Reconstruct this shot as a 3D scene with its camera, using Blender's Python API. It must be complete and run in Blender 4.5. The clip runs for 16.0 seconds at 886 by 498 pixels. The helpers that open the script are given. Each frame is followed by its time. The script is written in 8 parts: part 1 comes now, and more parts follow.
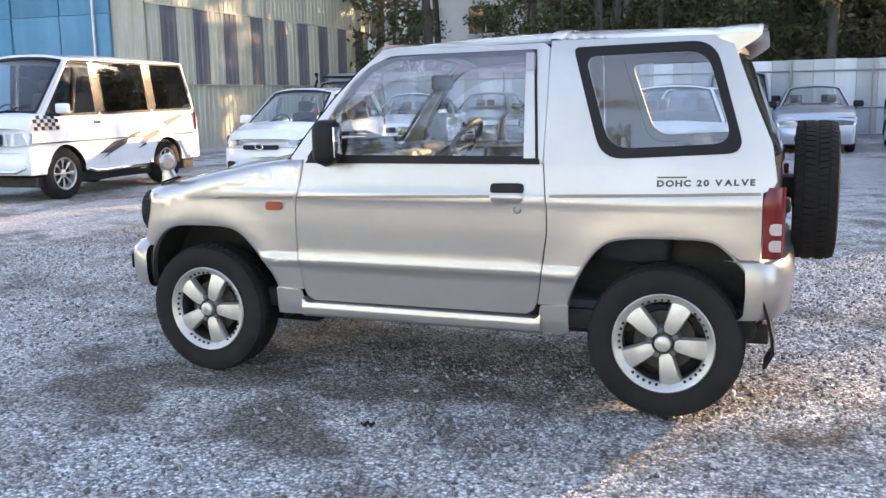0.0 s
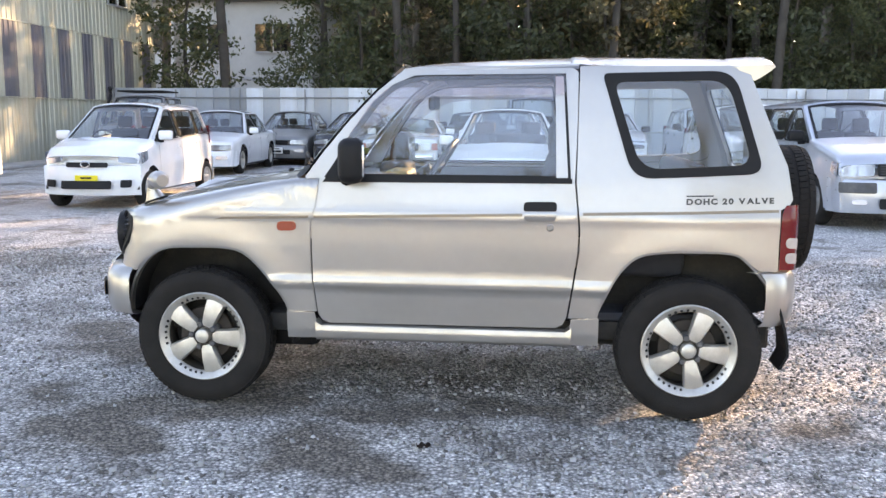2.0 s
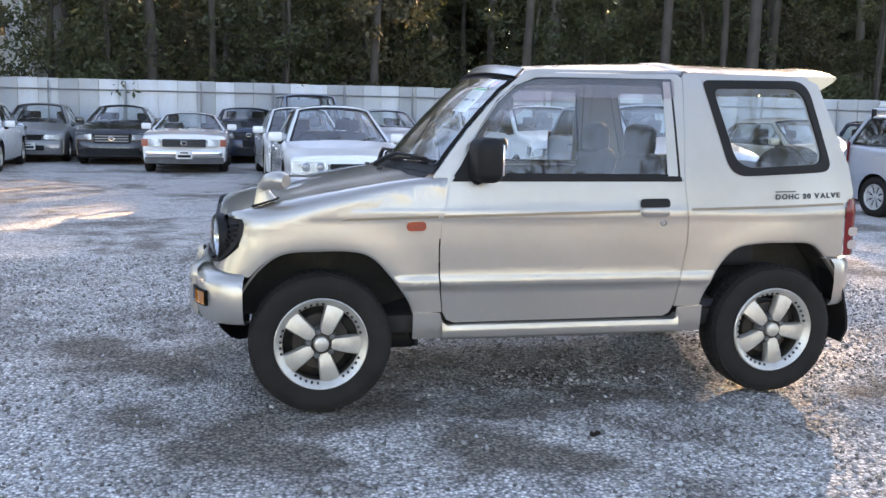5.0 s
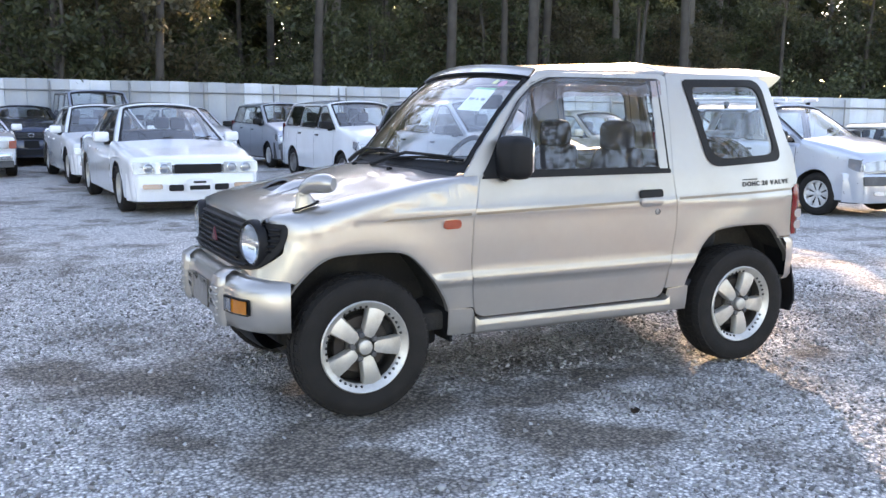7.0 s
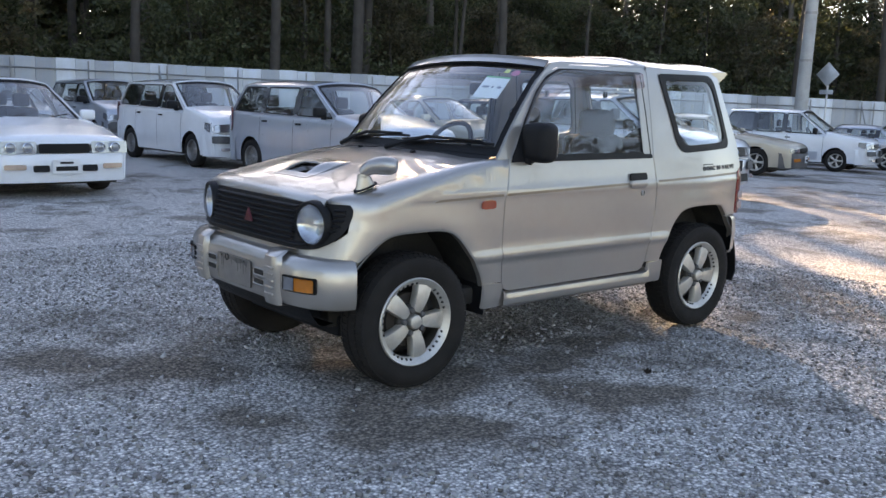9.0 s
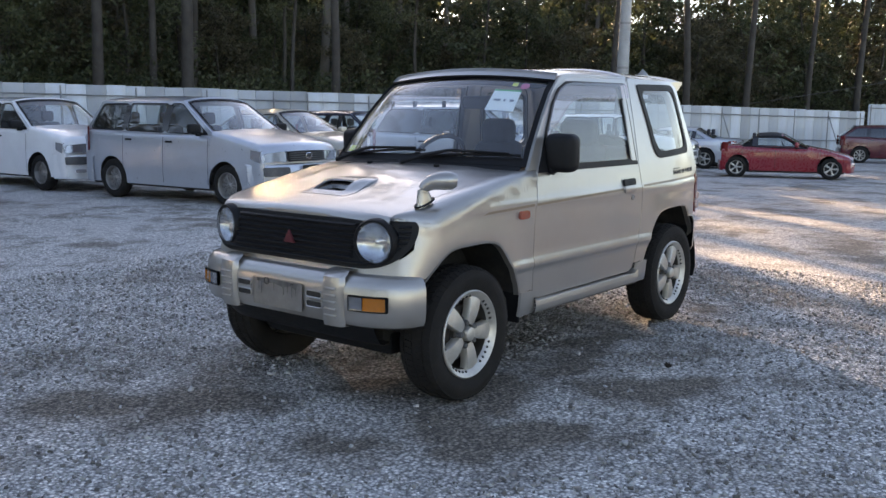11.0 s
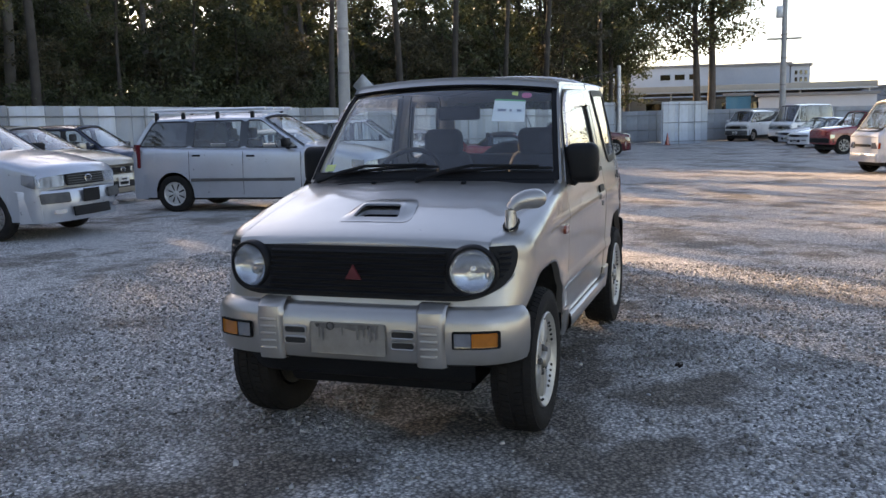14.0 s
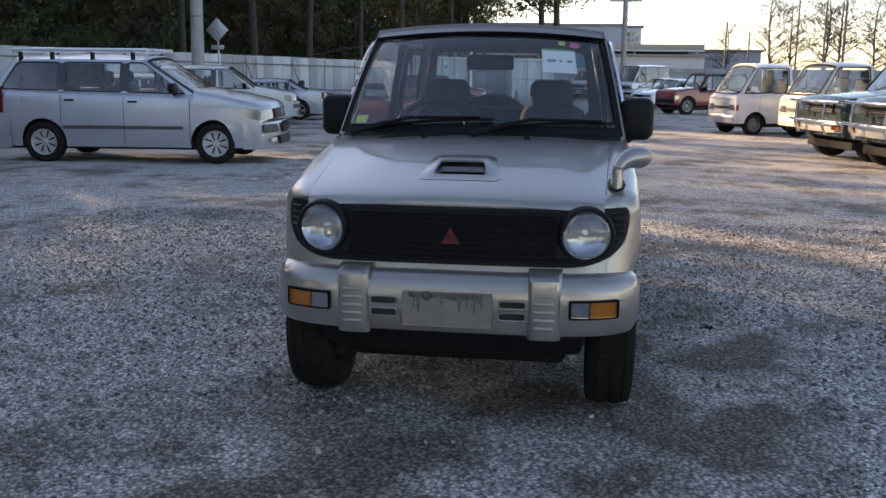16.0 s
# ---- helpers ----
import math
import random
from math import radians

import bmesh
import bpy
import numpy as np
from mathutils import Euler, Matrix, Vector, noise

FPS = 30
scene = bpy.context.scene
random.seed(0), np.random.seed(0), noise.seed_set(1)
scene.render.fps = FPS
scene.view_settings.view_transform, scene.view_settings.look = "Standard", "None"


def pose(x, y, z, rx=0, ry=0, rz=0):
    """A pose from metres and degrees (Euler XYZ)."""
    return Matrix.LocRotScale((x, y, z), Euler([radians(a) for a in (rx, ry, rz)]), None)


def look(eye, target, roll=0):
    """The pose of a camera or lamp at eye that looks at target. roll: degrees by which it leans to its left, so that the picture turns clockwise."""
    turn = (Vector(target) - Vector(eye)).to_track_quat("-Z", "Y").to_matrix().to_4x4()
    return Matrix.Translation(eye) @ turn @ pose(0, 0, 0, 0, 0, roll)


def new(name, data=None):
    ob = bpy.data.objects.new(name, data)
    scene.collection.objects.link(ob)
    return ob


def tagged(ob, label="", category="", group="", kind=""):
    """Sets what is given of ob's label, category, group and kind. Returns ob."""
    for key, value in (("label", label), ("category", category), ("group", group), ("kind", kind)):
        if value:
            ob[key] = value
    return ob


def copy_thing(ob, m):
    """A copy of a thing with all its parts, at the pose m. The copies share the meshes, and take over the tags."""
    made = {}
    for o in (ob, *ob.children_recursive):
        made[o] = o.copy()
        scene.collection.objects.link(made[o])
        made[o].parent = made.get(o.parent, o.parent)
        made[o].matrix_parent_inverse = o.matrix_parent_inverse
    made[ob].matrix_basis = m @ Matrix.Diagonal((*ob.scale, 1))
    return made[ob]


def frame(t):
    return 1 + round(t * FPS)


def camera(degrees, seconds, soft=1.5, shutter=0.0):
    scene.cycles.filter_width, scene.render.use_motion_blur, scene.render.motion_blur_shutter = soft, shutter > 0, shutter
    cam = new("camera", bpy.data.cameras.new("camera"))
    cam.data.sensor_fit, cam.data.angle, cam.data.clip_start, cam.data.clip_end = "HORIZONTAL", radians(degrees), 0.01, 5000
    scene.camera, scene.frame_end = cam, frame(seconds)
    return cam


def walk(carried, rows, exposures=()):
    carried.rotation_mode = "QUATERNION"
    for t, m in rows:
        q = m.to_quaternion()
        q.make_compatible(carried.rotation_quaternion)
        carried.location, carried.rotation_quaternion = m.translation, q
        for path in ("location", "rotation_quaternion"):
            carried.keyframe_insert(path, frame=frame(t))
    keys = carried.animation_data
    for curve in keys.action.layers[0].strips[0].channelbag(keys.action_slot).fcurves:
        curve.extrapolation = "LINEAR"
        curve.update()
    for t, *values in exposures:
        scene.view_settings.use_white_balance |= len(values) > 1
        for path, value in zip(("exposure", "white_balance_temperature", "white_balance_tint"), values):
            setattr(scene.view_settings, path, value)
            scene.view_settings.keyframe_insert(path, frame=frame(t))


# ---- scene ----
cam = camera(51.9, 16.0)
METRES, EYE, TILT, LEAN, TURN = 9.369, 1.321, 0.0, 0.0, 21.1
ROWS = [
    (0.0, 0.0, 0.0, 0.0, -0.18, -9.46, 1.05),
    (0.5, -0.03, 0.002, 0.0012, -2.26, -8.27, 0.32),
    (1.0, -0.0619, -0.0003, -0.0001, -6.16, -7.87, -0.79),
    (1.5, -0.0906, -0.0006, -0.0002, -10.59, -8.54, -0.32),
    (2.0, -0.1211, 0.0129, 0.0009, -14.71, -8.34, -0.19),
    (2.5, -0.1547, 0.0187, 0.0002, -18.97, -8.17, -0.11),
    (3.0, -0.1854, 0.025, 0.0014, -21.02, -8.62, 0.98),
    (3.5, -0.2163, 0.0438, 0.0016, -22.41, -8.22, -0.01),
    (4.0, -0.2504, 0.054, -0.0002, -25.5, -8.51, -0.73),
    (6.5, -0.3797, 0.1478, 0.0017, -44.38, -8.19, -0.75),
    (7.0, -0.4081, 0.1648, 0.0013, -48.02, -8.52, -0.48),
    (7.5, -0.4305, 0.1835, 0.0001, -51.22, -8.14, 0.27),
    (8.0, -0.4504, 0.2083, 0.0011, -53.78, -7.75, -0.7),
    (8.5, -0.4768, 0.2274, 0.0008, -57.5, -8.67, -1.53),
    (11.0, -0.549, 0.3519, 0.0004, -72.9, -8.44, -0.52),
    (11.5, -0.5586, 0.3818, 0.0011, -77.17, -8.31, -0.24),
    (12.0, -0.5624, 0.4092, 0.0021, -80.45, -8.09, 0.44),
    (12.5, -0.5537, 0.4407, 0.0033, -82.53, -8.29, 0.58),
    (13.0, -0.5529, 0.4719, 0.003, -86.33, -8.23, 0.54),
    (13.5, -0.5518, 0.5023, 0.0043, -89.78, -8.45, 1.3),
    (14.0, -0.5357, 0.5321, 0.0058, -92.68, -8.26, 1.37),
    (14.5, -0.5288, 0.5618, 0.0036, -95.96, -8.39, 0.07),
    (15.0, -0.5194, 0.5893, 0.0049, -98.89, -9.44, 0.17),
    (15.5, -0.4991, 0.6113, 0.0063, -99.81, -10.08, 0.06),
    (16.0, -0.4857, 0.6361, 0.0047, -102.96, -11.27, -0.48),
]
EXPOSURES = [(0.0, 2.72, 8510, 22), (2.5, 2.91, 9077, 23), (3.5, 2.47, 8465, 22), (4.2, 2.68, 8658, 22), (6.5, 2.66, 8187, 21), (7.0, 2.87, 8326, 22), (7.5, 2.76, 8272, 22), (8.5, 2.15, 8144, 20), (11.0, 1.87, 8179, 20), (11.5, 2.22, 8280, 20), (12.5, 1.52, 8182, 20), (13.5, 1.67, 8424, 21), (14.0, 1.57, 8295, 21), (14.5, 1.05, 8183, 21), (15.0, 1.03, 8072, 21), (16.0, 1.34, 8050, 21)]
walk(cam, [(t, pose(1.564, -4.353, EYE, TILT, LEAN, TURN) @ pose(METRES * x, METRES * y, METRES * z, 90 + pitch, roll, yaw)) for t, x, y, z, yaw, pitch, roll in ROWS], EXPOSURES)

# ---- world and sun ----
SUN_AZ, SUN_EL = 37.0, 16.0            # degrees clockwise from +y, and above the horizon
world = bpy.data.worlds.new("sky")
scene.world = world
world.use_nodes = True
wn, wl = world.node_tree.nodes, world.node_tree.links
wn.clear()
sky = wn.new("ShaderNodeTexSky")
sky.sky_type, sky.sun_disc = "NISHITA", False
sky.sun_elevation, sky.sun_rotation = radians(SUN_EL), radians(SUN_AZ)
sky.air_density, sky.dust_density, sky.ozone_density = 0.8, 0.35, 1.6
bg = wn.new("ShaderNodeBackground")
bg.inputs["Strength"].default_value = 0.15
wo = wn.new("ShaderNodeOutputWorld")
wl.new(sky.outputs[0], bg.inputs[0])
wl.new(bg.outputs[0], wo.inputs[0])
sun = new("sun", bpy.data.lights.new("sun", "SUN"))
sun.data.energy, sun.data.angle, sun.data.color = 5.0, radians(0.6), (1.0, 0.80, 0.56)
sd = Vector((math.sin(radians(SUN_AZ)) * math.cos(radians(SUN_EL)), math.cos(radians(SUN_AZ)) * math.cos(radians(SUN_EL)), math.sin(radians(SUN_EL))))
sun.matrix_world = look(sd * 60, (0, 0, 0))

# ---- materials ----
def mat(name, base, rough=0.5, metal=0.0, var=0.12, scale=6.0, bump=0.0, bscale=60.0, coat=0.0, dirt=None, dirt_amt=0.0, spec=0.5, trans=0.0, per_object=0.0, streak=0.0):
    """A surface with variation at two scales, optional dirt and fine relief, in object space metres."""
    m = bpy.data.materials.new(name)
    m.use_nodes = True
    n, l = m.node_tree.nodes, m.node_tree.links
    b = n["Principled BSDF"]
    tc = n.new("ShaderNodeTexCoord")
    n1, n2 = n.new("ShaderNodeTexNoise"), n.new("ShaderNodeTexNoise")
    n1.inputs["Scale"].default_value, n1.inputs["Detail"].default_value = scale, 5
    n2.inputs["Scale"].default_value, n2.inputs["Detail"].default_value = scale * 9, 4
    for k in (n1, n2):
        l.new(tc.outputs["Object"], k.inputs["Vector"])
    add = n.new("ShaderNodeMath")
    add.operation = "MULTIPLY_ADD"
    l.new(n2.outputs["Fac"], add.inputs[0])
    add.inputs[1].default_value = 0.5
    l.new(n1.outputs["Fac"], add.inputs[2])
    mr = n.new("ShaderNodeMapRange")
    mr.inputs["From Min"].default_value, mr.inputs["From Max"].default_value = 0.45, 1.05
    mr.inputs["To Min"].default_value, mr.inputs["To Max"].default_value = 1 - var, 1 + var
    l.new(add.outputs[0], mr.inputs["Value"])
    mul = n.new("ShaderNodeVectorMath")
    mul.operation = "SCALE"
    mul.inputs[0].default_value = base
    l.new(mr.outputs[0], mul.inputs["Scale"])
    col = mul.outputs[0]
    if per_object:
        oi = n.new("ShaderNodeObjectInfo")
        m2 = n.new("ShaderNodeMapRange")
        m2.inputs["To Min"].default_value, m2.inputs["To Max"].default_value = 1 - per_object, 1 + per_object
        l.new(oi.outputs["Random"], m2.inputs["Value"])
        mu2 = n.new("ShaderNodeVectorMath")
        mu2.operation = "SCALE"
        l.new(col, mu2.inputs[0])
        l.new(m2.outputs[0], mu2.inputs["Scale"])
        col = mu2.outputs[0]
    if dirt:
        n3 = n.new("ShaderNodeTexNoise")
        n3.inputs["Scale"].default_value, n3.inputs["Detail"].default_value = scale * 0.6, 8
        n3.inputs["Roughness"].default_value = 0.7
        if streak:                                      # rain streaks, drawn out along z
            mp = n.new("ShaderNodeMapping")
            mp.inputs["Scale"].default_value = (4.0, 4.0, streak)
            l.new(tc.outputs["Object"], mp.inputs["Vector"])
            l.new(mp.outputs[0], n3.inputs["Vector"])
        else:
            l.new(tc.outputs["Object"], n3.inputs["Vector"])
        r3 = n.new("ShaderNodeMapRange")
        r3.inputs["From Min"].default_value, r3.inputs["From Max"].default_value = 0.45, 0.75
        r3.inputs["To Max"].default_value = dirt_amt
        l.new(n3.outputs["Fac"], r3.inputs["Value"])
        mx = n.new("ShaderNodeMix")
        mx.data_type = "RGBA"
        l.new(r3.outputs[0], mx.inputs["Factor"])
        l.new(col, mx.inputs["A"])
        mx.inputs["B"].default_value = (*dirt, 1)
        col = mx.outputs["Result"]
    l.new(col, b.inputs["Base Color"])
    rr = n.new("ShaderNodeMapRange")
    rr.inputs["To Min"].default_value, rr.inputs["To Max"].default_value = max(0.02, rough * 0.8), min(1, rough * 1.2)
    l.new(n2.outputs["Fac"], rr.inputs["Value"])
    l.new(rr.outputs[0], b.inputs["Roughness"])
    b.inputs["Metallic"].default_value = metal
    b.inputs["Specular IOR Level"].default_value = spec
    b.inputs["Coat Weight"].default_value = coat
    b.inputs["Coat Roughness"].default_value = 0.06
    b.inputs["Transmission Weight"].default_value = trans
    if bump:
        nb = n.new("ShaderNodeTexNoise")
        nb.inputs["Scale"].default_value, nb.inputs["Detail"].default_value = bscale, 3
        l.new(tc.outputs["Object"], nb.inputs["Vector"])
        bp = n.new("ShaderNodeBump")
        bp.inputs["Strength"].default_value, bp.inputs["Distance"].default_value = bump, 0.01
        l.new(nb.outputs["Fac"], bp.inputs["Height"])
        l.new(bp.outputs[0], b.inputs["Normal"])
    return m


def glass(name, tint, gloss=1.0, rough=0.01, film=0.0, f0=0.08):
    """A thin clear pane: see-through with a tint, more mirror-like towards grazing angles, with a thin pale film in
    place of sky haze.
    """
    m = bpy.data.materials.new(name)
    m.use_nodes = True
    n, l = m.node_tree.nodes, m.node_tree.links
    n.clear()
    o, t, g, f, mx, pw, sc = (n.new("ShaderNode" + k) for k in ("OutputMaterial", "BsdfTransparent", "BsdfGlossy", "LayerWeight", "MixShader", "Math", "Math"))
    t.inputs["Color"].default_value = (*tint, 1)
    g.inputs["Roughness"].default_value = rough
    g.inputs["Color"].default_value = (gloss, gloss, gloss, 1)
    f.inputs["Blend"].default_value = 0.5
    pw.operation, sc.operation = "POWER", "MULTIPLY_ADD"
    pw.inputs[1].default_value = 4.0
    l.new(f.outputs["Facing"], pw.inputs[0])
    l.new(pw.outputs[0], sc.inputs[0])
    sc.inputs[1].default_value, sc.inputs[2].default_value = 1 - f0, f0
    l.new(sc.outputs[0], mx.inputs[0])
    l.new(t.outputs[0], mx.inputs[1])
    l.new(g.outputs[0], mx.inputs[2])
    # pale diffuse film: sky sheen and haze put into the pane's colour
    df, m2, nz, mr = (n.new("ShaderNode" + k) for k in ("BsdfDiffuse", "MixShader", "TexNoise", "MapRange"))
    df.inputs["Color"].default_value = (0.62, 0.63, 0.64, 1)
    nz.inputs["Scale"].default_value, nz.inputs["Detail"].default_value = 3.0, 5
    mr.inputs["To Min"].default_value, mr.inputs["To Max"].default_value = film * 0.4, film * 1.6
    l.new(nz.outputs["Fac"], mr.inputs["Value"])
    l.new(mr.outputs[0], m2.inputs[0])
    l.new(mx.outputs[0], m2.inputs[1])
    l.new(df.outputs[0], m2.inputs[2])
    l.new(m2.outputs[0], o.inputs[0])
    return m


DUST = (0.36, 0.33, 0.29)
def paint(name, base, metal=0.0, rough=0.32, dirt=0.25):
    return mat(name, base, rough, metal, var=0.05, scale=2.5, coat=0.9, dirt=DUST, dirt_amt=dirt, bump=0.01, bscale=400)


M = {
    "silver": paint("silver paint", (0.395, 0.372, 0.343), 0.70, 0.31, 0.10),
    "white": paint("white paint", (0.74, 0.75, 0.76), 0.0, 0.24, 0.12),
    "cream": paint("cream paint", (0.72, 0.68, 0.58), 0.0, 0.34, 0.15),
    "grey_silver": paint("cool silver paint", (0.50, 0.53, 0.58), 0.55, 0.30, 0.12),
    "gold": paint("gold paint", (0.48, 0.43, 0.34), 0.45, 0.34, 0.15),
    "black": paint("black paint", (0.012, 0.012, 0.014), 0.0, 0.20, 0.06),
    "navy": paint("navy paint", (0.02, 0.03, 0.06), 0.1, 0.25, 0.10),
    "bluegrey": paint("blue grey paint", (0.24, 0.28, 0.35), 0.35, 0.3, 0.12),
    "red": paint("red paint", (0.25, 0.005, 0.016), 0.0, 0.28, 0.0),
    "wine": paint("wine red paint", (0.085, 0.004, 0.012), 0.2, 0.26, 0.0),
    "green": paint("dark green paint", (0.02, 0.05, 0.045), 0.1, 0.28, 0.12),
    "grey": paint("grey paint", (0.20, 0.20, 0.20), 0.2, 0.34, 0.15),
    "glass": glass("tinted glass", (0.90, 0.94, 0.94), film=0.008),
    "clear": glass("clear glass", (0.90, 0.94, 0.94), film=0.008, f0=0.10),
    "dark_glass": glass("privacy glass", (0.07, 0.075, 0.075), film=0.004, f0=0.13),
    "smoke": glass("smoked acrylic", (0.80, 0.70, 0.72), film=0.04),
    "rubber": mat("tyre rubber", (0.016, 0.0145, 0.0135), 0.85, 0, 0.3, 8, 0.25, 180, dirt=(0.06, 0.05, 0.042), dirt_amt=0.18, spec=0.22),
    "plastic": mat("black plastic", (0.011, 0.011, 0.012), 0.5, 0, 0.2, 8, 0.12, 500, spec=0.18),
    "under": mat("underbody black", (0.016, 0.015, 0.014), 0.85, 0, 0.4, 5, 0.3, 60, dirt=(0.10, 0.085, 0.07), dirt_amt=0.5),
    "trim": mat("dark grey bumper plastic", (0.06, 0.06, 0.062), 0.6, 0, 0.2, 8, 0.1, 400, dirt=DUST, dirt_amt=0.2),
    "alloy": mat("alloy wheel metal", (0.56, 0.535, 0.49), 0.42, 0.7, 0.1, 14, 0.03, 300, dirt=(0.24, 0.20, 0.15), dirt_amt=0.5),
    "hubcap": mat("silver hubcap plastic", (0.55, 0.55, 0.54), 0.4, 0.4, 0.1, 12, dirt=(0.2, 0.17, 0.13), dirt_amt=0.3),
    "steel": mat("bare steel", (0.28, 0.27, 0.26), 0.45, 0.8, 0.2, 14, 0.05, 200),
    "rust_steel": mat("dull brake steel", (0.045, 0.036, 0.03), 0.7, 0.3, 0.3, 14, 0.1, 120),
    # dark copy of the alloy: shade inside the wheel put into its colour
    "shaded_alloy": mat("dirty inner rim", (0.07, 0.064, 0.056), 0.6, 0.4, 0.3, 10, 0.1, 100),
    "chrome": mat("chrome", (0.80, 0.80, 0.80), 0.08, 1.0, 0.04, 20),
    "lens": mat("headlight lens", (0.27, 0.28, 0.30), 0.10, 0.6, 0.15, 25, coat=1.0),
    "amber": mat("amber lens", (0.42, 0.13, 0.008), 0.15, 0, 0.12, 40, 0.1, 300, coat=0.8),
    "fog": mat("dusty fog lamp glass", (0.34, 0.22, 0.16), 0.2, 0.2, 0.15, 40, 0.1, 300, coat=0.8),
    "rack": mat("aluminium rack tube", (0.75, 0.75, 0.75), 0.3, 0.8, 0.06, 10),
    "orange": mat("orange lens", (0.30, 0.042, 0.016), 0.2, 0, 0.12, 40, 0.1, 300, coat=0.8),
    "redlens": mat("red lens", (0.14, 0.003, 0.006), 0.12, 0, 0.12, 40, 0.1, 300, coat=0.3, spec=0.35),
    "whitelens": mat("clear reversing lens", (0.42, 0.38, 0.38), 0.15, 0.4, 0.1, 40, 0.1, 300, coat=0.9),
    "fabric": mat("dark seat fabric", (0.028, 0.029, 0.036), 0.95, 0, 0.25, 20, 0.3, 400),
    "dash": mat("grey dashboard plastic", (0.065, 0.065, 0.072), 0.6, 0, 0.2, 12, 0.1, 400),
    "beige": mat("beige trim plastic", (0.45, 0.36, 0.20), 0.6, 0, 0.2, 12, 0.1, 400),
    "yellow": mat("yellow plate", (0.80, 0.62, 0.02), 0.4, 0, 0.06, 12),
    "plate": mat("white plate", (0.75, 0.75, 0.72), 0.4, 0, 0.06, 12),
    "ink": mat("black ink", (0.02, 0.02, 0.02), 0.6, 0, 0.1, 12, spec=0.12),
    "greyink": mat("grey decal", (0.085, 0.082, 0.08), 0.6, 0, 0.1, 12, spec=0.15),
    "brown": mat("brown pinstripe", (0.23, 0.18, 0.13), 0.4, 0.2, 0.1, 12),
    "paper": mat("white paper", (0.75, 0.80, 0.82), 0.8, 0, 0.05, 12),
    "pink": mat("pink sticker", (0.55, 0.10, 0.22), 0.6, 0, 0.1, 30),
    "greenp": mat("green sticker", (0.10, 0.45, 0.20), 0.6, 0, 0.1, 30),
    "lime": mat("yellow green sticker", (0.55, 0.62, 0.10), 0.6, 0, 0.1, 30),
    "emblem": mat("red emblem", (0.11, 0.014, 0.018), 0.4, 0.1, 0.1, 30),
    "concrete": mat("concrete pole", (0.38, 0.37, 0.35), 0.85, 0, 0.15, 3, 0.2, 80, dirt=(0.2, 0.19, 0.17), dirt_amt=0.4),
    "galv": mat("galvanised steel", (0.50, 0.52, 0.54), 0.42, 0.6, 0.15, 5, 0.04, 120, dirt=(0.32, 0.30, 0.27), dirt_amt=0.3),
    "lamp_glass": glass("lamp glass", (0.88, 0.90, 0.91), rough=0.03, film=0.015),
    "plate_stain": mat("streaked bumper paint", (0.16, 0.15, 0.14), 0.6, 0.3, 0.4, 30, 0.05, 200, dirt=(0.04, 0.035, 0.03), dirt_amt=0.8),
    "mount": mat("scuffed bumper paint", (0.34, 0.32, 0.295), 0.42, 0.75, 0.12, 10, 0.03, 200, coat=0.3, dirt=(0.10, 0.09, 0.08), dirt_amt=0.4),
    "reflector": mat("lamp reflector", (0.55, 0.56, 0.58), 0.12, 0.95, 0.1, 30, 0.15, 40),
}
# ---- building helpers ----
def ground_z(x, y):
    """The yard is level round the car and falls gently away to the east."""
    x = min(x, 40.0)
    return -0.0085 * ((x - 6) + math.sqrt((x - 6) ** 2 + 9))


def part(name, bm, material, parent=None, label="", smooth=40):
    """One mesh object, under a thing or under a part."""
    me = bpy.data.meshes.new(name)
    bmesh.ops.recalc_face_normals(bm, faces=bm.faces)
    bm.to_mesh(me)
    bm.free()
    me.materials.append(M[material] if isinstance(material, str) else material)
    given = me.attributes.get("surface_normal")
    if smooth:
        me.polygons.foreach_set("use_smooth", [True] * len(me.polygons))
    if smooth and given:
        nv = np.zeros(3 * len(me.vertices), dtype=np.float32)
        given.data.foreach_get("vector", nv)
        nv = nv.reshape(-1, 3)
        side = sum(p.area * p.normal.dot(Vector(nv[p.vertices[0]].tolist())) for p in me.polygons)
        me.normals_split_custom_set_from_vertices((nv if side >= 0 else -nv).tolist())
    elif smooth:
        me.set_sharp_from_angle(angle=radians(smooth))
    if given:
        me.attributes.remove(me.attributes["surface_normal"])
    ob = new(name, me)
    ob.parent = parent
    if label:
        ob["label"] = label
    return ob


def share(name, src, parent, m):
    """Another part with the same mesh."""
    ob = new(name, src.data)
    ob.parent = parent
    ob.matrix_basis = m
    if "label" in src:
        ob["label"] = src["label"]
    return ob


def thing(name, label, category, group="", kind=""):
    return tagged(new(name), label, category, group, kind)


def grid(bm, rows, close_u=False, close_v=False, flip=False):
    """Quads between rows of points."""
    vs = [[bm.verts.new(p) for p in r] for r in rows]
    nu, nv = len(vs), len(vs[0])
    for i in range(nu if close_u else nu - 1):
        for j in range(nv if close_v else nv - 1):
            q = [vs[i][j], vs[(i + 1) % nu][j], vs[(i + 1) % nu][(j + 1) % nv], vs[i][(j + 1) % nv]]
            try:
                bm.faces.new(q[::-1] if flip else q)
            except ValueError:
                pass
    return vs


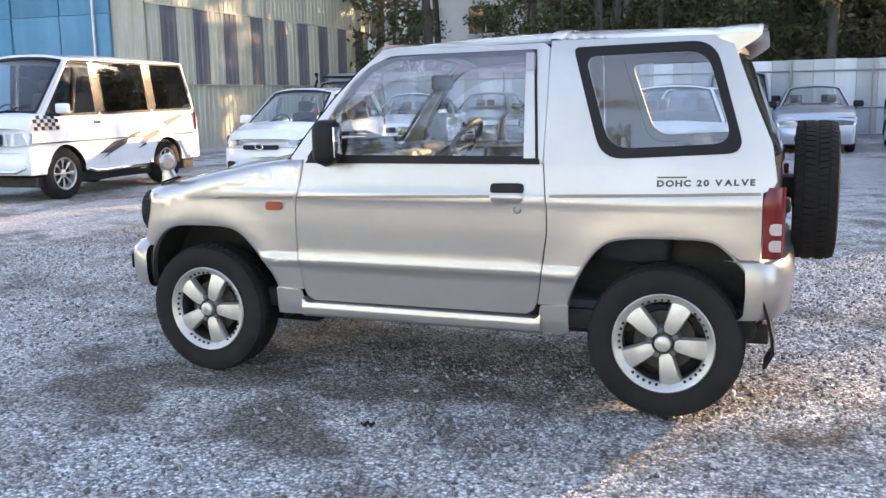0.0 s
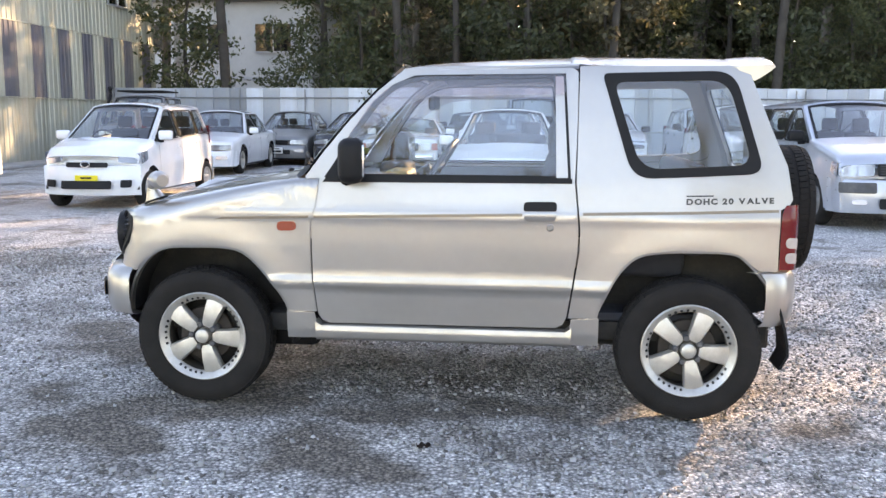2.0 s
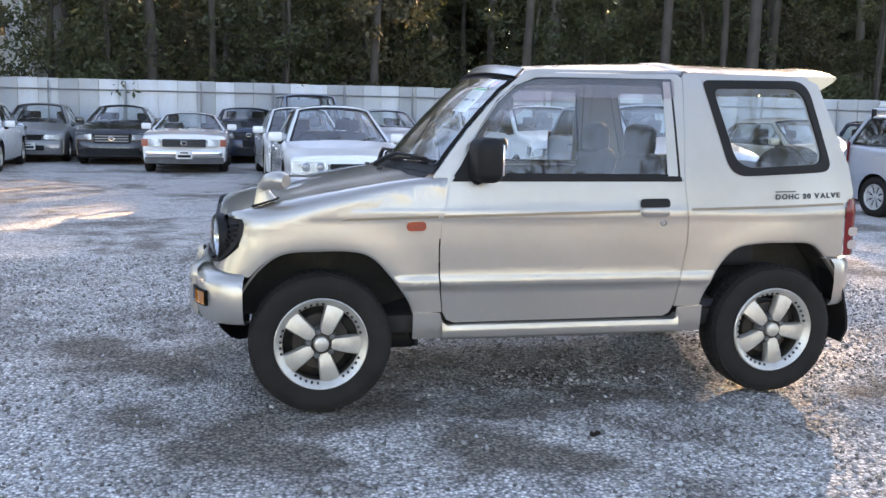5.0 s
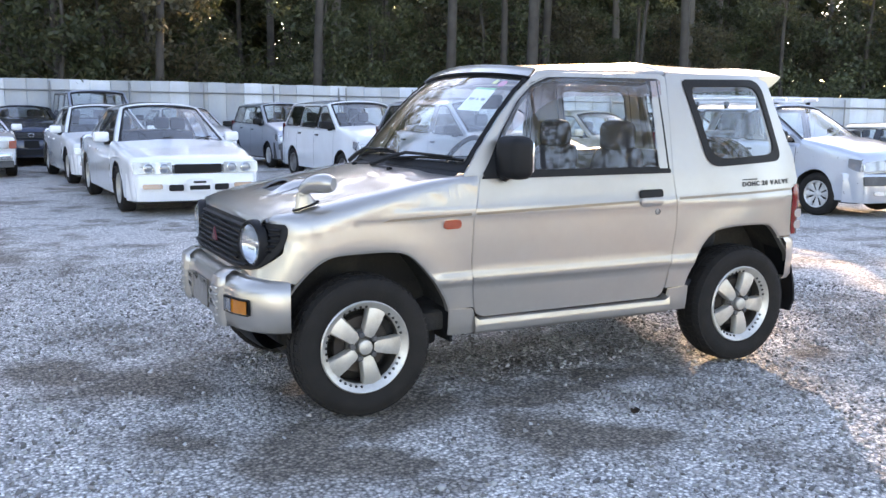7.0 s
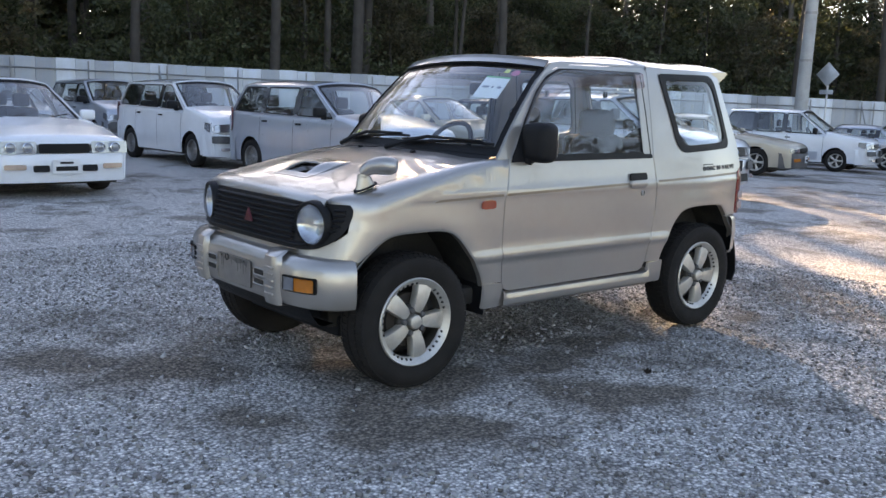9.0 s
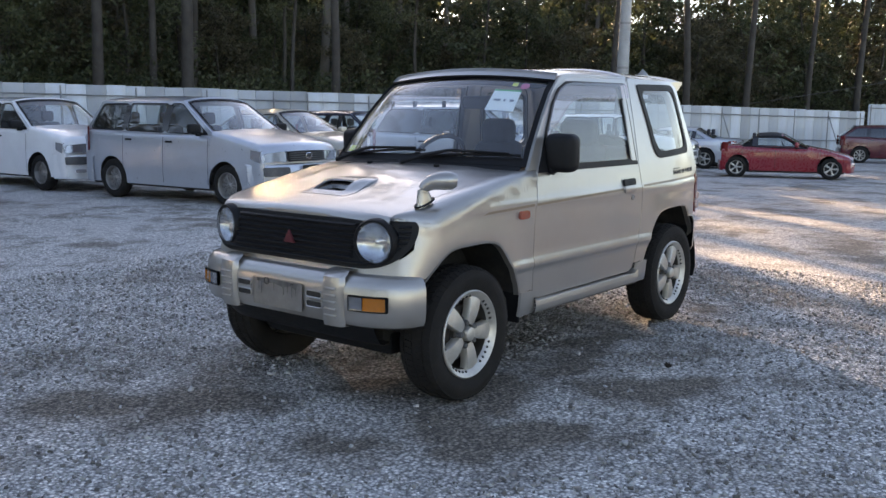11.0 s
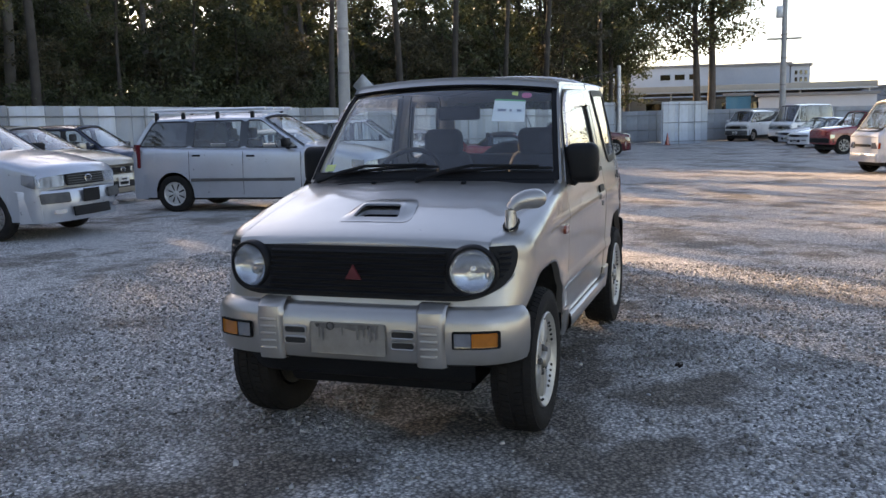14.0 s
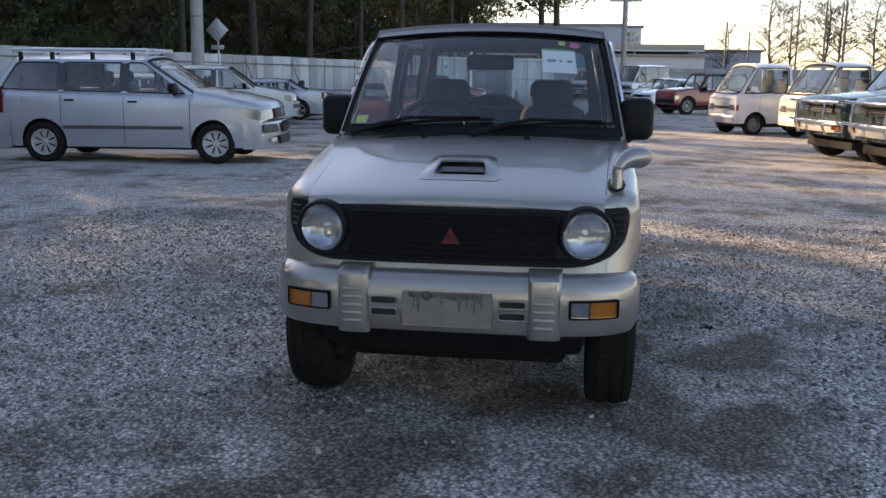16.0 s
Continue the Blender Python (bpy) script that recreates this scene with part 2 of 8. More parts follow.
def box(bm, x0, x1, y0, y1, z0, z1, bevel=0.0, seg=2):
    r = bmesh.ops.create_cube(bm, size=1.0)
    vs = r["verts"]
    for v in vs:
        v.co = Vector((x0 + (v.co.x + 0.5) * (x1 - x0), y0 + (v.co.y + 0.5) * (y1 - y0), z0 + (v.co.z + 0.5) * (z1 - z0)))
    if bevel:
        es = list({e for v in vs for e in v.link_edges})
        r2 = bmesh.ops.bevel(bm, geom=es, offset=bevel, segments=seg, affect="EDGES", profile=0.5)
        vs = list({v for f in r2["faces"] for v in f.verts} | {v for v in vs if v.is_valid})
    return vs


def boxed(x0, x1, y0, y1, z0, z1, bevel=0.0, seg=2):
    bm = bmesh.new()
    box(bm, x0, x1, y0, y1, z0, z1, bevel, seg)
    return bm


def tube(bm, pts, r, n=8, cap=True):
    """A round bar along points; r is a radius or a list of radii."""
    pts = [Vector(p) for p in pts]
    rows = []
    up = Vector((0, 0, 1))
    for i, p in enumerate(pts):
        d = (pts[min(i + 1, len(pts) - 1)] - pts[max(i - 1, 0)]).normalized()
        a = d.cross(up if abs(d.z) < 0.95 else Vector((1, 0, 0))).normalized()
        b = d.cross(a)
        rr = r[i] if isinstance(r, (list, tuple)) else r
        rows.append([p + (a * math.cos(k * 2 * math.pi / n) + b * math.sin(k * 2 * math.pi / n)) * rr for k in range(n)])
    vs = grid(bm, rows, close_v=True)
    if cap:
        bm.faces.new(vs[0][::-1])
        bm.faces.new(vs[-1])
    return vs


def revolve(bm, prof, n=32, axis="y"):
    """Spin a profile of (radius, offset) round the y axis; closed when the profile is."""
    rows = []
    for k in range(n):
        a = k * 2 * math.pi / n
        rows.append([Vector((r * math.cos(a), o, r * math.sin(a))) for r, o in prof])
    return grid(bm, rows, close_u=True)


def lerp_pts(pts, x):
    return float(np.interp(x, [p[0] for p in pts], [p[1] for p in pts]))


def smoothstep(a, b, x):
    t = min(1, max(0, (x - a) / (b - a)))
    return t * t * (3 - 2 * t)


def rounded(pts, r, n=5):
    """Round the corners of a 2D outline; r is a radius or one per corner."""
    out = []
    m = len(pts)
    for i in range(m):
        p, a, b = Vector(pts[i]), Vector(pts[i - 1]), Vector(pts[(i + 1) % m])
        rr = r[i] if isinstance(r, (list, tuple)) else r
        da, db = (a - p), (b - p)
        la, lb = da.length, db.length
        k = min(rr, la * 0.49, lb * 0.49)
        if k < 1e-4:
            out.append(tuple(p))
            continue
        s, e = p + da / la * k, p + db / lb * k
        for j in range(n + 1):
            t = j / n
            out.append(tuple(s * (1 - t) ** 2 + p * 2 * t * (1 - t) + e * t * t))
    return out


def dense(pts, step):
    """Points at most step apart along a closed outline."""
    out = []
    for i in range(len(pts)):
        a, b = Vector(pts[i]), Vector(pts[(i + 1) % len(pts)])
        k = max(1, int((b - a).length / step + 0.5))
        out += [tuple(a.lerp(b, j / k)) for j in range(k)]
    return out


def panel(outline, fn, depth=0.012, step=0.06, holes=(), skirt=True, cuts=()):
    """A curved sheet: a flat outline (with holes) cut into small cells and carried onto the surface fn(u, v), its rim turned inwards by depth."""
    bm = bmesh.new()
    lay = bm.verts.layers.float_vector.new("surface_normal")
    loops = [dense(o, step) for o in (outline, *holes)]
    edges = []
    for o in loops:
        vs = [bm.verts.new((u, v, 0)) for u, v in o]
        edges += [bm.edges.new((vs[i], vs[(i + 1) % len(vs)])) for i in range(len(vs))]
    bmesh.ops.triangle_fill(bm, use_beauty=True, use_dissolve=False, edges=edges)
    us, vv = [p[0] for p in loops[0]], [p[1] for p in loops[0]]
    for lo, hi, ax in ((min(us), max(us), 0), (min(vv), max(vv), 1)):
        k = int((hi - lo) / step)
        for i in range(1, k + 1):
            c = lo + (hi - lo) * i / (k + 1)
            co, no = ((c, 0, 0), (1, 0, 0)) if ax == 0 else ((0, c, 0), (0, 1, 0))
            bmesh.ops.bisect_plane(bm, geom=bm.verts[:] + bm.edges[:] + bm.faces[:], dist=1e-5, plane_co=co, plane_no=no)
    for c in cuts:
        bmesh.ops.bisect_plane(bm, geom=bm.verts[:] + bm.edges[:] + bm.faces[:], dist=1e-5, plane_co=(0, c, 0), plane_no=(0, 1, 0))
    e = 0.004
    nor = {}
    rim = [ed for ed in bm.edges if len(ed.link_faces) == 1]
    for v in bm.verts:
        u, w = v.co.x, v.co.y
        p = Vector(fn(u, w))
        n = (Vector(fn(u + e, w)) - Vector(fn(u - e, w))).cross(Vector(fn(u, w + e)) - Vector(fn(u, w - e))).normalized()
        nor[v] = (p, n)
    for v, (p, n) in nor.items():
        v.co = p
        v[lay] = n
    bm.normal_update()
    flip = sum(f.normal.dot(nor[f.verts[0]][1]) for f in bm.faces) < 0
    if skirt:
        low = {}
        for ed in rim:
            for v in ed.verts:
                if v not in low:
                    low[v] = bm.verts.new(nor[v][0] - nor[v][1] * depth)
                    low[v][lay] = nor[v][1]
        for ed in rim:
            a, b = ed.verts
            bm.faces.new((a, b, low[b], low[a]))
    return bm


def sided(fn, s):
    """The same surface on the other flank (s = -1 or 1 times y)."""
    return lambda u, v: (lambda p: (p[0], p[1] * s, p[2]))(fn(u, v))
# ---- wheels ----
def tyre_profile(r, w, rim):
    h = w / 2
    return [(rim, -h * 0.80), (rim + 0.012, -h * 0.95), ((r + rim) / 2, -h * 1.04), (r - 0.035, -h * 0.98), (r - 0.012, -h * 0.86), (r, -h * 0.66),
            (r + 0.003, 0), (r, h * 0.66), (r - 0.012, h * 0.86), (r - 0.035, h * 0.98), ((r + rim) / 2, h * 1.04), (rim + 0.012, h * 0.95), (rim, h * 0.80)]


def simple_wheel(name, parent, r, w, style, m):
    """A wheel whose outer face looks to -y: tyre, disc and, for hubcaps, spokes with gaps."""
    ob = new(name)
    ob.parent, ob.matrix_basis = parent, m
    rim = r * 0.63
    bm = bmesh.new()
    revolve(bm, tyre_profile(r, w, rim), 28)
    part("tyre", bm, "rubber", ob)
    bm = bmesh.new()
    h = w / 2
    revolve(bm, [(rim * 1.02, -h * 0.86), (rim * 0.99, -h * 0.95), (rim * 0.93, -h * 0.86), (rim * 0.90, -h * 0.45), (rim * 0.86, h * 0.3)], 28)
    n = {"steel": 12, "cap": 8, "alloy": 5, "multi": 8}[style]
    wid = {"steel": 0.85, "cap": 0.78, "alloy": 0.42, "multi": 0.36}[style]
    d0, d1 = (-h * 0.62, -h * 0.66) if style in ("cap", "alloy", "multi") else (-h * 0.40, -h * 0.30)
    for k in range(n):
        a = k * 2 * math.pi / n
        da = math.pi / n * wid
        ring = []
        for rr, dd, ww in ((rim * 0.20, d0, 1.0), (rim * 0.45, d0, 0.9 if style != "steel" else 1.1), (rim * 0.93, d1, 1.0 if style != "alloy" else 0.7)):
            ring.append([Vector((rr * math.cos(a + da * ww * s), dd + 0.008 * abs(s), rr * math.sin(a + da * ww * s))) for s in (-1, 0, 1)])
        grid(bm, ring)
    revolve(bm, [(0.001, d0 - 0.012), (rim * 0.12, d0 - 0.012), (rim * 0.17, d0 - 0.004), (rim * 0.26, d0 + 0.004), (rim * 0.26, d0 + 0.03)], 16)
    part("rim", bm, "hubcap" if style in ("cap",) else ("alloy" if style != "steel" else "steel"), ob)
    bm = bmesh.new()
    revolve(bm, [(0.001, h * 0.0), (rim * 0.87, h * 0.02), (rim * 0.87, h * 0.5), (0.001, h * 0.5)], 20)
    part("brake_drum", bm, "under", ob)
    return ob


# ---- parked cars ----
def build_car(name, label, category, group, s):
    """A parked car seen from some metres off, its front towards -x. s: sizes in metres."""
    top = thing(name, label, category, group)
    W, H = s["W"], s["H"]
    xf, xr = s["xf"], s["xr"]                    # axles
    xF, xR = s["xF"], s["xR"]                    # nose and tail
    r, rw = s["r"], s.get("rw", 0.17)
    sill = s.get("sill", 0.24)
    A0, A1, C1, C0 = s["A0"], s["A1"], s["C1"], s["C0"]        # x of windscreen foot and head, rear window head and foot
    hood, deck = s["hood"], s["deck"]                          # (x, z) lists
    beltf, beltr = s["belt"]
    Wr = s["Wr"]                                               # half width at the roof's edge
    bow = s.get("bow", 0.16)
    colour = s["paint"]
    Ht = H - 0.09                                              # height of the roof's edge

    def belt(x):
        return beltf + (beltr - beltf) * (x - A0) / (C0 - A0)

    def topz(x):
        if x <= A0:
            return lerp_pts(hood, x)
        if x >= C0:
            return lerp_pts(deck, x)
        return belt(x)

    def halfw(x, z):
        w = W
        w -= 0.05 * W * smoothstep(xF + 0.9, xF, x) + 0.05 * W * smoothstep(xR - 0.9, xR, x)
        k = (z - 0.55) / 0.5
        return w * (1 - (0.035 * k * k if k > 0 else 0.05 * k * k))

    def bend(p):
        x, y, z = p
        k = (abs(y) / W) ** 2.6 * bow
        e = smoothstep(xF + 1.0, xF, x) - 0.6 * smoothstep(xR - 0.8, xR, x)
        return Vector((x + k * e, y, z))

    ar = r + 0.055
    rad = s.get("nose_r", 0.10)
    # lower body
    xs = sorted(set([xF, xF + 0.02, xF + 0.06, xR, xR - 0.02, xR - 0.06, A0, C0] + [xF + 0.1 + (xR - xF - 0.2) * i / 78 for i in range(79)]
                    + [q + ar * math.cos(math.pi * j / 14) for q in (xf, xr) for j in range(15)]))
    bm = bmesh.new()
    for side in (-1, 1):
        rows = []
        for x in xs:
            T = topz(x)
            low = sill
            for q in (xf, xr):
                if abs(x - q) < ar:
                    low = max(low, r + math.sqrt(max(0, ar * ar - (x - q) ** 2)) * 0.98)
            e = 0.0
            for end in (xF, xR):
                d = abs(x - end)
                if d < rad:
                    e = max(e, 1 - math.sqrt(max(0, 1 - (1 - d / rad) ** 2)))
            T = T - e * 0.05
            zs = T - 0.075
            row = []
            for j in range(9):
                z = low + (zs - low) * j / 8
                y = halfw(x, z) * (1 - 0.04 * e)
                crease = 0.008 * math.exp(-((z - (beltf - 0.13)) / 0.02) ** 2) + 0.010 * math.exp(-((z - 0.52) / 0.03) ** 2)
                row.append((x, side * (y + crease * 0.6), z))
            y = halfw(x, zs)
            row += [(x, side * (y - 0.010), T - 0.035), (x, side * (y - 0.035), T - 0.010), (x, side * (y - 0.09), T)]
            if x < A0 - 1e-6 or x > C0 + 1e-6:
                cr = 0.030
                row += [(x, side * y * 0.62, T + cr * 0.55), (x, side * y * 0.3, T + cr * 0.9), (x, 0, T + cr)]
            else:
                row += [(x, side * (y - 0.09), T - 0.03), (x, side * (y - 0.09), T - 0.06), (x, side * (y - 0.085), T - 0.09)]
            rows.append([bend(p) for p in row])
        vs = grid(bm, rows, flip=side > 0)
        for ring in (vs[0], vs[-1]):
            low = [bm.verts.new((v.co.x, 0, v.co.z)) for v in ring[:-1]] + [ring[-1] if abs(ring[-1].co.y) < 1e-6 else bm.verts.new((ring[-1].co.x, 0, ring[-1].co.z))]
            for j in range(len(ring) - 1):
                q = [ring[j], ring[j + 1], low[j + 1], low[j]]
                q = [v for i, v in enumerate(q) if v not in q[:i]]
                if len(q) > 2:
                    bm.faces.new(q)
    bmesh.ops.remove_doubles(bm, verts=bm.verts, dist=0.0008)
    part("body", bm, colour, top, smooth=35)

    # greenhouse
    xw0, xw1 = A0 - s.get("wsbow", 0.12), A1

    def flank(x, z):
        b = belt(min(max(x, A0), C0))
        t = (z - b) / (Ht - b)
        wb = halfw(x, b) - 0.02
        plan = 1 - 0.05 * smoothstep(A1 + 0.3, A0, x) - s.get("rtaper", 0.06) * smoothstep(C1 - 0.5, C0, x)
        y = wb + (Wr - wb) * (0.75 * t + 0.25 * t * t)
        return (x, -y * plan, z)

    bA, bC = belt(A0), belt(C0)
    out = [(A0, bA), (A1, Ht), (C1, Ht), (C0, bC)]
    rr_out = [(A0 - 0.0, bA)] + rounded([(A1, Ht), (C1, Ht)], 0.0) + [(C0, bC)]
    px = 0.055
    wins = []
    cuts = s["pillars"]                        # x of the pillars' middles at the belt, front to rear

    def x_front(z):
        return A0 + (A1 - A0) * (z - bA) / (Ht - bA)

    def x_rear(z):
        return C0 + (C1 - C0) * (z - bC) / (Ht - bC)

    zt = Ht - 0.045
    edges_x = [None] + list(cuts) + [None]
    for i in range(len(edges_x) - 1):
        a, b = edges_x[i], edges_x[i + 1]
        za0 = belt(a if a is not None else A0) + 0.025
        zb0 = belt(b if b is not None else C0) + 0.025
        if a is None:
            p0, p1 = (x_front(za0) + px + 0.04, za0), (x_front(zt) + px, zt)
        else:
            p0, p1 = (a + px * 0.6, za0), (a + px * 0.6, zt)
        if b is None:
            q0, q1 = (x_rear(zb0) - s.get("dpill", 0.12), zb0), (x_rear(zt) - s.get("dpill", 0.12), zt)
        else:
            q0, q1 = (b - px * 0.6, zb0), (b - px * 0.6, zt)
        if q0[0] - p0[0] < 0.12:
            continue
        if q1[0] - p1[0] < 0.05:
            p1 = q1 = ((p1[0] + q1[0]) / 2, zt)
            o = rounded([p0, p1, q0], 0.03, 3)
        else:
            o = rounded([p0, p1, q1, q0], 0.065, 4)
        wins.append((o, i))
    for sgn in (1, -1):
        fn = sided(flank, sgn)
        part("cabin_side", panel(rr_out, fn, 0.03 * sgn, 0.14, [o for o, i in wins]), s.get("soft", colour), top)
        for o, i in wins:
            gl = "dark_glass" if (s.get("privacy") and i >= s["privacy"]) else "glass"
            pane = part("side_window", panel(o, lambda u, v, f=fn, q=sgn: (lambda p: (p[0], p[1] + 0.006 * q, p[2]))(f(u, v)), 0.004, 0.16, skirt=False), gl, top)
            pane.visible_shadow = False
            c = [sum(p[k] for p in o) / len(o) for k in (0, 1)]
            big = [(c[0] + (u - c[0]) * 1.05, c[1] + (v - c[1]) * 1.09) for u, v in o]
            part("seal", panel(big, lambda u, v, f=fn, q=sgn: (lambda p: (p[0], p[1] - 0.003 * q, p[2]))(f(u, v)), 0.004 * sgn, 0.16, [o]), "plastic", pane)
        # door handles
        for i, c in enumerate(list(cuts[:s.get("doors", 2)])):
            b = belt(c)
            y = halfw(c, b - 0.12)
            hb = boxed(c - 0.20, c - 0.06, -0.022, 0.006, b - 0.135, b - 0.105, 0.008)
            for v in hb.verts:
                v.co.y = (v.co.y - y) * sgn
            part("door_handle", hb, s.get("handle", colour), top)
        # shut lines, as thin dark gaps
        for c in s.get("gaps", []):
            bm = bmesh.new()
            zz = [sill + 0.06 + (belt(c) - 0.05 - sill - 0.06) * j / 8 for j in range(9)]
            rows = [[bend((c + dx, -sgn * (halfw(c, z) + 0.0105), z)) for z in zz] for dx in (-0.004, 0.004)]
            grid(bm, rows)
            part("shut_line", bm, "under", top)
        # black pillars between the side windows
        for c in cuts:
            hw = px * 0.6 + s.get("pillarw", 0.035)
            part("pillar_trim", panel([(c - hw, belt(c) + 0.03), (c + hw, belt(c) + 0.03), (c + hw, zt - 0.005), (c - hw, zt - 0.005)], lambda u, v, f=fn, q=sgn: (lambda p: (p[0], p[1] - 0.006 * q, p[2]))(f(u, v)), 0.004 * sgn, 0.2), "black", top)
    # roof
    roof_f, roof_r = A1, C1

    def roof(x, y):
        k = (x - roof_f) / (roof_r - roof_f)
        w = -flank(x, Ht)[1]
        q = min(1.0, abs(y) / w)
        arch = 0.09 * (1 - q ** 2.6) * (0.72 + 0.28 * math.sin(math.pi * min(1, max(0, k * 1.1))))
        front = s.get("roofbow", 0.05) * (1 - q * q) * (1 - min(1, max(0, k)) * 1.6)
        return (x - front, y, Ht + arch)

    wf, wr2 = -flank(A1, Ht)[1], -flank(C1, Ht)[1]
    ro = [(A1, -wf), (A1, wf), (C1, wr2), (C1, -wr2)]
    part("roof", panel(ro, roof, 0.02, 0.11), s.get("soft", colour), top)

    # windscreen and rear window, from pillar to pillar
    def screen(x0, z0, x1, z1, bw0, bw1):
        def f(q, t):
            a, b = flank(x0, z0), flank(x1, z1)
            w = (-a[1]) * (1 - t) + (-b[1]) * t
            x = x0 + (x1 - x0) * t
            z = z0 + (z1 - z0) * t
            return (x - (bw0 * (1 - t) + bw1 * t) * (1 - q * q), q * w, z + (0.065 * t) * (1 - abs(q) ** 2.6))
        return f

    fs = screen(A0, bA, A1, Ht, s.get("wsbow", 0.12), s.get("roofbow", 0.05))
    k = 0.93
    hole = rounded([(-k, 0.05), (k, 0.05), (k - 0.02, 0.93), (-k + 0.02, 0.93)], 0.03, 3)
    part("windscreen_frame", panel([(-1, 0), (1, 0), (1, 1), (-1, 1)], fs, 0.01, 0.12, [hole]), colour, top)
    pane = part("windscreen", panel(hole, lambda u, v: tuple(Vector(fs(u, v)) + Vector((-0.003, 0, 0.003))), 0.004, 0.12, skirt=False), "clear", top)
    pane.visible_shadow = False
    part("seal", panel([(u * 1.02, 0.5 + (v - 0.5) * 1.06) for u, v in hole], lambda u, v: tuple(Vector(fs(u, v)) + Vector((-0.006, 0, 0.006))), 0.004, 0.12,
                       [[(u * 0.97, 0.5 + (v - 0.5) * 0.94) for u, v in hole]]), "plastic", pane)
    rs = screen(C0, bC, C1, Ht, -s.get("rwbow", 0.06), -0.02)
    part("rear_frame", panel([(-1, 0), (1, 0), (1, 1), (-1, 1)], rs, -0.01, 0.12, [hole]), s.get("soft", colour), top)
    pane = part("rear_window", panel(hole, lambda u, v: tuple(Vector(rs(u, v)) + Vector((0.003, 0, 0.003))), 0.004, 0.12, skirt=False), "glass", top)
    pane.visible_shadow = False
    # wipers and cowl
    bm = bmesh.new()
    rows = []
    for j in range(13):
        q = -0.94 + 1.88 * j / 12
        a, b = fs(q, 0.03), fs(q, -0.0)
        rows.append([(a[0] - 0.004, a[1], a[2] + 0.006), (b[0] - 0.09, b[1] * 0.98, b[2] - 0.018)])
    grid(bm, rows)
    part("cowl", bm, "plastic", top)
    for q0, q1 in ((-0.05, -0.75), (0.55, -0.02)):
        bm = bmesh.new()
        pts = [tuple(Vector(fs(q0 + (q1 - q0) * j / 6, 0.01 + 0.16 * j / 6)) + Vector((-0.016, 0, 0.016))) for j in range(7)]
        tube(bm, pts, 0.008, 5)
        part("wiper", bm, "plastic", top)

    # floor, seats, dashboard
    part("floor_pan", boxed(xF + 0.25, xR - 0.2, -W * 0.86, W * 0.86, 0.20 if sill > 0.22 else 0.15, 0.34, 0.02), "under", top)
    for q in (xf, xr):
        bm = bmesh.new()
        rows = [[(q + (ar + 0.01) * math.cos(a), y, r + (ar + 0.01) * math.sin(a)) for y in (-W * 0.94, -W * 0.55, W * 0.55, W * 0.94)] for a in [math.pi * j / 10 for j in range(11)]]
        grid(bm, rows)
        part("arch_liner", bm, "under", top)
    zseat = s.get("zseat", 0.55)
    for i, (x, row) in enumerate(s.get("seats", [])):
        for y in (-W * 0.48, W * 0.48) if row == 1 else (0,):
            w = 0.24 if row == 1 else W * 0.72
            seat = part("seat", boxed(x - 0.25, x + 0.25, y - w, y + w, zseat - 0.2, zseat + 0.02, 0.05), "fabric", top)
            bm = boxed(x + 0.20, x + 0.32, y - w * 0.95, y + w * 0.95, zseat - 0.05, zseat + 0.55, 0.05)
            for v in bm.verts:
                v.co.x += (v.co.z - zseat) * 0.25
            part("backrest", bm, "fabric", seat)
            for yy in ((y,) if row == 1 else (-W * 0.4, W * 0.4)):
                part("headrest", boxed(x + 0.36, x + 0.45, yy - 0.12, yy + 0.12, zseat + 0.56, zseat + 0.75, 0.04), "fabric", seat)
    part("dashboard", boxed(A0 + 0.02, A0 + 0.45, -W * 0.84, W * 0.84, bA - 0.30, bA - 0.02, 0.06), "dash", top)
    bm = bmesh.new()
    cx, cz = A0 + 0.55, bA + 0.0
    pts = [(cx + 0.08 * math.sin(a), W * 0.45 + 0.18 * math.cos(a), cz + 0.165 * math.sin(a)) for a in [k * 2 * math.pi / 18 for k in range(19)]]
    tube(bm, pts, 0.014, 6, False)
    part("steering_wheel", bm, "plastic", top)

    # wheels
    tr = s.get("track", W - 0.02)
    for i, q in enumerate((xf, xr)):
        for sgn in (1, -1):
            simple_wheel("wheel", top, r, rw, s.get("wheel", "cap"), Matrix.Translation((q, -sgn * (tr - rw / 2), r)) @ (Matrix.Identity(4) if sgn > 0 else Matrix.Rotation(math.pi, 4, "Z")))

    # front: bumper, grille, lamps
    def face_x(y, z):
        return bend((xF, y, z)).x

    def front_patch(y0, y1, z0, z1, out, depth, nm, mt, r_=0.02, parent=top, lab="", slope=None):
        sl = s.get("slope", 0.10) if slope is None else slope
        out = out - 0.038 if out >= 0.07 else out
        o = rounded([(y0, z0), (y1, z0), (y1, z1), (y0, z1)], r_, 3)
        if nm == "headlight" and s.get("lampcut"):
            c, i = s["lampcut"], 1 if y1 > 0 else 0
            o = rounded([(y0, z0 + (c if i else 0)), (y1, z0 + (0 if i else c)), (y1, z1 - (0 if i else c)), (y0, z1 - (c if i else 0))], 0.025, 3)
        zref = s.get("zref", 0.5)
        f = lambda u, v: (face_x(u, v) - out + sl * (v - zref), u, v)
        return part(nm, panel(o, f, -depth, 0.09), mt, parent, lab)

    bz0, bz1 = s["bumper"]
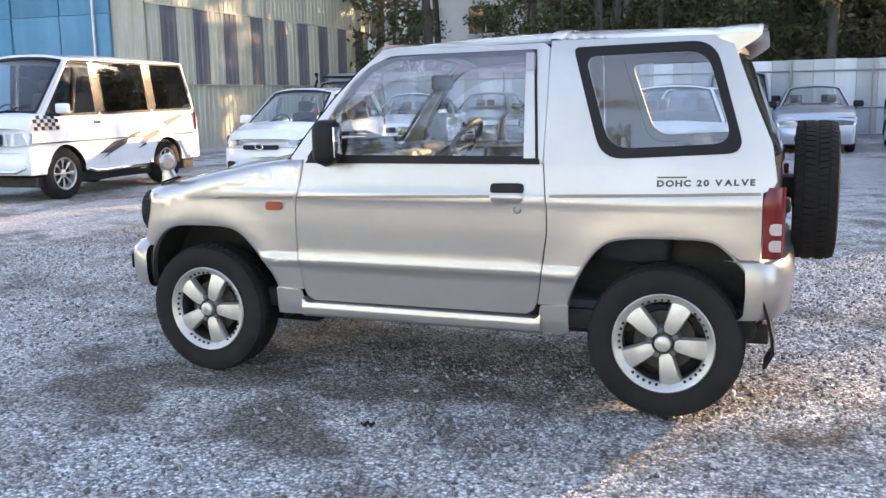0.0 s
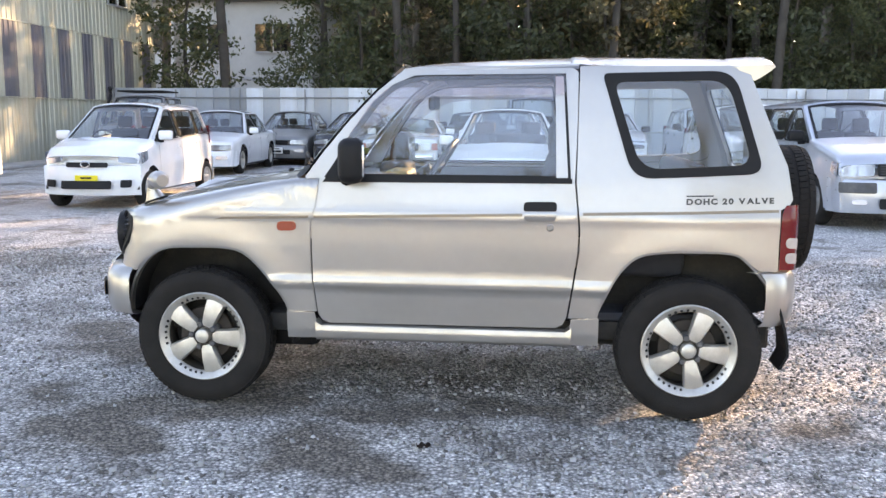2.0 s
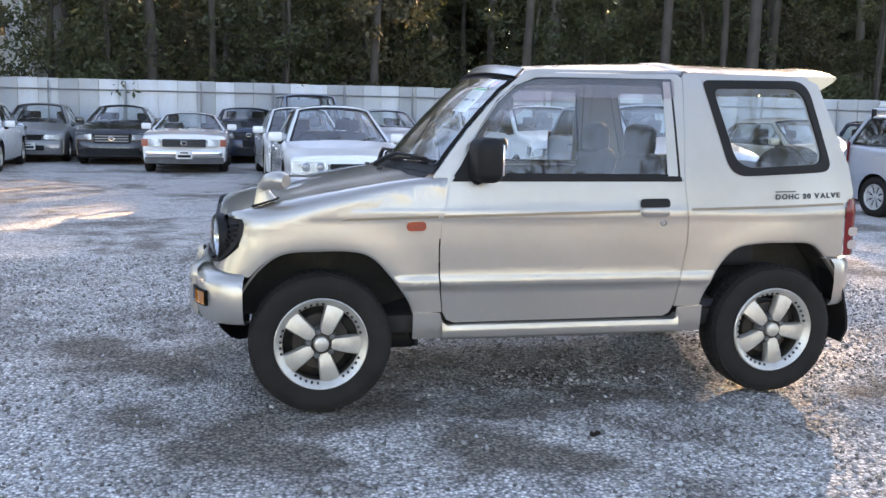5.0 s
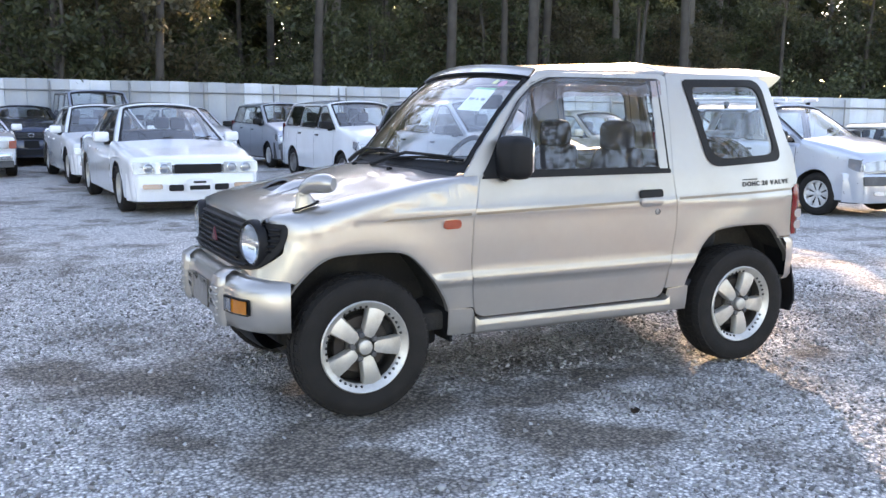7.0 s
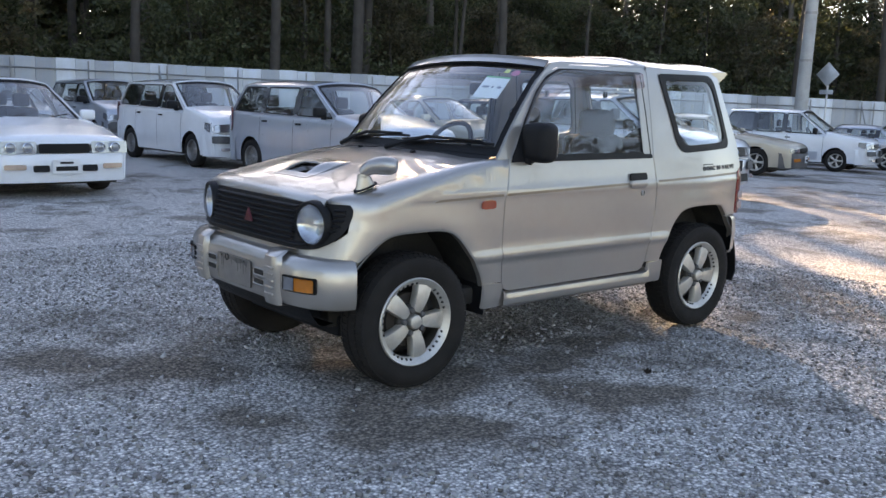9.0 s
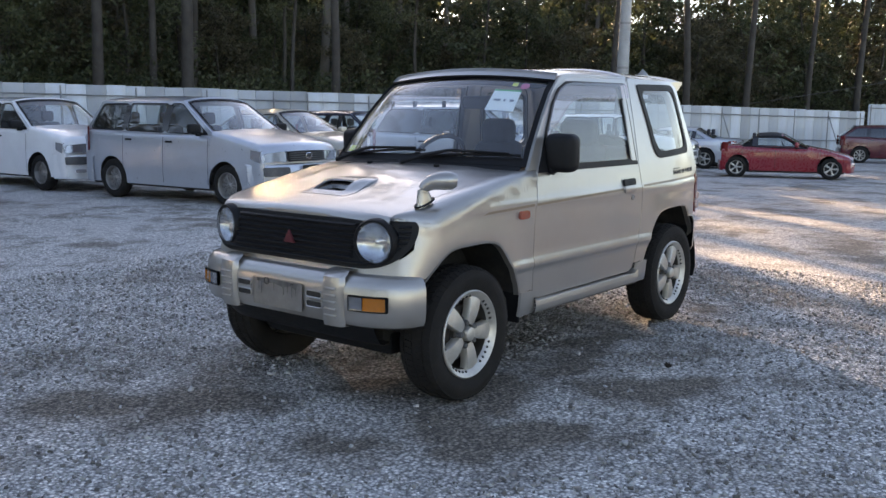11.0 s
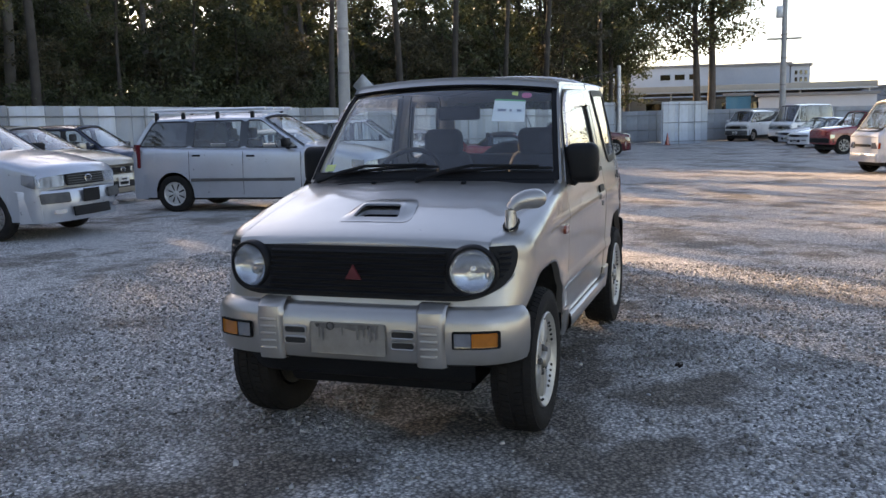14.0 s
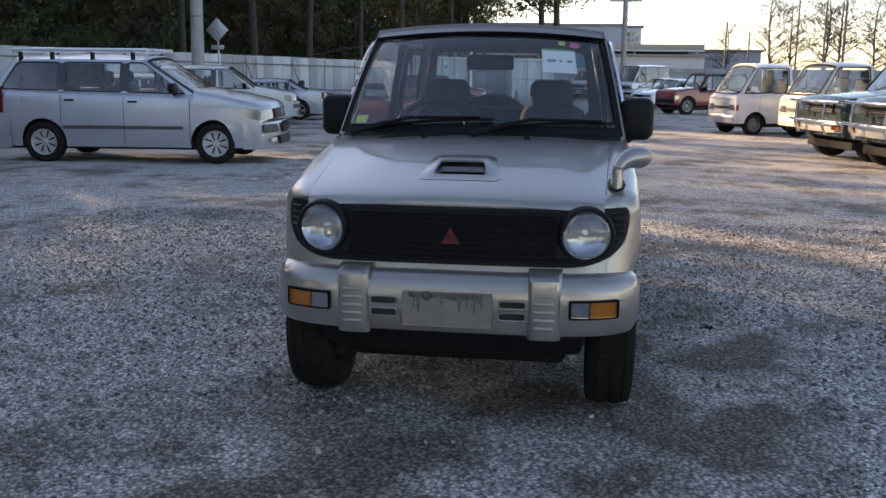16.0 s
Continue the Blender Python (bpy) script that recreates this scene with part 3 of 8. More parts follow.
    def bumper(nm, sign, xe, mt):
        rows = []
        for j in range(33):
            y = math.sin(math.pi / 2 * (-1 + 2 * j / 32))
            k = abs(y)
            gap = abs(xe - (xf if sign > 0 else xr)) - ar - 0.03
            wrap = min(s.get("bwrap", 0.30), gap + 0.05 - bow * (1.0 if sign > 0 else 0.6))
            x = xe + sign * (-0.016 + bow * (1.0 if sign > 0 else 0.6) * min(1, k) ** 2.6 + wrap * min(1.0, max(0, (k - 0.90) / 0.11)) ** 1.6)
            y *= halfw(x, 0.45) + 0.010
            d = [(0.0, bz0), (-0.008, bz0 + 0.02), (-0.014, bz0 + (bz1 - bz0) * 0.5), (-0.008, bz1 - 0.03), (0.008, bz1 - 0.008), (0.05, bz1), (0.12, bz1 + 0.004)]
            d = [(0.06, bz0 - 0.0)] + d
            rows.append([(x + sign * o, y * (1 - max(0, o) * 0.25), z) for o, z in d])
        bm = bmesh.new()
        grid(bm, rows)
        return part(nm, bm, mt, top)
    fb = bumper("front_bumper", 1, xF, s.get("bmat", colour))
    bumper("rear_bumper", -1, xR, s.get("bmat", colour))
    for (nm, y0, y1, z0, z1, out, mt) in s.get("front", []):
        for sgn in ((1, -1) if y0 * y1 > 0 else (1,)):
            a, b = sorted((y0 * sgn, y1 * sgn))
            front_patch(a, b, z0, z1, out, 0.03, nm, mt)
    # lamp glass carried round onto the fender
    if s.get("lampwrap"):
        z0, z1, ln = s["lampwrap"]
        for sgn in (1, -1):
            rows = []
            for j in range(9):
                x = xF + 0.012 + ln * j / 8
                zz = [z0 + (z1 - z0) * (0.25 * (j / 8) ** 2 + (1 - 0.25 * (j / 8) ** 2) * q / 4) + 0.02 * j / 8 for q in range(5)]
                rows.append([bend((x, -sgn * (halfw(x, z) + 0.009), z)) for z in zz])
            bm = bmesh.new()
            grid(bm, rows)
            part("headlight_side", bm, "lens", top)
    # slats in the grille
    for (y0, y1, z0, z1, n, mt, out) in s.get("slats", []):
        for i in range(n):
            z = z0 + (z1 - z0) * (i + 0.5) / n
            front_patch(y0, y1, z - (z1 - z0) * 0.18 / n, z + (z1 - z0) * 0.18 / n, out, 0.02, "slat", mt, 0.003)
    # round lamps
    for (y, z, rr, out) in s.get("round", []):
        for sgn in (1, -1):
            bm = bmesh.new()
            revolve(bm, [(rr * 1.12, 0.03), (rr * 1.12, -0.012), (rr, -0.016), (rr * 0.95, 0.0)], 20)
            x = face_x(y, z) + s.get("slope", 0.10) * (z - s.get("zref", 0.5)) - out
            mx = Matrix.Translation((x, y * sgn, z)) @ Matrix.Rotation(-math.pi / 2, 4, "Z")
            bm.transform(mx)
            ring = part("lamp_ring", bm, "chrome", top)
            bm = bmesh.new()
            revolve(bm, [(rr * 0.96, 0.0), (rr * 0.7, -0.010), (rr * 0.3, -0.014), (0.001, -0.015)], 20)
            bm.transform(mx)
            part("lamp_glass", bm, "lens", ring)
    # plate, with bars for its writing
    pl = s.get("plate")
    if pl:
        z, mt = pl
        p = front_patch(-0.165, 0.165, z, z + 0.165, 0.100, 0.01, "number_plate", mt, 0.008, slope=0)
        if mt != "ink":
            for y0, y1, z0, z1 in ((-0.13, 0.13, z + 0.03, z + 0.085), (-0.08, 0.08, z + 0.115, z + 0.14)):
                front_patch(y0, y1, z0, z1, 0.104, 0.002, "bar", "ink", 0.004, parent=p, slope=0)
    # emblem as a plain oval
    if s.get("emblem"):
        z, out = s["emblem"]
        bm = bmesh.new()
        pts = [(face_x(0, z) - out + s.get("slope", 0.1) * (z - s.get("zref", 0.5)), 0.065 * math.cos(a), z + 0.04 * math.sin(a)) for a in [k * 2 * math.pi / 16 for k in range(17)]]
        tube(bm, pts, 0.009, 5, False)
        part("emblem", bm, "chrome", top)
    # tail lamps
    tz0, tz1 = s.get("tail", (0.75, 1.0))
    for sgn in (1, -1):
        bm = bmesh.new()
        rows = []
        for j in range(9):
            a = j / 8
            y = W * (0.66 + 0.34 * a) if a < 0.6 else W * 0.864 + W * 0.136 * (a - 0.6) / 0.4
            p = bend((xR, y, tz0)).x + 0.008 - max(0, a - 0.6) * 0.35
            yy = min(y, halfw(p, tz0) + 0.008)
            rows.append([(p, sgn * yy, tz0), (p - 0.01, sgn * yy * 0.995, tz1)])
        grid(bm, rows)
        part("tail_lamp", bm, "redlens", top)
    # mirrors
    ms = s.get("mirror", colour)
    for sgn in (1, -1):
        bm = boxed(A0 + 0.22, A0 + 0.32, -W - 0.16, -W + 0.05, bA + 0.03, bA + 0.17, 0.035, 3)
        for v in bm.verts:
            v.co.y *= sgn
        mi = part("mirror", bm, ms, top)
        bm = boxed(A0 + 0.25, A0 + 0.29, -W - 0.02, -W + 0.07, bA - 0.01, bA + 0.05, 0.01)
        for v in bm.verts:
            v.co.y *= sgn
        part("mirror_arm", bm, "plastic", mi)
    for side_z0, side_z1, mt, xa, xb in s.get("strip", []):
        for sgn in (1, -1):
            bm = bmesh.new()
            zz = (side_z0, side_z0 + 0.006, side_z1 - 0.006, side_z1)
            oo = (0.0, 0.018, 0.018, 0.0)
            rows = [[bend((x, -sgn * (halfw(x, z) + 0.004 + o), z)) for z, o in zip(zz, oo)] for x in [xa + (xb - xa) * j / 20 for j in range(21)]]
            grid(bm, rows)
            part("side_moulding", bm, mt, top)
    return top


def put_car(ob, x, y, heading, dz=0.0):
    """Stand a car on the yard; heading is the way its front points, degrees from +x."""
    ob.matrix_basis = pose(x, y, ground_z(x, y) + dz, 0, 0, heading + 180)
    return ob


def spec_wagon(colour, **k):
    s = dict(W=0.835, H=1.58, xf=-1.275, xr=1.275, xF=-2.08, xR=2.08, r=0.30, A0=-0.98, A1=-0.20, C1=1.72, C0=2.02, hood=[(-2.08, 0.83), (-1.97, 0.895), (-1.5, 0.99), (-0.98, 1.07)],
             deck=[(2.02, 1.04), (2.08, 1.0)], belt=(1.0, 1.05), Wr=0.64, pillars=[0.05, 0.98], doors=2, privacy=2, paint=colour, handle="plastic", bumper=(0.22, 0.62), slope=0.16, zref=0.62,
             front=[("headlight", 0.41, 0.785, 0.645, 0.815, 0.006, "lens"), ("grille", -0.37, 0.37, 0.66, 0.80, 0.015, "plastic"), ("bumper_guard", 0.40, 0.80, 0.46, 0.585, 0.085, "trim"), ("air_intake", -0.36, 0.36, 0.28, 0.40, 0.075, "plastic"), ("fog_lamp", 0.50, 0.66, 0.33, 0.38, 0.08, "whitelens")],
             slats=[(-0.35, 0.35, 0.67, 0.79, 4, "trim", 0.022)], emblem=(0.735, 0.04), lampcut=0.018, lampwrap=(0.645, 0.80, 0.20), plate=(0.44, "ink"), seats=[(0.0, 1), (0.95, 2)], zseat=0.58, gaps=[-0.92, 0.05, 0.98], tail=(0.72, 1.1),
             mirror="plastic", nose_r=0.12, dpill=0.10)
    s.update(k)
    return s


def spec_sedan(colour, **k):
    s = dict(W=0.86, H=1.46, xf=-1.42, xr=1.38, xF=-2.33, xR=2.33, r=0.315, rw=0.2, A0=-0.92, A1=-0.12, C1=0.98, C0=1.62, hood=[(-2.33, 0.68), (-2.2, 0.735), (-1.6, 0.83), (-0.92, 0.92)],
             deck=[(1.62, 0.95), (2.2, 0.93), (2.33, 0.86)], belt=(0.87, 0.92), Wr=0.56, pillars=[0.22, 1.0], doors=2, paint=colour, bumper=(0.20, 0.55), slope=0.10, zref=0.55,
             front=[("headlight", 0.36, 0.79, 0.565, 0.675, 0.014, "lens"), ("grille", -0.30, 0.30, 0.56, 0.67, 0.02, "plastic"), ("fog_lamp", 0.48, 0.72, 0.36, 0.43, 0.085, "whitelens"), ("air_intake", -0.36, 0.36, 0.30, 0.42, 0.075, "plastic")],
             slats=[(-0.28, 0.28, 0.57, 0.66, 4, "plastic", 0.028)], plate=(0.32, "plate"), seats=[(0.15, 1), (0.98, 2)], zseat=0.48, gaps=[-0.86, 0.22, 1.05], tail=(0.68, 0.88), wheel="alloy", nose_r=0.12, dpill=0.2, rtaper=0.10, sill=0.22)
    s.update(k)
    return s


def spec_kei(colour, **k):
    s = dict(W=0.735, H=1.53, xf=-1.27, xr=1.22, xF=-1.74, xR=1.66, r=0.275, rw=0.155, A0=-1.08, A1=-0.28, C1=1.33, C0=1.60, hood=[(-1.74, 0.78), (-1.62, 0.86), (-1.35, 0.93), (-1.08, 0.98)],
             deck=[(1.60, 1.0), (1.66, 0.95)], belt=(0.93, 1.02), Wr=0.56, pillars=[0.0, 0.85], doors=2, paint=colour, bumper=(0.20, 0.62), slope=0.25, zref=0.6, bow=0.24,
             lampcut=0.03, lampwrap=(0.64, 0.80, 0.26), front=[("headlight", 0.42, 0.69, 0.64, 0.79, 0.008, "lens"), ("grille", -0.30, 0.30, 0.60, 0.665, 0.055, "plastic"), ("air_intake", -0.36, 0.36, 0.30, 0.41, 0.085, "plastic"), ("fog_recess", 0.48, 0.62, 0.32, 0.42, 0.08, "plastic")],
             emblem=(0.64, 0.085), plate=(0.32, "yellow"), seats=[(0.0, 1), (0.85, 2)], zseat=0.56, gaps=[-0.95, 0.0, 0.85], tail=(0.85, 1.15), wheel="cap", nose_r=0.12, dpill=0.12, mirror=colour)
    s.update(k)
    return s


def spec_van(colour, **k):
    s = dict(W=0.845, H=2.06, xf=-1.30, xr=1.13, xF=-2.02, xR=2.22, r=0.36, rw=0.22, A0=-1.62, A1=-0.92, C1=1.92, C0=2.16, hood=[(-2.02, 1.05), (-1.9, 1.13), (-1.62, 1.22)], deck=[(2.16, 1.15), (2.22, 1.08)],
             belt=(1.17, 1.20), Wr=0.68, pillars=[-0.42, 0.85], pillarw=0.075, doors=1, privacy=0.5, paint=colour, bumper=(0.40, 0.68), slope=0.14, zref=0.75, bow=0.14, sill=0.38,
             front=[("headlight", 0.42, 0.80, 0.78, 0.95, 0.0, "lens"), ("grille", -0.40, 0.40, 0.78, 0.94, 0.015, "plastic")], slats=[(-0.38, 0.38, 0.79, 0.93, 3, "chrome", 0.022)],
             plate=(0.46, "plate"), seats=[(-0.55, 1), (0.45, 2), (1.25, 2)], zseat=0.95, gaps=[-1.25, -0.40, 0.85], tail=(0.85, 1.15), wheel="multi", handle="plastic", dpill=0.08, mirror=colour, rtaper=0.04)
    s.update(k)
    return s
# ---- the silver off-roader, its front towards -x, its near flank at -y ----
FARCH = [(-1.492, 0.393), (-1.465, 0.504), (-1.405, 0.614), (-1.33, 0.695), (-1.25, 0.733), (-1.123, 0.741), (-0.967, 0.738), (-0.875, 0.708), (-0.783, 0.615), (-0.706, 0.506), (-0.68, 0.438)]
RARCH = [(0.69, 0.44), (0.706, 0.498), (0.776, 0.64), (0.859, 0.727), (0.963, 0.752), (1.093, 0.758), (1.263, 0.751), (1.332, 0.715), (1.413, 0.629), (1.47, 0.542), (1.508, 0.434)]


def flowing(pts, n=4):
    """A smooth curve through points."""
    out = []
    for i in range(len(pts) - 1):
        a, b, c, d = (Vector(pts[max(0, min(len(pts) - 1, i + k))]) for k in (-1, 0, 1, 2))
        for j in range(n):
            t = j / n
            out.append(tuple(0.5 * (2 * b + (c - a) * t + (2 * a - 5 * b + 4 * c - d) * t * t + (3 * b - a - 3 * c + d) * t ** 3)))
    return out + [tuple(pts[-1])]


FARCH, RARCH = flowing(FARCH), flowing(RARCH)
LINES = (0.548, 0.560, 0.570, 0.592, 0.608, 0.618, 0.865, 0.876, 0.905, 0.916)
SECTION = [(0.28, 0.650), (0.36, 0.668), (0.44, 0.674), (0.548, 0.684), (0.570, 0.695), (0.592, 0.695), (0.618, 0.689), (0.75, 0.694), (0.865, 0.6955), (0.876, 0.6975), (0.905, 0.6965), (0.916, 0.6925), (1.04, 0.672), (1.30, 0.622), (1.50, 0.578), (1.56, 0.560), (1.62, 0.54)]


def plan_front(x):
    if x > -1.30:
        return 1.0
    return max(0.0, 1 - (min(1.0, (-1.30 - x) / 0.255)) ** 2.2) ** 0.2


def hero_w(x, z):
    w = lerp_pts(SECTION, z)
    if z < 1.0:
        # the lower pressed line ends behind the front wheel, the upper one runs on to the nose
        k = smoothstep(-0.86, -0.72, x) if z < 0.75 else smoothstep(-1.50, -1.30, x)
        flat = lerp_pts([(0.28, 0.650), (0.44, 0.680), (0.75, 0.694), (0.90, 0.693), (1.04, 0.672)], z)
        w = flat + (w - flat) * k
        # slight flare round both arches
        for a in (-1.1, 1.1):
            d = math.hypot(x - a, z - 0.33)
            w += 0.008 * math.exp(-((d - 0.44) / 0.09) ** 2)
    w -= 0.035 * smoothstep(1.05, 1.52, x)
    return w * plan_front(x)


def flank(x, z):
    return (x, -hero_w(x, z), z)


HOODC = flowing([(-1.56, 0.872), (-1.50, 0.905), (-1.40, 0.935), (-1.25, 0.968), (-1.0, 1.018), (-0.75, 1.062), (-0.5, 1.09)], 8)
def seam_y(x):
    return lerp_pts([(-1.56, 0.555), (-1.4, 0.562), (-0.55, 0.60)], x)


def hood(x, y):
    q = abs(y) / 0.57
    z = lerp_pts(HOODC, x) - 0.022 * q * q
    z += 0.006 * smoothstep(0.50, 0.36, abs(y)) * smoothstep(-1.48, -1.0, x)
    return (x, y, z)


def fender(x, v):
    v0 = 0.80 + 0.105 * smoothstep(-1.45, -0.95, x) + 0.065 * smoothstep(-1.05, -0.50, x)
    rake = 0.22 * (v - 0.72) * smoothstep(-1.30, -1.50, x)          # the nose leans back with the grille
    if v <= v0:
        p = flank(x, v)
        return (x + rake, p[1], p[2])
    q = min(1.08, (v - v0) / (1.02 - v0)) * math.pi / 2
    k = smoothstep(-1.25, -0.60, x)
    p = 0.72 * (1 - k) + 0.42 * k
    w0 = hero_w(x, v0)
    ys, zs = seam_y(x) * min(1, plan_front(x) + 0.05), hood(x, seam_y(x))[2]
    c, s = max(0.0, math.cos(q)), math.sin(q)
    return (x + rake * (1 - s), -(ys + (w0 - ys) * c ** p), v0 + (zs - v0) * s ** p)


def face_x(y, z):
    q = min(0.985, abs(y) / 0.685)
    return -1.30 - 0.262 * (1 - q ** 5) ** 0.4545 + 0.22 * (z - 0.72)


hero = thing("off_roader", "silver three-door compact off-roader with brown pinstripe, parked on gravel", "car")
DOOR = [(-0.526, 1.043), (-0.545, 0.95), (-0.568, 0.85), (-0.572, 0.74), (-0.570, 0.61), (-0.553, 0.44), (-0.535, 0.408), (-0.50, 0.394), (0.52, 0.398), (0.552, 0.415), (0.568, 0.45), (0.587, 0.58), (0.611, 0.75), (0.611, 0.85), (0.592, 1.043)]
AW = [(-0.605, 1.055), (-0.52, 1.17), (-0.40, 1.315), (-0.28, 1.44), (-0.165, 1.528)]          # along the windscreen's edge
DWIN = rounded([(-0.495, 1.062), (-0.39, 1.235), (-0.28, 1.395), (-0.20, 1.463), (-0.11, 1.497), (0.50, 1.506), (0.565, 1.062)], [0.01, 0.1, 0.1, 0.08, 0.06, 0.02, 0.01], 4)
QOUT = rounded([(0.702, 1.514), (1.262, 1.524), (1.392, 1.088), (0.838, 1.062)], [0.03, 0.09, 0.07, 0.09], 6)
QWIN = rounded([(0.752, 1.478), (1.235, 1.486), (1.346, 1.126), (0.870, 1.103)], [0.05, 0.08, 0.08, 0.09], 6)


def off(fn, d):
    """The same surface, moved out by d along y."""
    return lambda u, v: (lambda p: (p[0], p[1] + (-d if p[1] < 0 else d), p[2]))(fn(u, v))


def lift(fn, v3):
    return lambda u, v: tuple(Vector(fn(u, v)) + Vector(v3))


for sg in (1, -1):
    fl, fd = sided(flank, sg), sided(fender, sg)
    near = sg > 0
    # front fender, over the wheel and up to the bonnet
    fo = [(-0.68, 0.445), (-0.560, 0.445), (-0.579, 0.61), (-0.581, 0.74), (-0.577, 0.85), (-0.553, 0.95), (-0.536, 1.020), (-1.505, 1.020), (-1.495, 0.96), (-1.470, 0.90), (-1.455, 0.82), (-1.455, 0.745), (-1.495, 0.695), (-1.518, 0.660), (-1.520, 0.625), (-1.400, 0.618)] + [p for p in FARCH if p[0] > -1.385 and p[1] > 0.447]
    wing = part("front_fender", panel(fo, fd, 0.02 * sg, 0.026, cuts=LINES), "silver", hero)
    ind = part("side_indicator", panel(rounded([(-0.727, 0.817), (-0.642, 0.819), (-0.642, 0.859), (-0.727, 0.857)], 0.019), off(fl, 0.014), 0.016 * sg, 0.03), "orange", wing, "orange side indicator")
    # the scuttle side behind the shut line
    part("scuttle_side", panel([(-0.62, 0.78), (-0.50, 0.78), (-0.48, 1.05), (-0.60, 1.055)], off(fl, -0.010), 0.01 * sg, 0.05), "silver", hero)
    # door
    dr = part("door", panel(DOOR, fl, 0.015 * sg, 0.045, cuts=LINES), "silver", hero)
    hole = DWIN
    fr = [(-0.526, 1.047)] + [(0.592, 1.047), (0.600, 1.30), (0.600, 1.520), (0.575, 1.538), (-0.02, 1.528), (-0.115, 1.513), (-0.215, 1.472), (-0.30, 1.398), (-0.40, 1.252), (-0.515, 1.062)]
    part("window_frame", panel(fr, fl, 0.03 * sg, 0.05, [hole]), "silver", dr)
    part("window_seal", panel([(-0.51, 1.055)] + [(0.575, 1.055), (0.545, 1.513), (-0.03, 1.508), (-0.12, 1.505), (-0.215, 1.466), (-0.30, 1.39), (-0.40, 1.25)], off(fl, 0.004), 0.012 * sg, 0.05,
                               [[(u + (0.02 - u) * 0.02, v + (1.28 - v) * 0.05) for u, v in DWIN]]), "plastic", dr)
    part("belt_moulding", panel([(-0.522, 1.036), (0.580, 1.040), (0.580, 1.060), (-0.505, 1.060)], off(fl, 0.007), 0.01 * sg, 0.06), "plastic", dr)
    pane = part("door_glass", panel(DWIN, off(fl, -0.012), 0.004, 0.09, skirt=False), "glass", dr)
    pane.visible_shadow = False
    part("window_post", panel([(0.512, 1.064), (0.562, 1.064), (0.535, 1.500), (0.500, 1.500)], off(fl, 0.005), 0.008 * sg, 0.06), "silver", dr)
    vis = part("rain_visor", panel(rounded([(-0.43, 1.20), (-0.30, 1.395), (-0.215, 1.465), (-0.11, 1.500), (0.545, 1.510), (0.548, 1.425), (0.0, 1.420), (-0.13, 1.395), (-0.24, 1.325)], [0.0, 0.05, 0.05, 0.05, 0.02, 0.02, 0.1, 0.1, 0.1]), off(fl, 0.024), 0.012 * sg, 0.05), "smoke", dr, "smoked acrylic rain visor")
    vis.visible_shadow = False
    part("door_lining", panel([(-0.50, 0.45), (0.54, 0.45), (0.56, 1.04), (-0.49, 1.04)], off(fl, -0.05), 0.01 * sg, 0.12), "dash", dr)
    # handle: dark recess over a painted cup
    hd = part("door_handle", panel(rounded([(0.373, 0.920), (0.517, 0.922), (0.517, 0.962), (0.373, 0.960)], [0.012, 0.012, 0.025, 0.025]), off(fl, 0.012), 0.02 * sg, 0.03), "plastic", dr, "black pull handle")
    part("handle_cup", panel(rounded([(0.378, 0.874), (0.512, 0.876), (0.516, 0.920), (0.374, 0.918)], 0.026), lambda u, v, f=fl, q=sg: (lambda p: (p[0], p[1] - q * (0.003 + 0.011 * math.sin(math.pi * min(1, max(0, (v - 0.872) / 0.07)))), p[2]))(f(u, v)), 0.014 * sg, 0.02), "silver", hd)
    bm = bmesh.new()
    revolve(bm, [(0.017, 0.008), (0.017, -0.004), (0.013, -0.006), (0.011, -0.002), (0.005, -0.003), (0.001, -0.003)], 14)
    bm.transform(Matrix.Translation((0.49, -hero_w(0.49, 0.848) * 1, 0.848)))
    if not near:
        bm.transform(Matrix.Scale(-1, 4, (0, 1, 0)))
    part("door_lock", bm, "steel", dr)
    # rear quarter
    qo = [(0.575, 0.445)] + [p for p in RARCH if p[0] < 1.37 and p[1] > 0.447] + [(1.385, 0.672), (1.462, 0.672), (1.462, 0.935), (1.50, 0.955), (1.512, 0.98), (1.49, 1.12), (1.425, 1.27), (1.335, 1.50), (1.318, 1.545), (0.607, 1.545), (0.600, 1.046), (0.619, 0.85), (0.619, 0.75), (0.595, 0.58)]
    qt = part("rear_quarter", panel(qo, off(fl, 0.003), 0.02 * sg, 0.045, [QWIN], cuts=LINES), "silver", hero)
    part("window_gasket", panel(QOUT, off(fl, 0.010), 0.014 * sg, 0.05, [QWIN]), "plastic", qt, "black rubber window surround")
    pane = part("quarter_glass", panel(QWIN, off(fl, 0.004), 0.004, 0.09, skirt=False), "glass", qt)
    pane.visible_shadow = False
    # brown line along the flank
    part("pinstripe", panel([(-1.02, 0.862), (-0.585, 0.874), (-0.585, 0.886), (-0.98, 0.874)], off(fd, 0.0015), 0.002 * sg, 0.05), "brown", wing)
    part("pinstripe", panel([(-0.560, 0.874), (0.368, 0.896), (0.368, 0.909), (-0.560, 0.886)], off(fl, 0.0015), 0.002 * sg, 0.06), "brown", dr)
    part("pinstripe", panel([(0.628, 0.903), (1.455, 0.925), (1.455, 0.937), (0.628, 0.916)], off(fl, 0.0045), 0.002 * sg, 0.06), "brown", qt)
    # sill: a slim bar under the door, flared ends rising to the arches
    bm = bmesh.new()
    rows = []
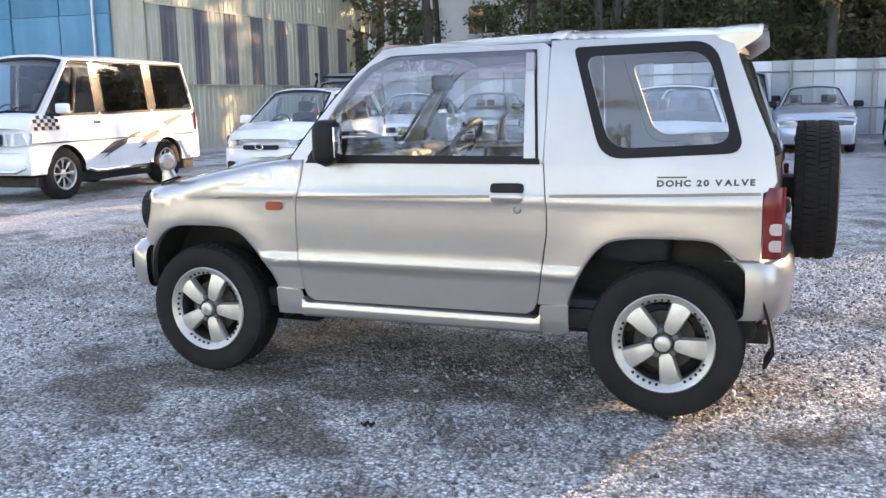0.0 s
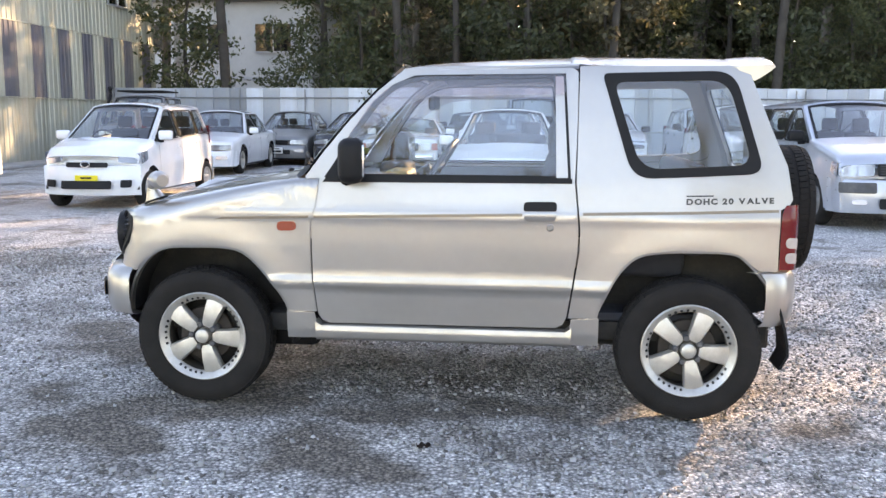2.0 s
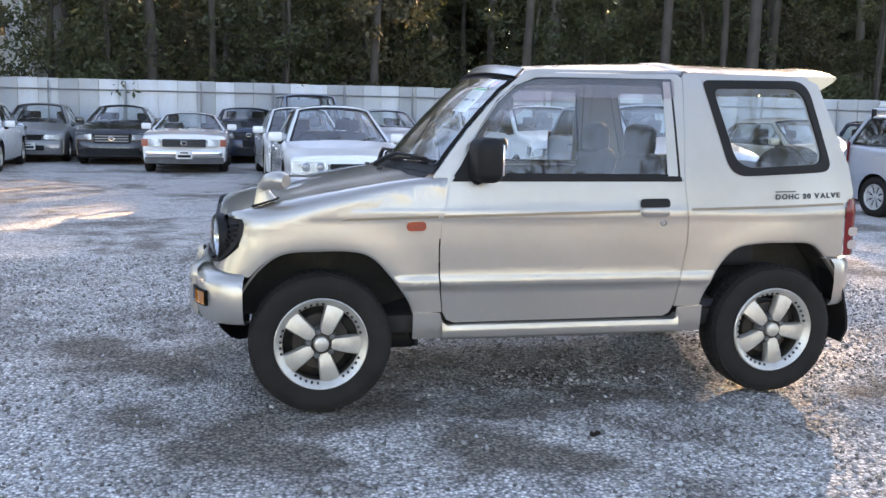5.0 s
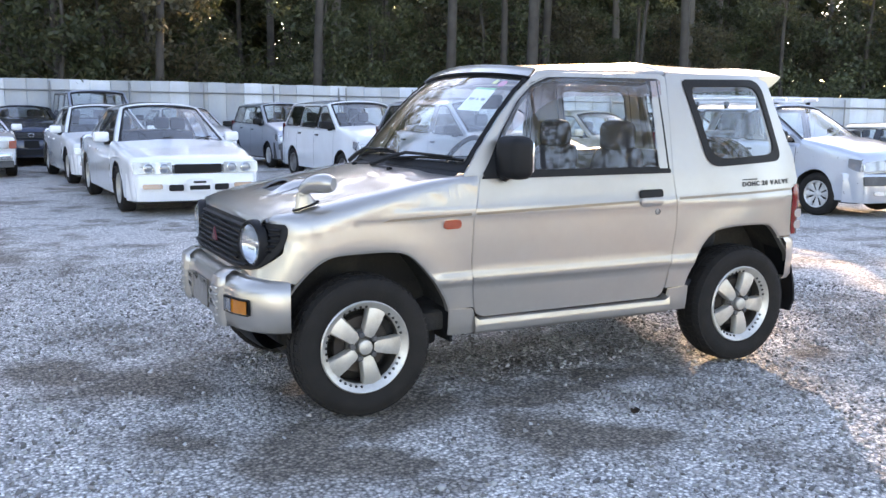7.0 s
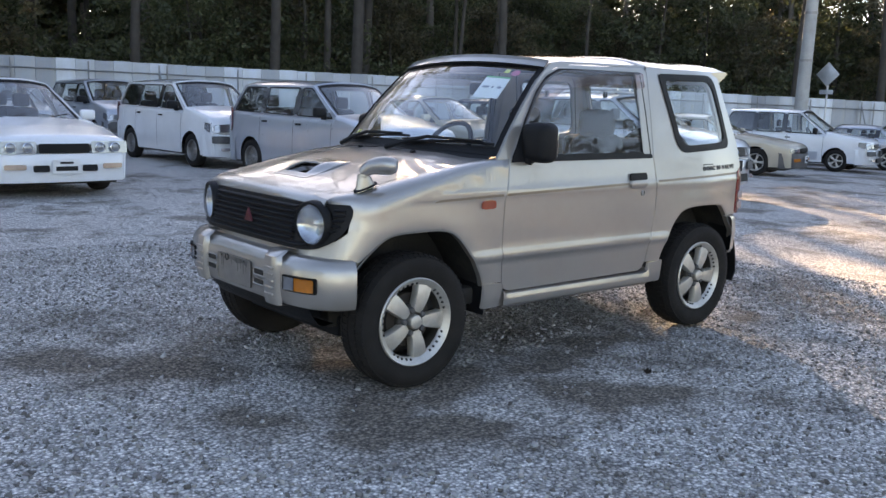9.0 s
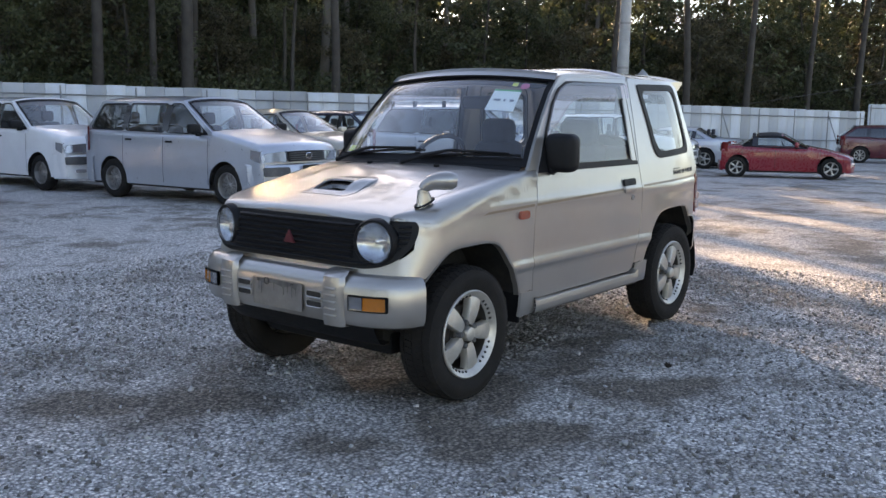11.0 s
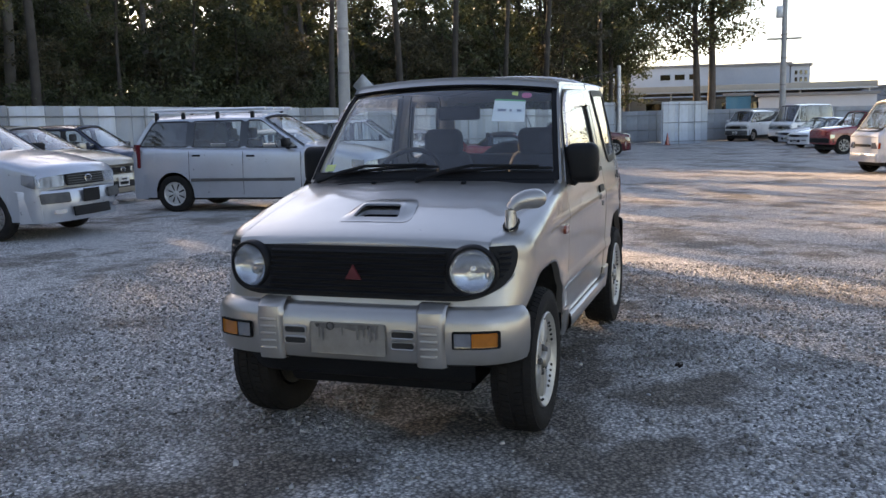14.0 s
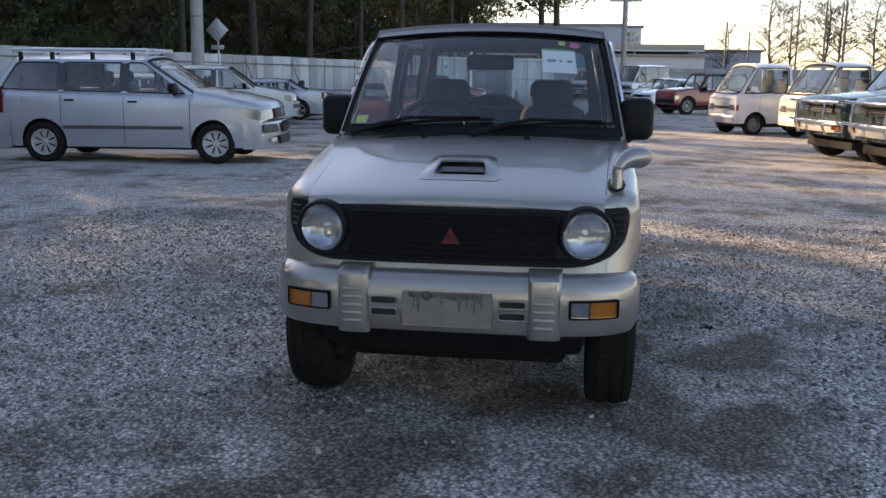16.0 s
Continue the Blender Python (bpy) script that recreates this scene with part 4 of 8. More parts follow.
    for i in range(49):
        x = -0.560 + 1.150 * i / 48
        e = max(smoothstep(-0.54, -0.56, x), smoothstep(0.57, 0.59, x))
        zt = 0.388 + 0.020 * e
        o = 0.014 + 0.004 * e
        rows.append([(x, -sg * 0.630, 0.312), (x, -sg * (0.662 + o), 0.316), (x, -sg * (0.678 + o), 0.330), (x, -sg * (0.684 + o), 0.356), (x, -sg * (0.683 + o), 0.366), (x, -sg * (0.679 + o), zt - 0.004), (x, -sg * 0.672, zt), (x, -sg * 0.640, zt + 0.002)])
    grid(bm, rows)
    part("side_sill", bm, "silver", hero, smooth=30)
    for a, b, c in ((-0.692, -0.545, -0.568), (0.708, 0.575, 0.588)):
        part("sill_end", panel([(a, 0.325), (b, 0.325), (b, 0.352), (c, 0.440), (a, 0.448)], off(fl, 0.016), 0.015 * sg, 0.04), "silver", hero)
    # wheel-arch edges and liners
    for arch, nm, xc in ((FARCH, "front", -1.1), (RARCH, "rear", 1.1)):
        bm = bmesh.new()
        pts = []
        for (a0, b0), (a1, b1) in zip(arch, arch[1:]):
            pts.append((a0, b0))
        pts.append(arch[-1])
        rows = []
        for u, v in pts:
            du, dv = u - xc, v - 0.36
            l_ = math.hypot(du, dv)
            w = hero_w(u, v)
            rows.append([(u, -sg * (w + 0.001), v), (u - du / l_ * 0.010, -sg * (w - 0.002), v - dv / l_ * 0.010), (u - du / l_ * 0.012, -sg * (w - 0.03), v - dv / l_ * 0.012), (u - du / l_ * 0.004, -sg * (w - 0.032), v - dv / l_ * 0.004)])
        grid(bm, rows)
        part("arch_lip", bm, "silver", hero)
        bm = bmesh.new()
        rows = [[(u, -sg * (hero_w(u, v) - 0.028), v) for u, v in pts], [(u, -sg * 0.40, v + 0.02) for u, v in pts], [(u * 0.5 + xc * 0.5, -sg * 0.40, v * 0.5 + 0.18) for u, v in pts]]
        grid(bm, rows)
        part("arch_liner", bm, "under", hero)
    # mud flaps
    bm = boxed(-0.678, -0.664, -0.672, -0.50, 0.29, 0.45, 0.004)
    bm.transform(Matrix.Scale(sg, 4, (0, 1, 0)))
    part("mud_flap", bm, "plastic", hero)
    bm = bmesh.new()
    rows = []
    for j in range(7):
        z = 0.24 + 0.36 * j / 6
        rows.append([(1.515 - 0.10 * smoothstep(0.30, 0.75, z) - (0.03 if j == 0 else 0), -sg * y, z) for y in (0.672, 0.60, 0.50)])
    grid(bm, rows)
    r_ = bmesh.ops.extrude_face_region(bm, geom=bm.faces[:])
    for v in r_["geom"]:
        if isinstance(v, bmesh.types.BMVert):
            v.co.x += 0.012
    part("mud_flap", bm, "plastic", hero)
    # tail lamp, wrapped round the corner
    bm = bmesh.new()
    rows = []
    for j in range(12):
        z = 0.678 + 0.278 * j / 11
        x0 = 1.466
        cut = 0.018 * smoothstep(0.91, 0.956, z)
        rows.append([(x0 + cut, -sg * (hero_w(x0, z) + 0.006), z), (x0 + 0.035, -sg * (hero_w(x0 + 0.035, z) + 0.006), z), (x0 + 0.062, -sg * (hero_w(1.52, z) - 0.006), z), (x0 + 0.078, -sg * (hero_w(1.52, z) - 0.03), z), (x0 + 0.080, -sg * (hero_w(1.52, z) - 0.09), z)])
    grid(bm, rows)
    tl = part("tail_lamp", bm, "redlens", hero, "red tail lamp with two clear windows")
    for z in (0.795, 0.730):
        part("clear_window", panel(rounded([(1.490, z - 0.022), (1.535, z - 0.022), (1.535, z + 0.022), (1.490, z + 0.022)], [0.02, 0.004, 0.004, 0.02]), off(fl, 0.010), 0.005 * sg, 0.015), "whitelens", tl)
    # wing mirror on the door
    bm = boxed(-0.44, -0.325, -0.805, -0.645, 1.035, 1.232, 0.042, 4)
    for v in bm.verts:
        v.co.x += (v.co.y + 0.72) * -0.18
    bm.transform(Matrix.Scale(sg, 4, (0, 1, 0)))
    mi = part("door_mirror", bm, "plastic", dr, "black door mirror")
    bm = boxed(-0.334, -0.3235, -0.785, -0.672, 1.068, 1.202, 0.003)
    for v in bm.verts:
        v.co.x += (v.co.y + 0.72) * -0.18
    bm.transform(Matrix.Scale(sg, 4, (0, 1, 0)))
    part("mirror_glass", bm, "chrome", mi)
    bm = bmesh.new()
    tube(bm, [(-0.40, -sg * 0.64, 1.06), (-0.41, -sg * 0.69, 1.05), (-0.395, -sg * 0.715, 1.075)], [0.035, 0.030, 0.028], 8)
    part("mirror_arm", bm, "plastic", mi)
    part("mirror_sail", panel([(-0.515, 1.058), (-0.36, 1.058), (-0.365, 1.20), (-0.40, 1.225)], off(fl, 0.008), 0.012 * sg, 0.04), "plastic", mi)

# bonnet, scoop, washer jets
SEAMX = -0.585
bo = [(-1.50, -0.5535), (-1.50, 0.5535), (-1.4, 0.5595), (SEAMX - 0.02, 0.5965), (-0.66, 0.45), (-0.715, 0.25), (-0.735, 0.0), (-0.715, -0.25), (-0.66, -0.45), (SEAMX - 0.02, -0.5965), (-1.4, -0.5595)]
mouth = rounded([(-1.335, -0.105), (-1.335, 0.105), (-1.225, 0.085), (-1.225, -0.085)], 0.018)
bn = part("bonnet", panel(bo, hood, 0.02, 0.05, [mouth]), "silver", hero)
bm = bmesh.new()                                      # rolled front edge over the grille
rows = []
for j in range(29):
    y = -0.5535 + 1.107 * j / 28
    z0 = hood(-1.50, y)[2]
    xa = face_x(y, 0.88) - 0.004
    xa = min(xa, -1.505) - 0.010
    rows.append([(-1.50, y, z0), (-1.50 + (xa + 1.50) * 0.45, y, z0 - 0.007), (-1.50 + (xa + 1.50) * 0.85, y, z0 - 0.018), (xa, y, z0 - 0.032), (xa + 0.003, y, 0.860), (xa + 0.03, y, 0.858)])
grid(bm, rows)
part("bonnet_lip", bm, "silver", bn)
sc = [(-1.375, -0.150), (-1.375, 0.150), (-1.33, 0.165), (-1.12, 0.125), (-1.06, 0.085), (-1.06, -0.085), (-1.12, -0.125), (-1.33, -0.165)]
def scoop(x, y):
    k = smoothstep(-1.38, -1.24, x) * smoothstep(-1.06, -1.22, x) * smoothstep(0.165, 0.09, abs(y))
    return (x, y, hood(x, y)[2] + 0.002 + 0.028 * k)
so = part("bonnet_scoop", panel(rounded(sc, 0.03), scoop, 0.010, 0.02, [mouth]), "silver", bn)
part("scoop_mouth", boxed(-1.345, -1.205, -0.115, 0.115, 0.86, 0.90, 0.005), "under", so)
for y in (-0.23, 0.23):
    part("washer_jet", boxed(-0.80, -0.775, y - 0.011, y + 0.011, hood(-0.79, y)[2] - 0.004, hood(-0.79, y)[2] + 0.013, 0.005), "plastic", bn)
part("bonnet_vent", panel(rounded([(-0.765, 0.13), (-0.765, 0.44), (-0.725, 0.42), (-0.735, 0.13)], 0.008), lambda x, y: (x, y, hood(x, y)[2] + 0.003), 0.003, 0.04), "plastic", bn)
# silver mirror on the near fender, its pod swept out and back from a short stalk
bm = bmesh.new()
pod = flowing([(-1.348, -0.598, 0.945), (-1.350, -0.600, 0.980), (-1.344, -0.608, 1.006), (-1.322, -0.632, 1.028), (-1.294, -0.664, 1.036), (-1.266, -0.696, 1.036), (-1.250, -0.714, 1.035)], 3)
rad = flowing([(0.022, 0), (0.022, 0), (0.026, 0), (0.035, 0), (0.041, 0), (0.040, 0), (0.027, 0)], 3)
tube(bm, pod, [q[0] for q in rad], 14)
fm = part("fender_mirror", bm, "silver", hero, "silver pod mirror on a fender stalk")
bm = bmesh.new()
rows = []
for t in range(6):
    k = t / 5
    lx, ly = 0.052 - 0.026 * k, 0.026 - 0.004 * k
    rows.append([(-1.335 - 0.012 * k + lx * math.cos(b), -0.600 + ly * math.sin(b), 0.930 + 0.065 * k + 0.018 * math.cos(b) * (1 - k)) for b in [j * 2 * math.pi / 12 for j in range(12)]])
grid(bm, rows, close_v=True)
part("mirror_stalk", bm, "silver", fm)
bm = bmesh.new()
tube(bm, [(-1.335 + 0.056 * math.cos(b), -0.600 + 0.029 * math.sin(b), 0.938 + 0.018 * math.cos(b)) for b in [j * 2 * math.pi / 14 for j in range(15)]], 0.005, 5, False)
part("mirror_gasket", bm, "plastic", fm)

# front face, black grille with slats, round headlights
fx = lambda d: (lambda y, z: (face_x(y, z) - d, y * (1 + max(0.0, d) * 1.6 * smoothstep(0.50, 0.62, abs(y))), z))
LAMPS = [[(q * 0.489 + 0.099 * math.cos(k * math.pi / 14), 0.772 + 0.099 * math.sin(k * math.pi / 14)) for k in range(28)] for q in (-1, 1)]
part("front_panel", panel([(-0.572, 0.618), (0.572, 0.618), (0.590, 0.70), (0.606, 0.84), (0.596, 0.872), (-0.596, 0.872), (-0.606, 0.84), (-0.590, 0.70)], fx(-0.006), -0.02, 0.04, LAMPS), "silver", hero)
half = flowing([(0.44, 0.656), (0.52, 0.668), (0.585, 0.700), (0.625, 0.748), (0.640, 0.800), (0.640, 0.845), (0.628, 0.866)], 3)
MASK = half + [(-y, z) for y, z in half[::-1]]
gr = part("grille", panel(MASK, fx(0.008), -0.02, 0.035, LAMPS), "plastic", hero, "black plastic grille with horizontal slats")
for i in range(8):
    z = 0.680 + 0.0228 * i
    e = 0.630 - 0.22 * max(0, (0.80 - z) / 0.145) ** 2.2
    for a, b in ((-e, -0.592), (-0.385, 0.385), (0.592, e)) if abs(z - 0.772) < 0.07 else ((-e, e),):
        if b - a < 0.015:
            continue
        bm = bmesh.new()
        n_ = max(4, int((b - a) / 0.03))
        rows = []
        for j in range(n_ + 1):
            y = a + (b - a) * j / n_
            x = face_x(y, z)
            rows.append([(x - 0.006, y, z - 0.007), (x - 0.024, y, z - 0.004), (x - 0.027, y, z + 0.001), (x - 0.022, y, z + 0.005), (x - 0.006, y, z + 0.007)])
        grid(bm, rows)
        part("slat", bm, "plastic", gr)
for sg in (1, -1):
    cy, cz = -sg * 0.489, 0.772
    cx = face_x(0.489, cz)
    mx = Matrix.Translation((cx, cy, cz)) @ Matrix.Rotation(radians(-90 + sg * 12), 4, "Z")
    bm = bmesh.new()
    revolve(bm, [(0.106, 0.01), (0.104, -0.020), (0.098, -0.028), (0.090, -0.028), (0.087, -0.012)], 36)
    bm.transform(mx)
    hl = part("headlight", bm, "plastic", hero, "round clear glass headlight")
    bm = bmesh.new()
    revolve(bm, [(0.0885, -0.018), (0.080, -0.006), (0.060, 0.010), (0.030, 0.018), (0.001, 0.020)], 36)
    bm.transform(mx)
    part("reflector", bm, "reflector", hl)
    bm = bmesh.new()
    revolve(bm, [(0.012, 0.02), (0.012, 0.008), (0.008, 0.004), (0.001, 0.003)], 14)
    bm.transform(mx)
    part("bulb_shield", bm, "chrome", hl)
    bm = bmesh.new()
    revolve(bm, [(0.0885, -0.022), (0.075, -0.036), (0.050, -0.045), (0.025, -0.049), (0.001, -0.050)], 36)
    bm.transform(mx)
    g_ = part("lens", bm, "lamp_glass", hl)
    g_.visible_shadow = False
bm = bmesh.new()
o = [(0.0, 0.040), (0.038, -0.024), (-0.038, -0.024)]
lo = [bm.verts.new((face_x(0, 0.755) - 0.028, y, 0.755 + z)) for y, z in o]
hi = [bm.verts.new((face_x(0, 0.755) - 0.036, y * 0.9, 0.755 + z * 0.9)) for y, z in o]
bm.faces.new(hi)
for i in range(3):
    bm.faces.new((lo[i], lo[(i + 1) % 3], hi[(i + 1) % 3], hi[i]))
part("emblem", bm, "emblem", gr, "plain red triangular emblem", smooth=0)

# bumpers
def bump_x(y, x0=-1.40, d=0.250, w=0.696):
    q = min(0.999, abs(y) / w)
    return x0 - d * (1 - q ** 5) ** 0.4545


def bumper_rows(prof, ys, fnx):
    rows = []
    for y in ys:
        x = fnx(y)
        e = 0.01
        tx, ty = fnx(y + e) - fnx(y - e), 2 * e
        l_ = math.hypot(tx, ty)
        nx, ny = -ty / l_, tx / l_
        rows.append([(x + nx * o, y + ny * o, z) for o, z in prof])
    return rows


ys = [0.694 * math.sin(math.pi / 2 * (j / 36)) for j in range(-36, 37)]
prof = [(-0.10, 0.410), (-0.035, 0.404), (-0.012, 0.414), (0.0, 0.440), (0.006, 0.50), (0.004, 0.575), (-0.006, 0.602), (-0.030, 0.628), (-0.075, 0.634), (-0.12, 0.634)]
bm = bmesh.new()
grid(bm, bumper_rows(prof, ys, bump_x))
fb = part("front_bumper", bm, "silver", hero, "silver moulded front bumper without number plate")
for sg in (1, -1):
    bm = bmesh.new()
    cols = [0.290, 0.297, 0.306, 0.350, 0.394, 0.403, 0.410]
    outs = [-0.004, 0.014, 0.024, 0.027, 0.024, 0.014, -0.004]
    rows = []
    for y, o in zip(cols, outs):
        x = bump_x(y)
        rows.append([(x + 0.03, sg * y, 0.402), (x - o * 0.6, sg * y, 0.404), (x - o, sg * y, 0.435), (x - o - 0.002, sg * y, 0.58), (x - o * 0.8, sg * y, 0.622), (x + 0.03 - o * 0.3, sg * y, 0.648), (x + 0.10, sg * y, 0.650)])
    grid(bm, rows)
    ov = part("overrider", bm, "silver", fb)
    for k in range(5):
        z = 0.445 + 0.030 * k
        part("rib", boxed(bump_x(0.35) - 0.034, bump_x(0.35) - 0.02, sg * 0.35 - 0.036, sg * 0.35 + 0.036, z, z + 0.012, 0.004), "silver", ov)
    bx = lambda d: (lambda y, z: (bump_x(y) - 0.006 - d, y, z))
    for z in (0.530, 0.486):
        part("slot", panel(rounded([(sg * 0.185, z - 0.015), (sg * 0.285, z - 0.015), (sg * 0.285, z + 0.015), (sg * 0.185, z + 0.015)], 0.014), bx(0.003), 0.002, 0.03, skirt=False), "under", fb)
        pts = [bx(0.004)(y, zz) for y, zz in rounded([(sg * 0.185, z - 0.015), (sg * 0.285, z - 0.015), (sg * 0.285, z + 0.015), (sg * 0.185, z + 0.015)], 0.014)]
        bm = bmesh.new()
        tube(bm, pts + pts[:1], 0.004, 5, False)
        part("slot_rim", bm, "silver", fb)
    a, b = (0.437, 0.612)
    lam = part("fog_housing", panel(rounded([(sg * a, 0.483), (sg * b, 0.483), (sg * b, 0.553), (sg * a, 0.553)], 0.008), bx(0.002), 0.01, 0.03), "plastic", fb)
    part("position_lamp", panel(rounded([(sg * (a + 0.008), 0.490), (sg * (a + 0.072), 0.490), (sg * (a + 0.072), 0.546), (sg * (a + 0.008), 0.546)], 0.005), bx(0.008), 0.006, 0.03), "lens", lam)
    part("indicator", panel(rounded([(sg * (a + 0.075), 0.490), (sg * (b - 0.008), 0.490), (sg * (b - 0.008), 0.546), (sg * (a + 0.075), 0.546)], 0.005), bx(0.008), 0.006, 0.03), "amber", lam, "amber indicator")
pm = part("plate_mount", panel(rounded([(-0.165, 0.440), (0.165, 0.440), (0.165, 0.568), (-0.165, 0.568)], 0.01), lambda y, z: (bump_x(y) - 0.009, y, z), 0.006, 0.05), "mount", fb, "bare plate mount streaked with old adhesive")
part("adhesive_stain", panel([(-0.135, 0.563), (0.145, 0.563), (0.14, 0.548), (0.085, 0.540), (0.03, 0.549), (-0.03, 0.536), (-0.085, 0.546), (-0.12, 0.530)], lambda y, z: (bump_x(y) - 0.0105, y, z), 0.001, 0.02, skirt=False), "plate_stain", pm)
for y, w_, z in ((-0.125, 0.004, 0.505), (-0.10, 0.006, 0.495), (-0.072, 0.004, 0.512), (-0.045, 0.007, 0.500), (0.02, 0.004, 0.515), (0.105, 0.006, 0.490), (0.122, 0.004, 0.505)):
    part("adhesive_stain", panel([(y - w_, 0.553), (y + w_, 0.553), (y + w_ * 0.5, z), (y - w_ * 0.5, z + 0.004)], lambda y, z: (bump_x(y) - 0.0165, y, z), 0.001, 0.02, skirt=False), "plate_stain", pm)
for y, rr in ((0.075, 0.017), (0.13, 0.006), (-0.095, 0.006)):
    bm = bmesh.new()
    revolve(bm, [(rr, 0.0), (rr, -0.003), (rr * 0.8, -0.003), (rr * 0.75, 0.004), (0.001, 0.004)], 14)
    bm.transform(Matrix.Translation((bump_x(0) - 0.0105, y, 0.553)) @ Matrix.Rotation(-math.pi / 2, 4, "Z"))
    part("bolt_hole", bm, "under", pm)
bm = bmesh.new()
vprof = [(-0.24, 0.300), (-0.17, 0.296), (-0.135, 0.310), (-0.10, 0.345), (-0.065, 0.395), (-0.05, 0.425)]
grid(bm, bumper_rows(vprof, [0.52 * j / 20 for j in range(-20, 21)], bump_x))
part("valance", bm, "plastic", hero)
# low boxes added under the floor to keep light off the ground
part("skid_guard", boxed(-1.36, -0.62, -0.43, 0.43, 0.215, 0.33, 0.03), "plastic", hero)
part("transfer_case", boxed(-0.35, 0.45, -0.24, 0.30, 0.235, 0.34, 0.05), "under", hero)
part("fuel_tank", boxed(0.55, 0.92, -0.34, 0.34, 0.235, 0.34, 0.05), "under", hero)
# rear bumper
rprof = [(-0.09, 0.432), (-0.02, 0.432), (0.0, 0.455), (0.006, 0.55), (0.002, 0.635), (-0.018, 0.662), (-0.08, 0.668)]
bm = bmesh.new()
rb_x = lambda y: 1.38 + 0.205 * (1 - min(0.999, abs(y) / 0.690) ** 6) ** 0.40
grid(bm, [[(rb_x(y) + o, y * (1 + o * 0.3), z) for o, z in rprof] for y in ys])
part("rear_bumper", bm, "silver", hero)

# roof, in two pressings with a rib between
ROOFZ = flowing([(-0.24, 1.546), (-0.165, 1.562), (0.0, 1.581), (0.3, 1.596), (0.62, 1.602), (0.95, 1.599), (1.25, 1.593), (1.34, 1.575)], 6)
def roof(x, y):
    q = min(1.0, abs(y) / 0.562)
    front = 0.055 * (1 - q * q) * smoothstep(0.3, -0.2, x)
    return (x - front, y, lerp_pts(ROOFZ, x) - 0.050 * q ** 4.0 - (0.008 + 0.012 * smoothstep(0.6, -0.1, x)) * q * q)
we = lambda x: hero_w(x, 1.545) + 0.001
ra = part("front_roof", panel([(-0.165, -we(-0.165)), (-0.165, we(0)), (0.602, we(0.6)), (0.602, -we(0.6))], roof, 0.012, 0.055), "silver", hero)
rbk = part("rear_roof", panel([(0.606, -we(0.6) - 0.003), (0.606, we(0.6) + 0.003), (1.325, we(1.32) + 0.003), (1.325, -we(1.32) - 0.003)], lift(roof, (0, 0, 0.0025)), 0.012, 0.055), "silver", hero)
for sg in (1, -1):
    # gutter panel between the door frame and the roof
    part("roof_rail", panel([(-0.165, 1.524), (-0.02, 1.534), (0.602, 1.544), (0.602, 1.552), (-0.1, 1.544), (-0.175, 1.532)], sided(flank, sg), 0.01 * sg, 0.05), "silver", hero)
    # windscreen pillar
    part("windscreen_pillar", panel([AW[0], (-0.520, 1.050), (-0.405, 1.252), (-0.305, 1.398), (-0.22, 1.472), (-0.118, 1.515), (-0.02, 1.530), (-0.02, 1.540), (-0.165, 1.534)] + AW[::-1][1:-1], off(sided(flank, sg), -0.003), 0.02 * sg, 0.05), "silver", hero)
bm = bmesh.new()                                      # the hoop pressed over the joint of the two roofs
rows = []
for dx, up in ((-0.036, 0.0), (-0.026, 0.005), (-0.010, 0.008), (0.014, 0.008), (0.030, 0.006), (0.044, 0.0015)):
    row = []
    for j in range(33):
        y = -0.562 * math.cos(math.pi * j / 32)
        p = roof(0.604 + dx, y)
        row.append((p[0], p[1] * (1 + up * 0.6), p[2] + up + 0.001))
    rows.append(row)
grid(bm, rows)
part("roof_rib", bm, "silver", rbk)

# windscreen between the pillars
def screen(q, t):
    k = t * (len(AW) - 1)
    i = min(len(AW) - 2, max(0, int(k)))
    f = k - i
    x = AW[i][0] + (AW[i + 1][0] - AW[i][0]) * f
    z = AW[i][1] + (AW[i + 1][1] - AW[i][1]) * f
    w = hero_w(-0.5, z) - 0.012
    bowv = 0.125 * (1 - t) + 0.055 * t
    return (x - bowv * (1 - q * q), q * w, z + (0.012 + 0.022 * t) * (1 - q * q))
ws = part("windscreen", panel([(-0.985, 0.03), (0.985, 0.03), (0.985, 0.915), (-0.985, 0.915)], screen, 0.004, 0.07, skirt=False), "clear", hero)
ws.visible_shadow = False
part("windscreen_band", panel([(-0.995, 0.015), (0.995, 0.015), (0.995, 0.920), (-0.995, 0.920)], lift(screen, (-0.003, 0, 0.002)), 0.006, 0.06, [rounded([(-0.958, 0.085), (0.958, 0.085), (0.950, 0.888), (-0.950, 0.888)], 0.03)]), "plastic", ws, "black ceramic edge of the windscreen")
part("windscreen_header", panel([(-1.0, 0.910), (1.0, 0.910), (1.0, 1.0), (-1.0, 1.0)], lambda q, t: tuple(Vector(screen(q, t)) + Vector((-0.005, 0, 0.005 + 0.006 * max(0.0, t - 0.91) / 0.09))), 0.01, 0.04), "silver", hero)
def on_screen(q0, q1, t0, t1, nm, mt, lab="", r_=0.004, back=0.006):
    return part(nm, panel(rounded([(q0, t0), (q1, t0), (q1, t1), (q0, t1)], r_), lift(screen, (back, 0, -back)), 0.001, 0.03), mt, ws, lab)
on_screen(-0.73, -0.46, 0.54, 0.74, "price_sheet", "paper", "white paper sheet taped inside the screen")
on_screen(-0.73, -0.46, 0.74, 0.758, "sheet_header", "greenp")
for i, (a, b) in enumerate(((-0.70, -0.66), (-0.62, -0.60), (-0.57, -0.50))):
    on_screen(a, b, 0.635, 0.655, "bar", "bluegrey", r_=0.002, back=0.004)
on_screen(-0.775, -0.690, 0.785, 0.865, "inspection_sticker", "pink", "round pink sticker", 0.04)
